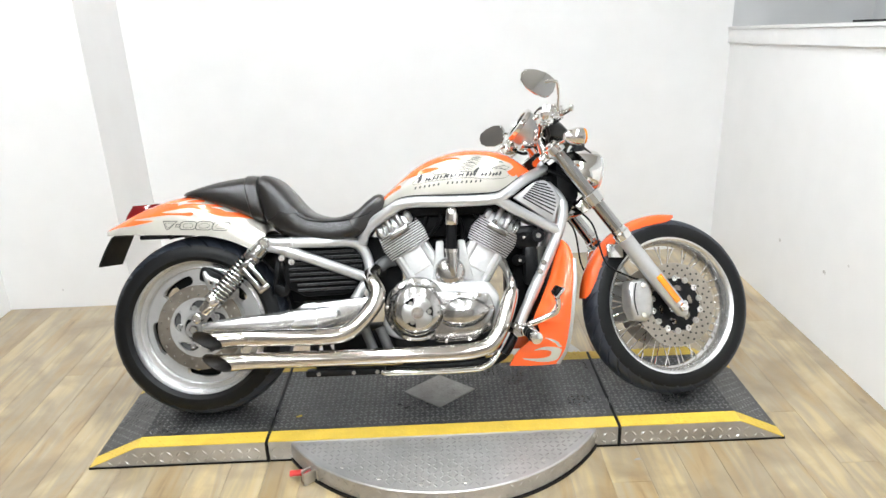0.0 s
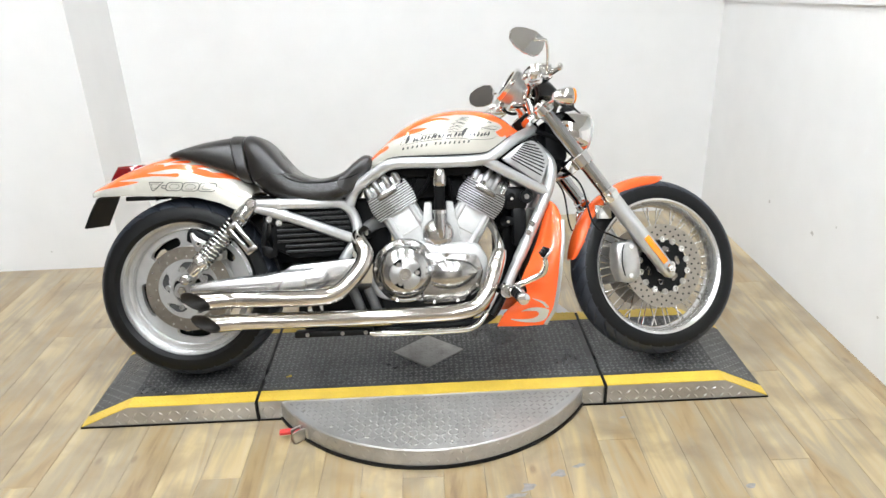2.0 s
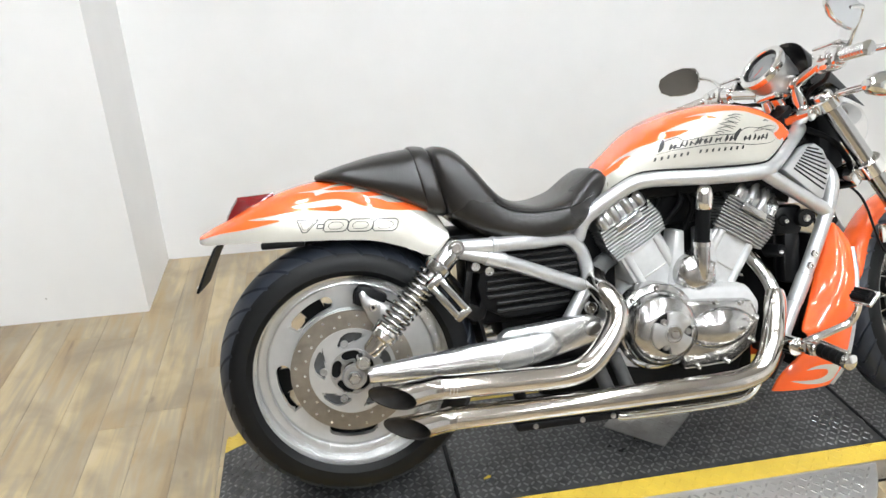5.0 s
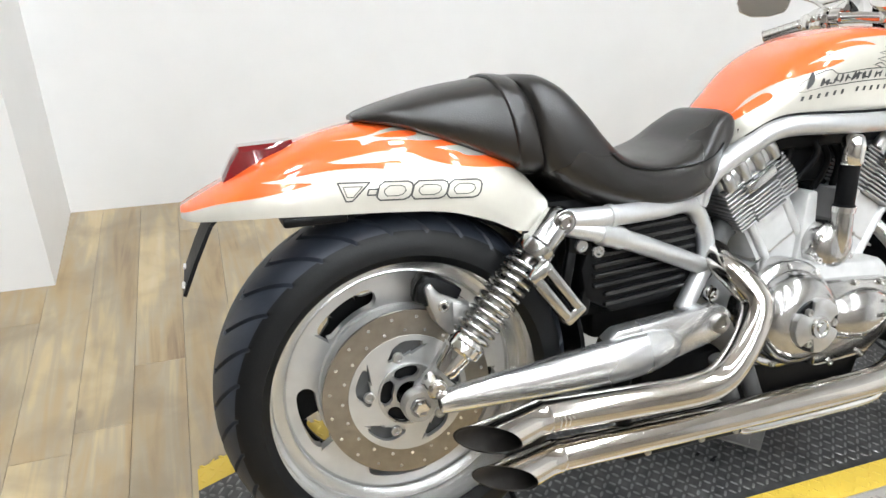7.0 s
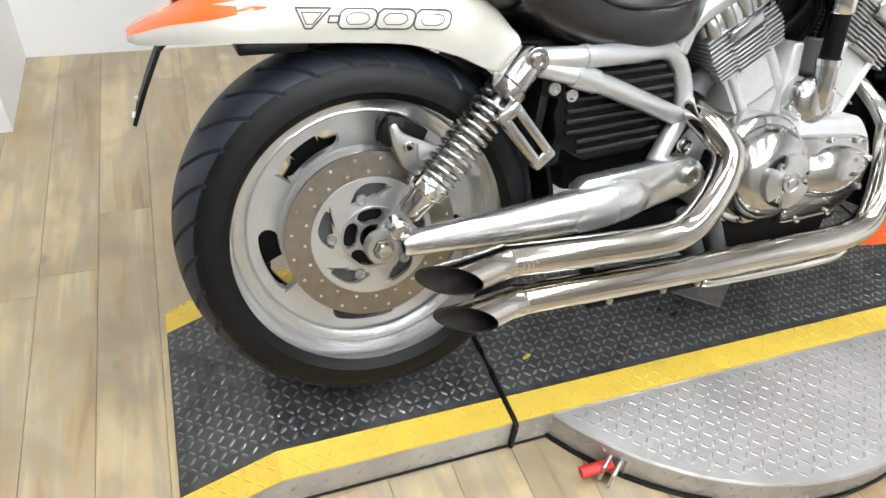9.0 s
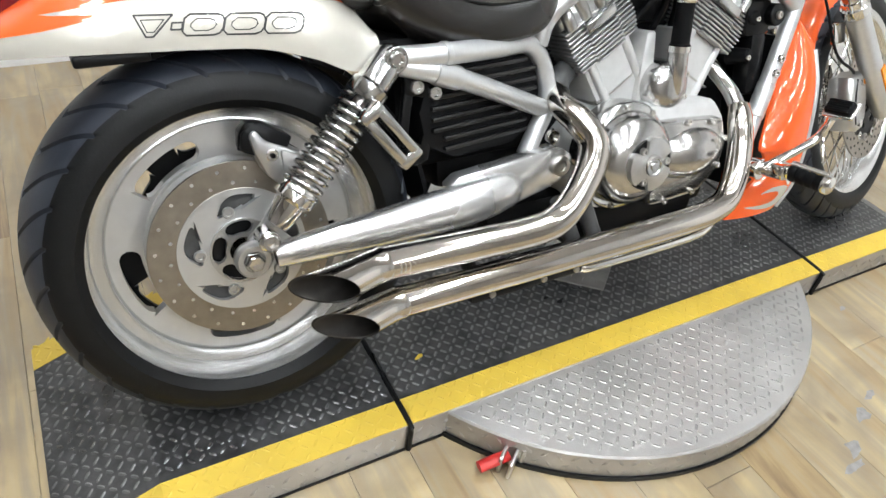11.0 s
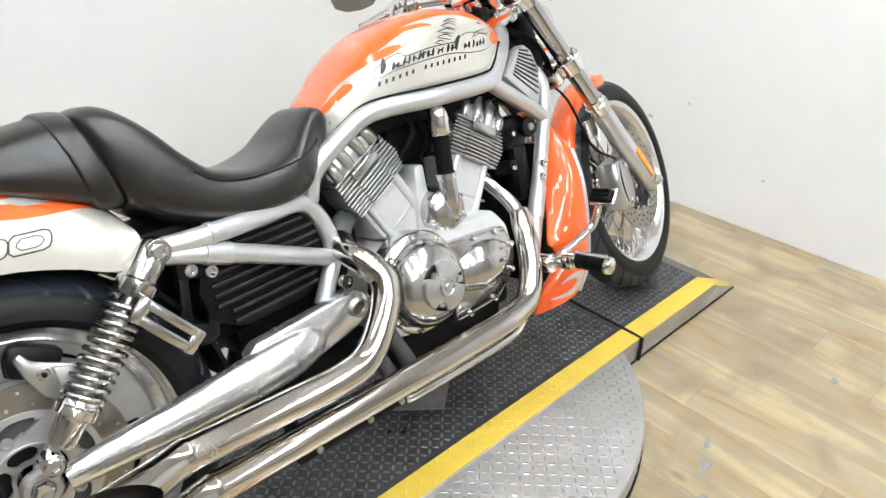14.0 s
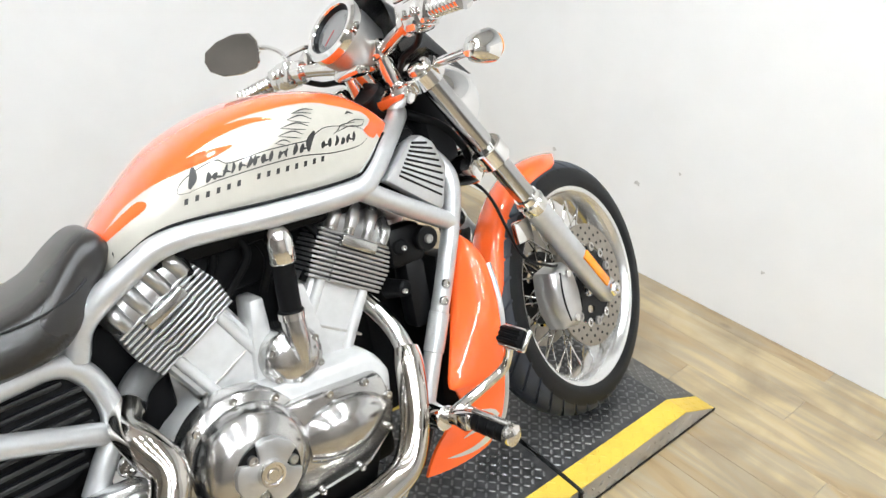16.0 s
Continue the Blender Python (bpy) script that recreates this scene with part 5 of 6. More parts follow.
up = pipe([(0.648, -0.080, 0.508, 0.022), (0.628, -0.125, 0.492, 0.025), (0.638, -0.165, 0.468), (0.653, -0.190, 0.434), (0.638, -0.206, 0.393), (0.598, -0.220, 0.347), (0.553, -0.228, 0.314), (0.500, -0.229, 0.303), (0.40, -0.224, 0.302), (0.20, -0.214, 0.306)], 0.0285, ((0.205, -0.214, 0.306), (0.092, -0.252, 0.309)))
lo = pipe([(1.117, -0.126, 0.420, 0.0235), (1.106, -0.143, 0.395, 0.0275), (1.086, -0.168, 0.342, 0.0275), (1.062, -0.186, 0.287), (1.028, -0.200, 0.246), (0.98, -0.208, 0.231), (0.90, -0.214, 0.226), (0.6, -0.216, 0.226), (0.225, -0.214, 0.228)], 0.0275, ((0.23, -0.214, 0.228), (0.120, -0.250, 0.233)))
bm = bmesh.new()
for k in range(4):
    tube(bm, [(0.222 + 0.008 * k, -0.2435, 0.316 - 0.0015 * k), (0.226 + 0.008 * k, -0.2438, 0.308), (0.224 + 0.008 * k, -0.243, 0.298)], 0.0012, 5, 3)
part("stamp", bm, STEEL, up, "faint stamped mark")
bm = bmesh.new()
tube(bm, [(1.070, -0.010, 0.525), (1.092, -0.030, 0.515), (1.108, -0.055, 0.490), (1.118, -0.095, 0.450), (1.115, -0.130, 0.410)], 0.0185)
part("header", bm, CHROME, lo, "slim chrome header")
bm = bmesh.new()
tube(bm, [(0.72, -0.035, 0.540), (0.69, -0.05, 0.535), (0.665, -0.065, 0.524), (0.648, -0.080, 0.508)], 0.023)
part("exhaust_elbow", bm, FINCORE, up, "dark steel exhaust elbow")
# crossover box and lower guard under the engine
bm = bmesh.new()
box(bm, (0.53, -0.15, 0.165), (0.27, 0.05, 0.022), 0.006)
g = part("guard", bm, BLACK, bike, "black guard under the pipes")
bm = bmesh.new()
tube(bm, [(0.655, -0.165, 0.162), (0.70, -0.17, 0.158), (0.95, -0.17, 0.158), (1.02, -0.165, 0.17), (1.06, -0.15, 0.21)], 0.011)
part("chrome_rail", bm, CHROME, bike, "chrome lower rail")
for x in (0.44, 0.56, 0.64):
    bolt(g, (x, -0.174, 0.165), (0, -1, 0), 0.007, 0.005, STEEL)
bm = bmesh.new()
for x, z in ((0.60, 0.27), (0.655, 0.265)):
    cyl(bm, (x, -0.16, z + 0.05), (x + 0.035, -0.165, z - 0.045), 0.017)
part("brake_cylinder", bm, FINCORE, bike, "dull brake cylinder behind the pipes")
# side stand on the far side
bm = bmesh.new()
tube(bm, [(0.80, 0.13, 0.20), (0.79, 0.22, 0.15), (0.78, 0.33, 0.118)], 0.012)
box(bm, (0.775, 0.345, 0.117), (0.07, 0.03, 0.012), 0.004, Euler((radians(18), 0, 0)).to_matrix())
part("side_stand", bm, BLACK, bike, "black side stand")

# ---- radiator shrouds ----
for sy in (-1, 1):
    bm = bmesh.new()
    rows = [(0.585, 1.292, 1.303, 0.098, 0.100), (0.565, 1.286, 1.320, 0.098, 0.112), (0.52, 1.270, 1.330, 0.103, 0.138), (0.45, 1.247, 1.324, 0.112, 0.160), (0.38, 1.214, 1.315, 0.132, 0.170), (0.318, 1.184, 1.307, 0.148, 0.173),
            (0.300, 1.196, 1.304, 0.151, 0.173), (0.270, 1.200, 1.299, 0.153, 0.172), (0.242, 1.165, 1.293, 0.154, 0.170), (0.212, 1.128, 1.285, 0.153, 0.166), (0.185, 1.108, 1.274, 0.150, 0.160), (0.160, 1.096, 1.255, 0.147, 0.154)]
    rings = []
    for z, xr, xf, yr, yf in stations(rows, 4):
        ring = []
        for k in range(9):
            t = k / 8
            bul = 0.014 * math.sin(math.pi * t) ** 0.8
            ring.append((xr + (xf - xr) * t, sy * (yr + (yf - yr) * t + bul), z))
        for k in range(8, -1, -1):
            t = k / 8
            bul = 0.014 * math.sin(math.pi * t) ** 0.8
            ring.append((xr + (xf - xr) * t, sy * (yr + (yf - yr) * t + bul - 0.007), z))
        rings.append(ring)
    loft(bm, rings)
    if sy < 0:
        bmesh.ops.recalc_face_normals(bm, faces=bm.faces)
        cowl_tree_src = bm.copy()
    cw = part("radiator_shroud", bm, ORANGE, bike, "orange radiator shroud with a silver flame")
    bm = bmesh.new()
    tube(bm, [(1.334, sy * 0.134, 0.52), (1.330, sy * 0.156, 0.45), (1.320, sy * 0.166, 0.38), (1.307, sy * 0.168, 0.285), (1.292, sy * 0.162, 0.215), (1.262, sy * 0.151, 0.162)], 0.0075)
    part("shroud_edge", bm, FRAME, cw, "silver edge")
bm = bmesh.new()
prism(bm, [(1.24, 0.56), (1.30, 0.55), (1.285, 0.2), (1.19, 0.2)], -0.096, 0.096, 0.008)
part("radiator", bm, BLACK, bike, "black radiator")
bm = bmesh.new()
box(bm, (1.18, -0.075, 0.60), (0.08, 0.05, 0.08), 0.015)
box(bm, (1.19, -0.075, 0.50), (0.05, 0.05, 0.14), 0.015)
cyl(bm, (1.215, -0.08, 0.605), (1.215, -0.118, 0.605), 0.024)
part("horn", bm, BLACK, bike, "black horn and bracket")
bolt(bike, (1.215, -0.118, 0.605), (0, -1, 0), 0.009, 0.006, STEEL)

# ---- foot controls ----
for sy in (-1, 1):
    bm = bmesh.new()
    tube(bm, [(1.120, sy * 0.150, 0.290, 0.016), (1.135, sy * 0.19, 0.290, 0.015), (1.146, sy * 0.225, 0.292, 0.018), (1.150, sy * 0.258, 0.297, 0.016)], 0.016)
    cyl(bm, (1.126, sy * 0.160, 0.290), (1.130, sy * 0.198, 0.290), 0.024)
    box(bm, (1.150, sy * 0.236, 0.294), (0.044, 0.04, 0.034), 0.010)
    fp = part("foot_control", bm, CHROME, bike, "chrome forward foot control")
    pa, pb = Vector((1.151, sy * 0.256, 0.297)), Vector((1.166, sy * 0.330, 0.286))
    pd = (pb - pa).normalized()
    pn = (pb - pa).length
    prof = [(0, 0), (0.017, 0)]
    for k in range(4):
        prof += [(0.0195, pn * (k + 0.15) / 4), (0.0195, pn * (k + 0.75) / 4), (0.0165, pn * (k + 0.85) / 4)]
    part("foot_peg", lathe(bmesh.new(), prof + [(0.018, pn), (0, pn)], pa, pd, 20), PLASTIC, fp, "black ribbed rubber foot peg")
    bm = bmesh.new()
    cyl(bm, pa + Vector((0, 0, 0.0185)), pb + Vector((0, 0, 0.0185)), 0.007)
    part("peg_inlay", bm, CHROME, fp)
    bm = bmesh.new()
    lathe(bm, [(0.019, -0.008), (0.021, 0), (0.0195, 0.009), (0.012, 0.014), (0, 0.015)], pb, pd, 24)
    part("peg_cap", bm, CHROME, fp)
    bm = bmesh.new()
    tube(bm, [(1.140, sy * 0.205, 0.294, 0.014), (1.165, sy * 0.215, 0.312, 0.011), (1.215, sy * 0.228, 0.334, 0.010), (1.247, sy * 0.238, 0.352, 0.010), (1.254, sy * 0.250, 0.378, 0.009), (1.250, sy * 0.262, 0.402, 0.009)], 0.009)
    part("pedal_arm", bm, CHROME, fp, "bent chrome pedal arm")
    turn = Euler((0, radians(38), 0)).to_matrix()
    pc = Vector((1.250, sy * 0.278, 0.424))
    bm = bmesh.new()
    box(bm, pc + turn @ Vector((-0.006, 0, 0)), (0.016, 0.060, 0.034), 0.007, turn, 3)
    for k in range(3):
        box(bm, pc + turn @ Vector((-0.0145, 0, -0.010 + 0.010 * k)), (0.004, 0.052, 0.006), 0.0015, turn)
    part("pedal_pad", bm, PLASTIC, fp, "black ribbed rubber pedal pad")
    bm = bmesh.new()
    box(bm, pc + turn @ Vector((0.003, 0, 0)), (0.010, 0.070, 0.043), 0.0045, turn, 3)
    part("pad_plate", bm, CHROME, fp)
    bm = bmesh.new()
    cyl(bm, (1.115, sy * 0.150, 0.262), (1.075, sy * 0.16, 0.205), 0.013)
    part("brake_rod", bm, BLACK, fp)

# ---- front fork ----
for sy in (-1, 1):
    bm = steered(cyl(bmesh.new(), fk(0.04, -0.012, sy * 0.115), fk(0.04, 0.40, sy * 0.115), 0.0232, seg=32))
    fork = part("fork_leg", bm, STANCHION, bike, "chrome and silver fork leg")
    bm = steered(lathe(bmesh.new(), [(0, 0.398), (0.0276, 0.398), (0.0276, 0.66), (0.0265, 0.70), (0.023, 0.735), (0.012, 0.75), (0, 0.75)], fk(0.04, 0, sy * 0.115), DOWN, 32))
    part("slider", bm, FRAME, fork, "silver fork slider")
    bm = steered(lathe(bmesh.new(), [(0.022, 0.360), (0.027, 0.360), (0.0275, 0.366), (0.0275, 0.374), (0.0315, 0.378), (0.0315, 0.400), (0.029, 0.404), (0.026, 0.404)], fk(0.04, 0, sy * 0.115), DOWN, 32))
    part("seal_collar", bm, CHROME, fork, "chrome fork seal collar")
    bm = bmesh.new()
    lathe(bm, [(0, 0.012), (0.007, 0.012), (0.008, 0.008), (0.014, 0.008), (0.0165, 0.004), (0.018, -0.004)], fk(0.04, 0.716, sy * 0.146), (0, sy, 0), 6)
    part("axle_cap", steered(bm), CHROME, fork)
    bm = steered(lathe(bmesh.new(), [(0, 0.012), (0.012, 0.012), (0.02, 0.008), (0.024, 0.0), (0.024, -0.01)], fk(0.04, -0.012, sy * 0.115), -DOWN, 24))
    part("fork_cap", bm, CHROME, fork)
    bm = bmesh.new()
    a, b = fk(0.04, 0.575, sy * 0.1425), fk(0.04, 0.69, sy * 0.1425)
    m3 = Matrix((AHEAD, Vector((0, 1, 0)), AHEAD.cross(Vector((0, 1, 0))))).transposed()
    box(bm, (a + b) / 2, (0.023, 0.006, (b - a).length), 0.002, m3)
    part("reflector", steered(bm), AMBER, fork, "amber side reflector")


def clamp(s, h, label):
    """A triple clamp at s down the steering axis."""
    bm = bmesh.new()
    m3 = Matrix((AHEAD, Vector((0, 1, 0)), DOWN)).transposed()
    box(bm, fk(0.018, s, 0), (0.082, 0.21, h * 1.15), 0.012, m3)
    for sy in (-1, 1):
        cyl(bm, fk(0.04, s - h * 0.55, sy * 0.115), fk(0.04, s + h * 0.55, sy * 0.115), 0.036, seg=28)
        box(bm, fk(0.028, s, sy * 0.085), (0.05, 0.06, h * 0.9), 0.008, m3)
    return part("triple_clamp", steered(bm), CHROME, bike, label)


clamp(0.008, 0.03, "chrome upper triple clamp")
clamp(0.225, 0.04, "polished lower triple clamp")
bm = bmesh.new()
for sy in (-1, 1):
    tube(bm, [fk(0.0, 0.05, sy * 0.05), fk(0.03, 0.12, sy * 0.07), fk(0.05, 0.2, sy * 0.06)], 0.009)
    tube(bm, [fk(-0.01, 0.02, sy * 0.03), fk(-0.03, 0.10, sy * 0.05), fk(0.0, 0.19, sy * 0.04)], 0.008)
box(bm, fk(0.03, 0.12, 0), (0.085, 0.14, 0.15), 0.02)
part("wiring", steered(bm), PLASTIC, bike, "black wiring behind the headlamp")

# front wheel
FW = fk(0.057, 0.714, 0)
FWR, FWH, FRIM = 0.320, 0.060, 0.254
fw = part("front_wheel", steered(lathe(bmesh.new(), [(0.034, -0.05), (0.038, -0.046), (0.026, -0.03), (0.026, 0.03), (0.038, 0.046), (0.034, 0.05), (0.012, 0.05), (0.012, -0.05)], FW, (0, 1, 0), 40, True)), ALU, bike, "wire-spoked front wheel")
tyre("tyre", FWR, FWH, FRIM - 0.006, FW, 36, fw, "black front tyre", True)
bm = bmesh.new()
lathe(bm, [(FRIM, -0.046), (FRIM + 0.003, -0.050), (FRIM, -0.054), (FRIM - 0.010, -0.053), (FRIM - 0.020, -0.046), (FRIM - 0.030, -0.026), (FRIM - 0.034, 0.0), (FRIM - 0.030, 0.026), (FRIM - 0.020, 0.046), (FRIM - 0.010, 0.053), (FRIM, 0.054), (FRIM + 0.003, 0.050), (FRIM - 0.010, 0.03), (FRIM - 0.012, 0), (FRIM - 0.010, -0.03)], FW, (0, 1, 0), 120, True)
part("rim", steered(bm), RIM, fw, "silver spoke rim")
for k in range(48):
    side = -1 if k % 2 else 1
    lean = 1 if (k // 2) % 2 else -1
    a = 2 * math.pi * k / 48
    b = a + lean * radians(62)
    p = FW + Vector((0.034 * math.cos(b), side * 0.043, 0.034 * math.sin(b)))
    q = FW + Vector((0.218 * math.cos(a), side * 0.010, 0.218 * math.sin(a)))
    bm = bmesh.new()
    cyl(bm, p, q, 0.0019, seg=6)
    cyl(bm, q + (p - q).normalized() * 0.022, q, 0.0034, seg=6)
    part("spoke", steered(bm), CHROME, fw)
for sy in (-1, 1):
    dk = part("brake_disc", steered(ring_plate(FW, 0.100, 0.150, sy * 0.070, sy * 0.075)), DISC, fw, "drilled front brake disc")
    tagged(part("vent_bore", steered(disc_holes(FW, sy * 0.0752, (0, sy, 0), (0.112, 0.126, 0.140), 22, 0.0036)), BLACK, dk), kind="stuff")
    part("disc_carrier", steered(ring_plate(FW, 0.03, 0.094, sy * 0.066, sy * 0.072, 6, 0.052, 0.070, 0.5)), BLACK, fw, "black disc carrier")
    for k in range(14):
        a = 2 * math.pi * k / 14 + 0.2
        bm = bmesh.new()
        lathe(bm, [(0.011, -0.004), (0.011, 0.006), (0.006, 0.007), (0.0055, 0.002), (0, 0.002)], FW + Vector((0.094 * math.cos(a), sy * 0.072, 0.094 * math.sin(a))), (0, sy, 0), 14)
        part("disc_button", steered(bm), CHROME if k % 2 else STEEL, fw)
    bm = bmesh.new()
    rings = []
    for y, g in ((0.052, 0.90), (0.060, 1.0), (0.098, 1.0), (0.110, 0.9), (0.114, 0.78)):
        rings.append([(FW.x - 0.148 + px * 1.25 * g, sy * y, FW.z + 0.020 + pz * g) for px, pz in ((-0.035, 0.07), (0.012, 0.078), (0.03, 0.05), (0.035, 0.0), (0.03, -0.05), (0.010, -0.075), (-0.03, -0.065), (-0.042, -0.02), (-0.042, 0.03))])
    loft(bm, rings)
    cp = part("caliper", steered(bm), SATIN, bike, "silver four-piston front brake caliper")
    for dx, dz in ((0.004, 0.052), (-0.004, -0.05)):
        bm = bmesh.new()
        cyl(bm, (FW.x - 0.148 + dx, sy * 0.110, FW.z + 0.02 + dz), (FW.x - 0.148 + dx, sy * 0.120, FW.z + 0.02 + dz), 0.009, seg=12)
        part("bolt", steered(bm), CHROME, cp)
    bm = bmesh.new()
    tube(bm, [(FW.x - 0.168, sy * 0.113, FW.z + 0.082), (FW.x - 0.178, sy * 0.115, FW.z + 0.05), (FW.x - 0.180, sy * 0.115, FW.z + 0.01), (FW.x - 0.172, sy * 0.114, FW.z - 0.03)], 0.0022, 8)
    part("split_line", steered(bm), BLACK, cp)
    bm = bmesh.new()
    tube(bm, [(FW.x - 0.13, sy * 0.09, FW.z + 0.09), (FW.x - 0.20, sy * 0.11, FW.z + 0.11), (FW.x - 0.27, sy * 0.10, FW.z + 0.16), (FW.x - 0.30, sy * 0.08, FW.z + 0.30), fk(-0.02, 0.2, sy * 0.06)], 0.0035, 8)
    part("brake_hose", steered(bm), BLACK, cp)
bm = steered(cyl(bmesh.new(), FW + Vector((0, -0.135, 0)), FW + Vector((0, 0.135, 0)), 0.012))
part("axle", bm, CHROME, fw)

# front fender
bm = bmesh.new()
rings = []
for k in range(25):
    t = k / 24
    a = radians(82 + 91 * t)
    tip = math.sqrt(max(0.04, 1 - max(0.0, (t - 0.74) / 0.26) ** 2)) * math.sqrt(max(0.1, 1 - max(0.0, (0.14 - t) / 0.14) ** 2))
    w = 0.061 * (1 - 0.22 * math.sin(math.pi * t) ** 2 - 0.18 * t) * (0.35 + 0.65 * tip)
    r = 0.338 - 0.004 * t
    sec = []
    for q in range(11):
        b = math.pi * (q / 10)
        sec.append((w * -math.cos(b), 0.036 * tip * (math.sin(b) ** 0.7 - 1)))
    sec += [(y * 0.95, d - 0.004) for y, d in sec[::-1]]
    rings.append([(FW.x + (r + d) * math.cos(a), y, FW.z + (r + d) * math.sin(a)) for y, d in sec])
loft(bm, rings)
ff = part("front_fender", steered(bm), ORANGE, bike, "glossy orange front fender")
for sy in (-1, 1):
    bm = bmesh.new()
    box(bm, fk(-0.005, 0.42, sy * 0.085), (0.06, 0.012, 0.05), 0.005)
    part("fender_mount", steered(bm), CHROME, ff)

# headlamp
hc = fk(0.125, 0.135, 0)
hd = Vector((0.98, 0, -0.12)).normalized()
bm = bmesh.new()
lathe(bm, [(0, -0.10), (0.02, -0.098), (0.05, -0.08), (0.072, -0.045), (0.080, 0.0), (0.081, 0.035), (0.078, 0.045)], hc, hd, 40)
hl = part("headlamp", steered(bm), CHROME, bike, "chrome teardrop headlamp")
bm = bmesh.new()
lathe(bm, [(0.078, 0.043), (0.07, 0.058), (0.045, 0.068), (0, 0.072)], hc, hd, 40)
part("lens", steered(bm), LENS, hl, "clear headlamp lens")
bm = bmesh.new()
tube(bm, [hc + Vector((-0.02, 0.0, 0.07)), hc + Vector((0.0, 0.0, 0.10)), hc + Vector((-0.05, 0, 0.13))], 0.02)
part("visor_mount", steered(bm), BLACK, hl)

# handlebar and cockpit
BAR = [(1.235, 0.0, 0.945), (1.23, 0.06, 0.948), (1.218, 0.12, 0.962), (1.205, 0.18, 0.972), (1.185, 0.25, 0.970), (1.165, 0.315, 0.960)]
bm = bmesh.new()
tube(bm, [(x, -y, z) for x, y, z in BAR[::-1]] + BAR[1:], 0.0135, 16, 6)
bar = part("handlebar", steered(bm), CHROME, bike, "chrome handlebar")
for sy in (-1, 1):
    bm = bmesh.new()
    cyl(bm, fk(0.03, 0.0, sy * 0.05), (1.232, sy * 0.05, 0.955), 0.018)
    box(bm, (1.232, sy * 0.05, 0.952), (0.045, 0.036, 0.04), 0.01)
    part("riser", steered(bm), CHROME, bar, "chrome handlebar riser")
    bm = bmesh.new()
    a, b = Vector((1.190, sy * 0.235, 0.970)), Vector((1.165, sy * 0.318, 0.960))
    d = (b - a).normalized()
    prof = [(0, 0), (0.0165, 0)]
    n = (b - a).length
    for k in range(8):
        prof += [(0.015, n * (k + 0.3) / 8), (0.0165, n * (k + 0.4) / 8), (0.0165, n * (k + 0.75) / 8), (0.015, n * (k + 0.85) / 8)]
    lathe(bm, prof + [(0.018, n), (0, n + 0.004)], a, d, 20)
    part("grip", steered(bm), CHROME, bar, "knurled chrome grip")
    bm = bmesh.new()
    box(bm, (1.203, sy * 0.190, 0.972), (0.056, 0.055, 0.056), 0.016)
    for q in (0.0, 0.018):
        box(bm, (1.172, sy * (0.182 + q), 0.976), (0.012, 0.012, 0.016), 0.004)
    box(bm, (1.196, sy * 0.218, 0.972), (0.042, 0.03, 0.045), 0.012)
    cyl(bm, (1.212, sy * 0.15, 0.968), (1.206, sy * 0.175, 0.972), 0.024)
    part("switch_housing", steered(bm), CHROME, bar, "chrome switch housing")
    bm = bmesh.new()
    box(bm, (1.240, sy * 0.165, 0.990), (0.066, 0.078, 0.042), 0.012)
    box(bm, (1.240, sy * 0.165, 1.013), (0.058, 0.070, 0.008), 0.003)
    for q in (-0.025, 0.025):
        cyl(bm, (1.240, sy * 0.165 + q, 1.015), (1.240, sy * 0.165 + q, 1.021), 0.006, seg=10)
    part("master_cylinder", steered(bm), CHROME, bar, "chrome fluid reservoir")
    bm = bmesh.new()
    tube(bm, [(1.245, sy * 0.18, 0.985, 0.008), (1.262, sy * 0.215, 0.985, 0.0075), (1.256, sy * 0.27, 0.975, 0.006), (1.245, sy * 0.32, 0.966, 0.0055), (1.240, sy * 0.335, 0.963, 0.0085), (1.2395, sy * 0.342, 0.962, 0.003)], 0.007, flat=1.4, up=(0, 0, 1))
    part("lever", steered(bm), CHROME, bar, "chrome hand lever")
    # mirror
    bm = bmesh.new()
    if sy < 0:
        mc, n = Vector((1.214, -0.242, 1.108)), Vector((0.27, -0.95, 0.10))
        tube(bm, [(1.288, -0.165, 1.015), (1.288, -0.19, 1.06), (1.282, -0.222, 1.102), (1.268, -0.236, 1.112), (1.235, -0.242, 1.110)], 0.0055)
    else:
        mc, n = Vector((1.108, 0.326, 1.002)), Vector((-0.66, -0.75, 0.05))
        tube(bm, [(1.165, 0.19, 0.965), (1.175, 0.24, 0.99), (1.172, 0.30, 1.008), (1.150, 0.325, 1.012), (1.13, 0.335, 1.012)], 0.0055)
    mr = part("mirror", bm, CHROME, bar, "chrome mirror on a bent stem")
    n.normalize()
    u = n.cross(Vector((0, 0, 1))).normalized()
    if u.x > 0:
        u = -u
    v = Vector((0, 0, 1))
    v = (v - n * v.dot(n)).normalized()
    if sy < 0:
        u, v = u * 0.85 + v * 0.5, v * 0.85 - u * 0.5
    shape = [(-0.055, -0.022), (-0.045, -0.034), (-0.01, -0.042), (0.03, -0.040), (0.058, -0.026), (0.066, -0.004), (0.060, 0.016), (0.03, 0.034), (-0.01, 0.044), (-0.045, 0.040), (-0.058, 0.022), (-0.06, -0.002)]
    bm = bmesh.new()
    loft(bm, [[mc + n * t + (u * x + v * y) * g for x, y in shape] for t, g in ((-0.022, 0.35), (-0.017, 0.7), (-0.008, 0.94), (0.003, 1.0), (0.006, 0.97))])
    part("mirror_shell", bm, CHROME, mr.parent)
    bm = bmesh.new()
    loft(bm, [[mc + n * t + (u * x + v * y) * g for x, y in shape] for t, g in ((0.0058, 0.94), (0.0072, 0.93))])
    part("mirror_glass", bm, MIRROR, mr.parent, "mirror glass")
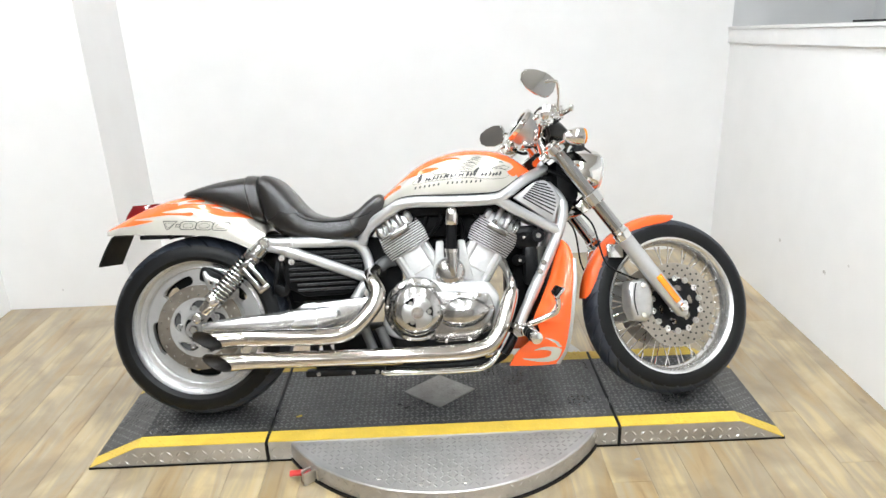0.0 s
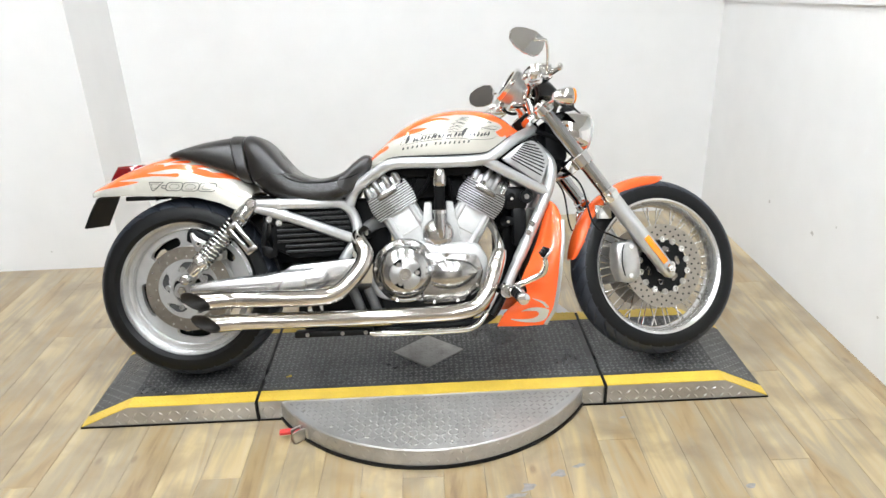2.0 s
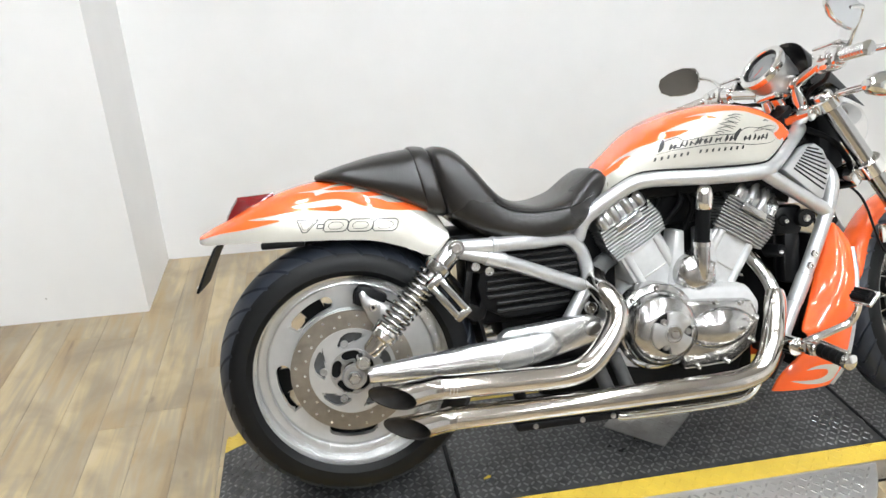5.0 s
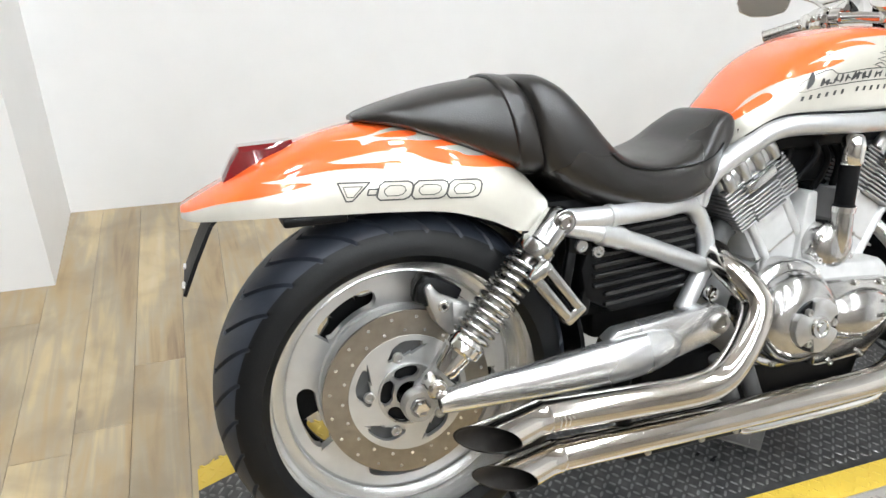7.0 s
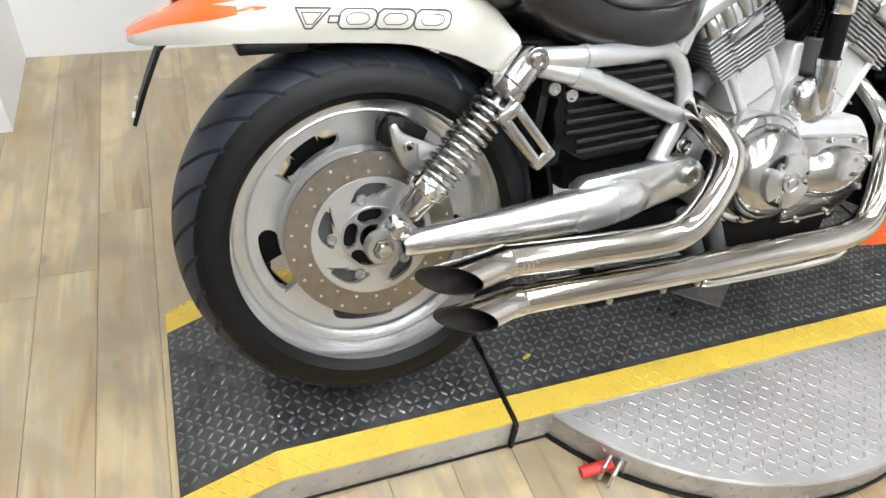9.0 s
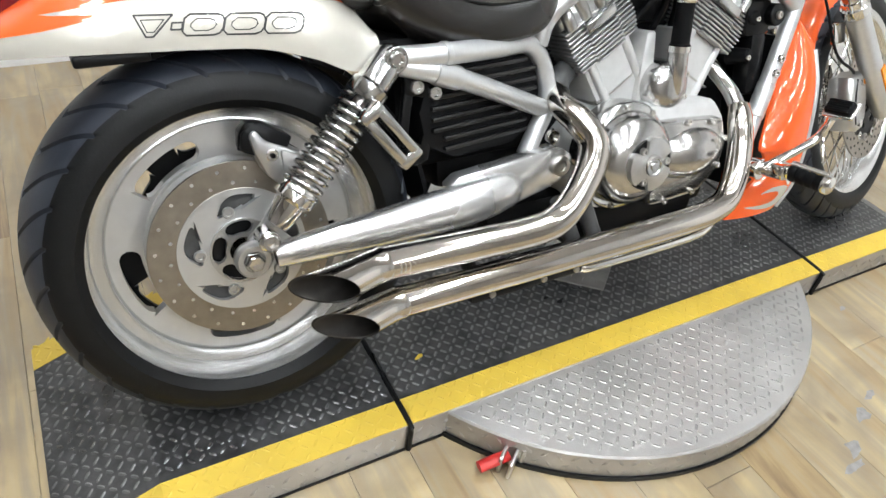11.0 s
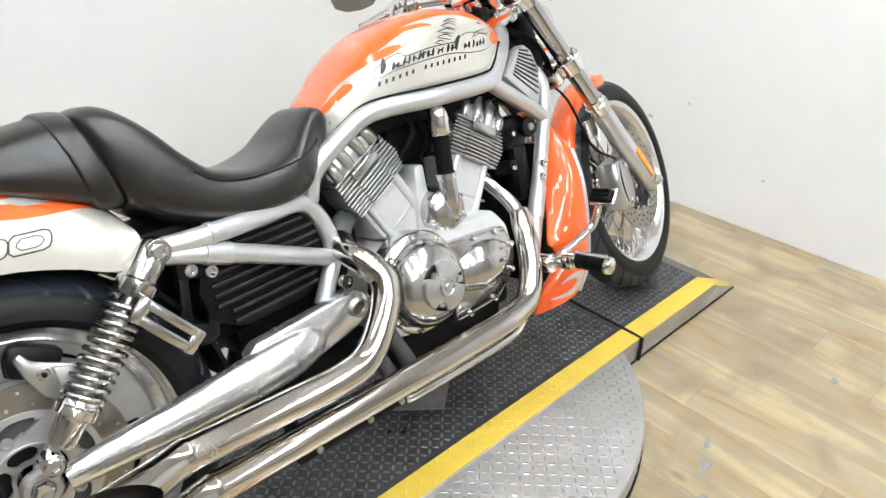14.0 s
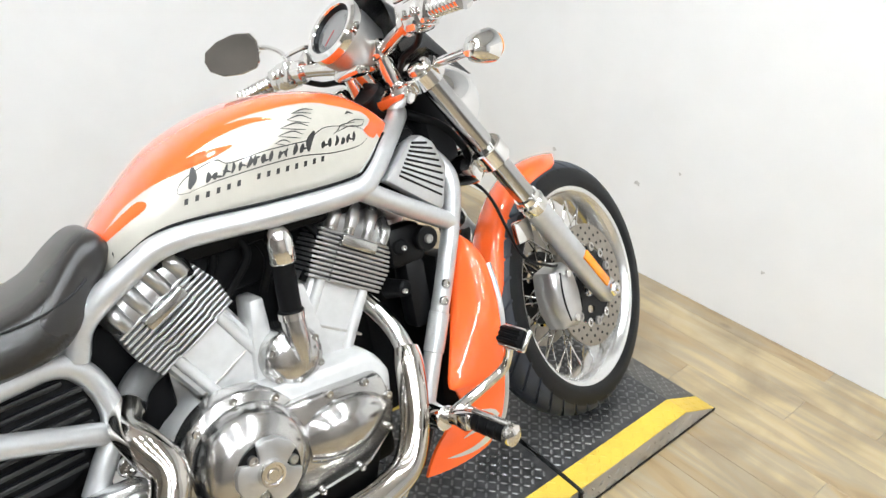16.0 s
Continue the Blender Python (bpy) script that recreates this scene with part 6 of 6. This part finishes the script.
    # turn signal
    sc = Vector((1.298, sy * 0.236, 0.897))
    sd = Vector((1, 0, 0.04))
    bm = bmesh.new()
    lathe(bm, [(0, -0.05), (0.012, -0.048), (0.024, -0.03), (0.030, 0.0), (0.031, 0.012), (0.028, 0.016)], sc, sd, 28)
    cyl(bm, sc + Vector((-0.02, -sy * 0.02, 0.0)), fk(0.05, 0.0, sy * 0.13), 0.009)
    ts = part("turn_signal", steered(bm), CHROME, bike, "chrome bullet turn signal")
    bm = bmesh.new()
    lathe(bm, [(0.028, 0.014), (0.026, 0.024), (0.015, 0.03), (0, 0.032)], sc, sd, 28)
    part("lens", steered(bm), AMBER, ts, "amber lens")
    bm = bmesh.new()
    tube(bm, [(1.205, sy * 0.19, 0.965), (1.235, sy * 0.14, 0.935), (1.25, sy * 0.08, 0.92), (1.26, sy * 0.04, 0.86)], 0.006)
    part("cable", steered(bm), BLACK, bar)
# gauge pod
gc, gd = Vector((1.190, 0, 0.998)), Vector((-0.72, 0, 0.52)).normalized()
bm = bmesh.new()
lathe(bm, [(0, -0.085), (0.036, -0.083), (0.054, -0.062), (0.061, -0.02), (0.063, 0.004)], gc, gd, 40)
ga = part("gauge_pod", steered(bm), SATIN, bike, "brushed silver gauge pod")
bm = bmesh.new()
lathe(bm, [(0.0455, 0.012), (0, 0.012)], gc, gd, 40)
db = lathe(bmesh.new(), [(0.0625, 0.003), (0.0665, 0.005), (0.0672, 0.012), (0.066, 0.020), (0.060, 0.024), (0.052, 0.023), (0.050, 0.018)], gc, gd, 48)
part("bezel", steered(db), CHROME, ga, "chrome gauge bezel")
db = lathe(bmesh.new(), [(0.051, 0.020), (0.0465, 0.016), (0.0445, 0.011)], gc, gd, 48)
part("bezel_ring", steered(db), BLACK, ga, "black inner ring")
dl = part("dial", steered(bm), DIAL, ga, "grey gauge dial")
bm = bmesh.new()
a = gc + gd * 0.0135
sx = Vector((0, 1, 0))
sy_ = gd.cross(sx)
for k in range(24):
    w = radians(-130 + 260 * k / 23)
    r0, r1 = 0.033, 0.039
    box(bm, a + (sx * math.sin(w) + sy_ * math.cos(w)) * 0.036, (0.0012, 0.006, 0.0006), 0, Matrix((sx * math.cos(w) - sy_ * math.sin(w), sx * math.sin(w) + sy_ * math.cos(w), gd)).transposed())
part("tick_marks", steered(bm), INK, dl)
bm = bmesh.new()
box(bm, a + (sx * 0.35 + sy_ * 0.6) * 0.022, (0.0016, 0.034, 0.0008), 0, Matrix((sx * 0.86 - sy_ * 0.5, sx * 0.5 + sy_ * 0.86, gd)).transposed())
part("needle", steered(bm), REDGRIP, dl)
bm = bmesh.new()
tube(bm, [(1.19, 0, 0.95), (1.215, 0, 0.925), (1.235, 0, 0.90)], 0.018)
box(bm, (1.205, 0, 0.925), (0.06, 0.07, 0.02), 0.008)
part("gauge_bracket", steered(bm), CHROME, ga)
# small smoked screen ahead of the gauges
bm = bmesh.new()
rings = []
for k in range(17):
    a = math.pi * k / 16
    y = -0.112 * math.cos(a)
    h = 0.135 * math.sin(a) ** 0.6
    x0 = 1.372 - 1.6 * y * y
    z0 = 0.930 - 0.060 * (abs(y) / 0.112) ** 2
    x1 = x0 + 0.05 * (abs(y) / 0.112) ** 2
    rings.append([(x1, y, z0), (x0 - 0.05, y * 0.95, 0.935 + h * 0.5), (x0 - 0.11, y * 0.85, 0.935 + h), (x0 - 0.114, y * 0.85, 0.935 + h), (x0 - 0.056, y * 0.95, 0.935 + h * 0.5), (x1 - 0.006, y, z0)])
loft(bm, rings)
part("flyscreen", steered(bm), SMOKE, bike, "small smoked black flyscreen")

# ---- painted flames and marks ----
from mathutils.bvhtree import BVHTree
from mathutils.geometry import delaunay_2d_cdt

FENDER_TREE, TANK_TREE, COWL_TREE = (BVHTree.FromBMesh(b) for b in (fender_tree_src, tank_tree_src, cowl_tree_src))


def decal(name, tree, poly, parent, material, off=0.0012, sy=-1, step=0.006, label=""):
    """A thin painted shape, given in side view, laid on a curved surface."""
    n = len(poly)
    pts = []
    for i, p in enumerate(poly):
        q = poly[(i + 1) % n]
        k = max(1, int(math.hypot(q[0] - p[0], q[1] - p[1]) / step))
        pts += [Vector((p[0] + (q[0] - p[0]) * j / k, p[1] + (q[1] - p[1]) * j / k)) for j in range(k)]
    edge = len(pts)
    if edge > 12:
        xs, zs = [p.x for p in pts], [p.y for p in pts]
        pts += [Vector((min(xs) + step * (i + 0.5 * (j % 2)), min(zs) + step * 0.8 * j)) for i in range(int((max(xs) - min(xs)) / step) + 1) for j in range(int((max(zs) - min(zs)) / step / 0.8) + 1)]
    vo, _, fo, *_ = delaunay_2d_cdt(pts, [], [list(range(edge))], 1, 1e-5)
    bm = bmesh.new()
    vs = [bm.verts.new((p.x, 0, p.y)) for p in vo]
    for f in fo:
        bm.faces.new([vs[k] for k in f])
    bmesh.ops.delete(bm, geom=[v for v in bm.verts if not v.link_faces], context="VERTS")
    for v in bm.verts:
        hit = tree.ray_cast(Vector((v.co.x, sy, v.co.z)), Vector((0, -sy, 0)))
        if hit[0] is None:
            hit = tree.find_nearest(Vector((v.co.x, sy * 0.1, v.co.z)))
        n = hit[1] if hit[1].y * sy > 0 else -hit[1]
        v.co = hit[0] + n * off
    return part(name, bm, material, parent, label)


def smooth_poly(pts, n=4):
    line = smooth_path([(x, z) for x, z in pts] + [pts[0]], n)
    return [tuple(q) for q in line[:-1]]


FLAMES = (
    (FENDER_TREE, fender, ORANGE, 0.0008, [(-0.317, 0.6750), (-0.260, 0.6900), (-0.199, 0.6970), (-0.154, 0.7040), (-0.120, 0.7110), (-0.144, 0.7140), (-0.196, 0.7170), (-0.201, 0.7320), (-0.301, 0.6910)]),
    (FENDER_TREE, fender, ORANGE, 0.0008, [(-0.204, 0.7160), (-0.151, 0.7220), (-0.096, 0.7280), (-0.050, 0.7290), (-0.016, 0.7260), (0.010, 0.7230), (0.022, 0.7290), (0.014, 0.7360), (-0.014, 0.7350), (-0.057, 0.7360), (-0.094, 0.7400), (-0.104, 0.7530), (-0.198, 0.7270)]),
    (FENDER_TREE, fender, SILVER, 0.0012, [(0.079, 0.7500), (0.115, 0.7500), (0.158, 0.7440), (0.186, 0.7290), (0.135, 0.7330), (0.117, 0.7410)]),
    (FENDER_TREE, fender, SILVER, 0.0012, [(-0.083, 0.7690), (-0.027, 0.7740), (0.007, 0.7820), (0.041, 0.7840), (0.078, 0.7740), (0.113, 0.7620), (0.068, 0.7610), (0.024, 0.7660), (-0.012, 0.7660), (-0.035, 0.7610), (-0.041, 0.7690)]),
    (FENDER_TREE, fender, ORANGE, 0.0016, [(-0.016, 0.7730), (0.019, 0.7780), (0.047, 0.7770), (0.056, 0.7720), (0.041, 0.7690), (0.002, 0.7700)]),
    (TANK_TREE, tank, ORANGE, 0.0008, [(0.674, 0.746), (0.685, 0.762), (0.706, 0.779), (0.725, 0.792), (0.738, 0.799), (0.746, 0.796), (0.741, 0.787), (0.716, 0.773), (0.690, 0.756), (0.673, 0.742)]),
    (TANK_TREE, tank, ORANGE, 0.0008, [(0.752, 0.812), (0.762, 0.8175), (0.787, 0.825), (0.805, 0.830), (0.823, 0.834), (0.842, 0.838), (0.863, 0.844), (0.884, 0.8525), (0.859, 0.853), (0.837, 0.852), (0.818, 0.847), (0.80, 0.845), (0.77, 0.828)]),
    (TANK_TREE, tank, ORANGE, 0.0008, [(0.812, 0.845), (0.837, 0.856), (0.867, 0.867), (0.900, 0.875), (0.931, 0.8785), (0.960, 0.877), (0.940, 0.8845), (0.911, 0.8855), (0.882, 0.882), (0.866, 0.879), (0.85, 0.876), (0.825, 0.86)]),
    (TANK_TREE, tank, ORANGE, 0.0008, [(1.118, 0.866), (1.131, 0.856), (1.137, 0.844), (1.127, 0.836), (1.114, 0.8285), (1.131, 0.813), (1.146, 0.817), (1.17, 0.83), (1.16, 0.85)]),
)
for sy in (-1, 1):
    for tree_f, owner, paint, lift, line in FLAMES:
        decal("flame", tree_f, smooth_poly(line, 3), owner, paint, lift, sy, label="orange painted flame" if paint is ORANGE else "silver painted flame")


def stroke(pts, w, thin=0.12):
    """A ribbon of short pieces along a smooth line, thinner at both ends."""
    line = [Vector(q) for q in smooth_path(pts, 5)]
    out, last = [], len(line) - 1
    for i in range(last):
        p, q = line[i], line[i + 1]
        d = (q - p).normalized()
        n = Vector((-d.y, d.x)) * w * 0.5
        k0, k1 = (math.sin(math.pi * (thin + (1 - 2 * thin) * m / last)) for m in (i, i + 1))
        e = d * w * 0.12
        out.append([tuple(p + n * k0 - e), tuple(q + n * k1 + e), tuple(q - n * k1 + e), tuple(p - n * k0 - e)])
    return out


def marks(name, tree, polys, parent, material, sy, off, label, step=0.006):
    """Several small painted strokes that make one mark."""
    whole = bmesh.new()
    for p in polys:
        ob = decal("tmp", tree, p, None, material, off, sy, step)
        whole.from_mesh(ob.data)
        me = ob.data
        bpy.data.objects.remove(ob)
        bpy.data.meshes.remove(me)
    return part(name, whole, material, parent, label)


for sy in (-1, 1):
    # outlined emblem on the fender: slanted plain shapes, each with a double outline
    polys = []

    def outline(ring, w):
        for i in range(len(ring)):
            p, q = Vector(ring[i]), Vector(ring[(i + 1) % len(ring)])
            d = (q - p).normalized()
            n = Vector((-d.y, d.x)) * w * 0.5
            polys.append([tuple(p + n - d * 0.0004), tuple(q + n + d * 0.0004), tuple(q - n + d * 0.0004), tuple(p - n - d * 0.0004)])

    def em(u, v):
        """A point of the emblem: u along, v up it."""
        return (-0.088 + 0.236 * u + 0.010 * (v - 0.5), 0.6815 - 0.010 * u - 0.004 * u * u + 0.0275 * v)

    for (u0, u1), inset in (((0.0, 0.21), 0.30), ((0.215, 0.275), 0.0), ((0.28, 0.51), 0.0), ((0.515, 0.755), 0.0), ((0.76, 1.0), 0.0)):
        low, high = (0.30, 0.62) if u1 - u0 < 0.1 else (0.0, 1.0)
        for g, w in ((0.0, 0.0024), (0.042, 0.0014)):
            if u1 - u0 < 0.1 and g:
                continue
            v0, v1 = low + g * 5.2, high - g * 5.2
            a, b = u0 + g, u1 - g
            c = 0.0 if u1 - u0 < 0.1 else 0.045
            if inset:
                outline([em(a, v1), em(b, v1), em(b - 0.085 + g, v0), em(a + 0.085 - g, v0)], w)
            else:
                outline([em(a + c * 0.6, v1), em(b - c, v1), em(b - c * 0.3, v1 - 0.10), em(b, v1 - 0.30), em(b, v0 + 0.30), em(b - c * 0.3, v0 + 0.10), em(b - c, v0), em(a + c * 0.6, v0), em(a, v0 + 0.2), em(a, v1 - 0.2)] if c else [em(a, v1), em(b, v1), em(b, v0), em(a, v0)], w)
    marks("emblem", FENDER_TREE, polys, fender, INK, sy, 0.0016, "black outlined emblem shapes", 0.006)
    # brush-stroke emblem on the tank, in a thin wavy outline
    polys = []
    random.seed(21)
    x = 0.806
    while x < 1.094:
        t = (x - 0.806) / 0.30
        base = np.interp(x, [0.80, 0.854, 0.90, 0.99, 1.06, 1.11], [0.8035, 0.8105, 0.8165, 0.8195, 0.817, 0.8175])
        tall = t < 0.03 or 0.62 < t < 0.70
        h, w = (0.027, 0.024) if tall else (random.uniform(0.009, 0.016), random.uniform(0.010, 0.014))
        lean = random.uniform(0.6, 1.0) * h * 0.7
        bow = random.uniform(-0.25, 0.25) * w
        polys.extend(stroke([(x, base), (x + lean * 0.5 + bow, base + h * 0.5), (x + lean, base + h)], 0.0105 if tall else random.uniform(0.0045, 0.0075)))
        if not tall and random.random() < 0.6:
            polys.extend(stroke([(x + 0.002, base + h * random.uniform(0.2, 0.8)), (x + w * 1.0, base + h * random.uniform(0.2, 0.9))], 0.0034))
        x += w * 1.05
    polys.extend(stroke([(0.805, 0.799), (0.840, 0.8055), (0.864, 0.808), (0.920, 0.8125), (0.985, 0.8135), (1.042, 0.8065), (1.095, 0.807), (1.118, 0.816)], 0.0018))
    polys.extend(stroke([(0.806, 0.798), (0.788, 0.7995), (0.797, 0.814), (0.823, 0.828), (0.853, 0.836), (0.870, 0.828), (0.926, 0.834), (0.974, 0.835), (1.003, 0.836), (1.041, 0.849), (1.104, 0.836), (1.121, 0.819)], 0.0018))
    for k, (xa, za, xb, zb) in enumerate(((0.990, 0.880, 1.030, 0.879), (0.978, 0.872, 1.020, 0.866), (0.962, 0.862, 1.010, 0.857), (0.955, 0.851, 0.997, 0.846), (0.946, 0.841, 0.972, 0.838))):
        polys.extend(stroke([(xb, zb), (xa + 0.6 * (xb - xa), za + 0.003), (xa, za)], 0.0020))
        polys.extend(stroke([(xa, za), (xa + 0.5 * (xb - xa), zb - 0.001), (xb - 0.006, zb - 0.005)], 0.0016))
    polys.extend(stroke([(1.086, 0.862), (1.093, 0.864), (1.102, 0.860)], 0.0035))
    for line in ([(1.050, 0.835), (1.062, 0.841), (1.072, 0.847), (1.10, 0.846)], [(1.060, 0.838), (1.085, 0.842), (1.11, 0.838), (1.122, 0.845)], [(1.075, 0.846), (1.10, 0.850), (1.122, 0.846)]):
        polys.extend(stroke(line, 0.0017))
    marks("emblem", TANK_TREE, polys, tank, INK, sy, 0.0016, "black brush-stroke emblem")
    polys = []
    for k in range(15):
        if k == 6:
            continue
        x = 0.792 + 0.0160 * k
        z = np.interp(x, [0.79, 0.846, 0.904, 1.02], [0.7815, 0.7885, 0.7945, 0.797])
        polys.append([(x, z), (x + 0.0055, z), (x + 0.0085, z + 0.0085), (x + 0.003, z + 0.0085)])
    for p in polys:
        decal("letter_bar", TANK_TREE, p, tank, INK, 0.0016, sy)
    if sy < 0:
        for line in ([(1.274, 0.214), (1.250, 0.224), (1.212, 0.225), (1.178, 0.213), (1.202, 0.215), (1.231, 0.212), (1.237, 0.200), (1.221, 0.189), (1.187, 0.185), (1.139, 0.186), (1.177, 0.176), (1.225, 0.172), (1.256, 0.178), (1.268, 0.194)],
                     [(1.274, 0.223), (1.260, 0.241), (1.242, 0.251), (1.216, 0.256), (1.239, 0.245), (1.254, 0.234), (1.263, 0.222)]):
            decal("flame", COWL_TREE, smooth_poly(line, 3), bike, SILVER, sy=-1, label="silver painted flame")

# ---- floor planks ----
pw, pl = 0.127, 1.22
meshes = {}


def plank_mesh(w, n):
    key = (round(w, 3), round(n, 3))
    if key not in meshes:
        bm = bmesh.new()
        g, b = 0.0003, 0.0009
        lo = [bm.verts.new((x, y, -0.012)) for x, y in ((g, g), (w - g, g), (w - g, n - g), (g, n - g))]
        mi = [bm.verts.new((x, y, -b)) for x, y in ((g, g), (w - g, g), (w - g, n - g), (g, n - g))]
        hi = [bm.verts.new((x, y, 0)) for x, y in ((g + b, g + b), (w - g - b, g + b), (w - g - b, n - g - b), (g + b, n - g - b))]
        bm.faces.new(hi)
        for p, q in ((lo, mi), (mi, hi)):
            for i in range(4):
                bm.faces.new((p[i], p[(i + 1) % 4], q[(i + 1) % 4], q[i]))
        me = bpy.data.meshes.new("plank")
        bm.to_mesh(me)
        bm.free()
        me.materials.append(WOOD)
        meshes[key] = me
    return meshes[key]


random.seed(3)
x = LEFT
while x < ROOM_R - 0.01:
    w = min(pw, ROOM_R - x)
    y = FRONT - random.uniform(0, pl)
    while y < BACK:
        y0, y1 = max(y, FRONT), min(y + pl, BACK)
        if y1 - y0 > 0.02:
            ob = new("plank", plank_mesh(w, y1 - y0))
            ob.location = (x, y0, 0)
            ob.parent = floor
        y += pl
    x += pw
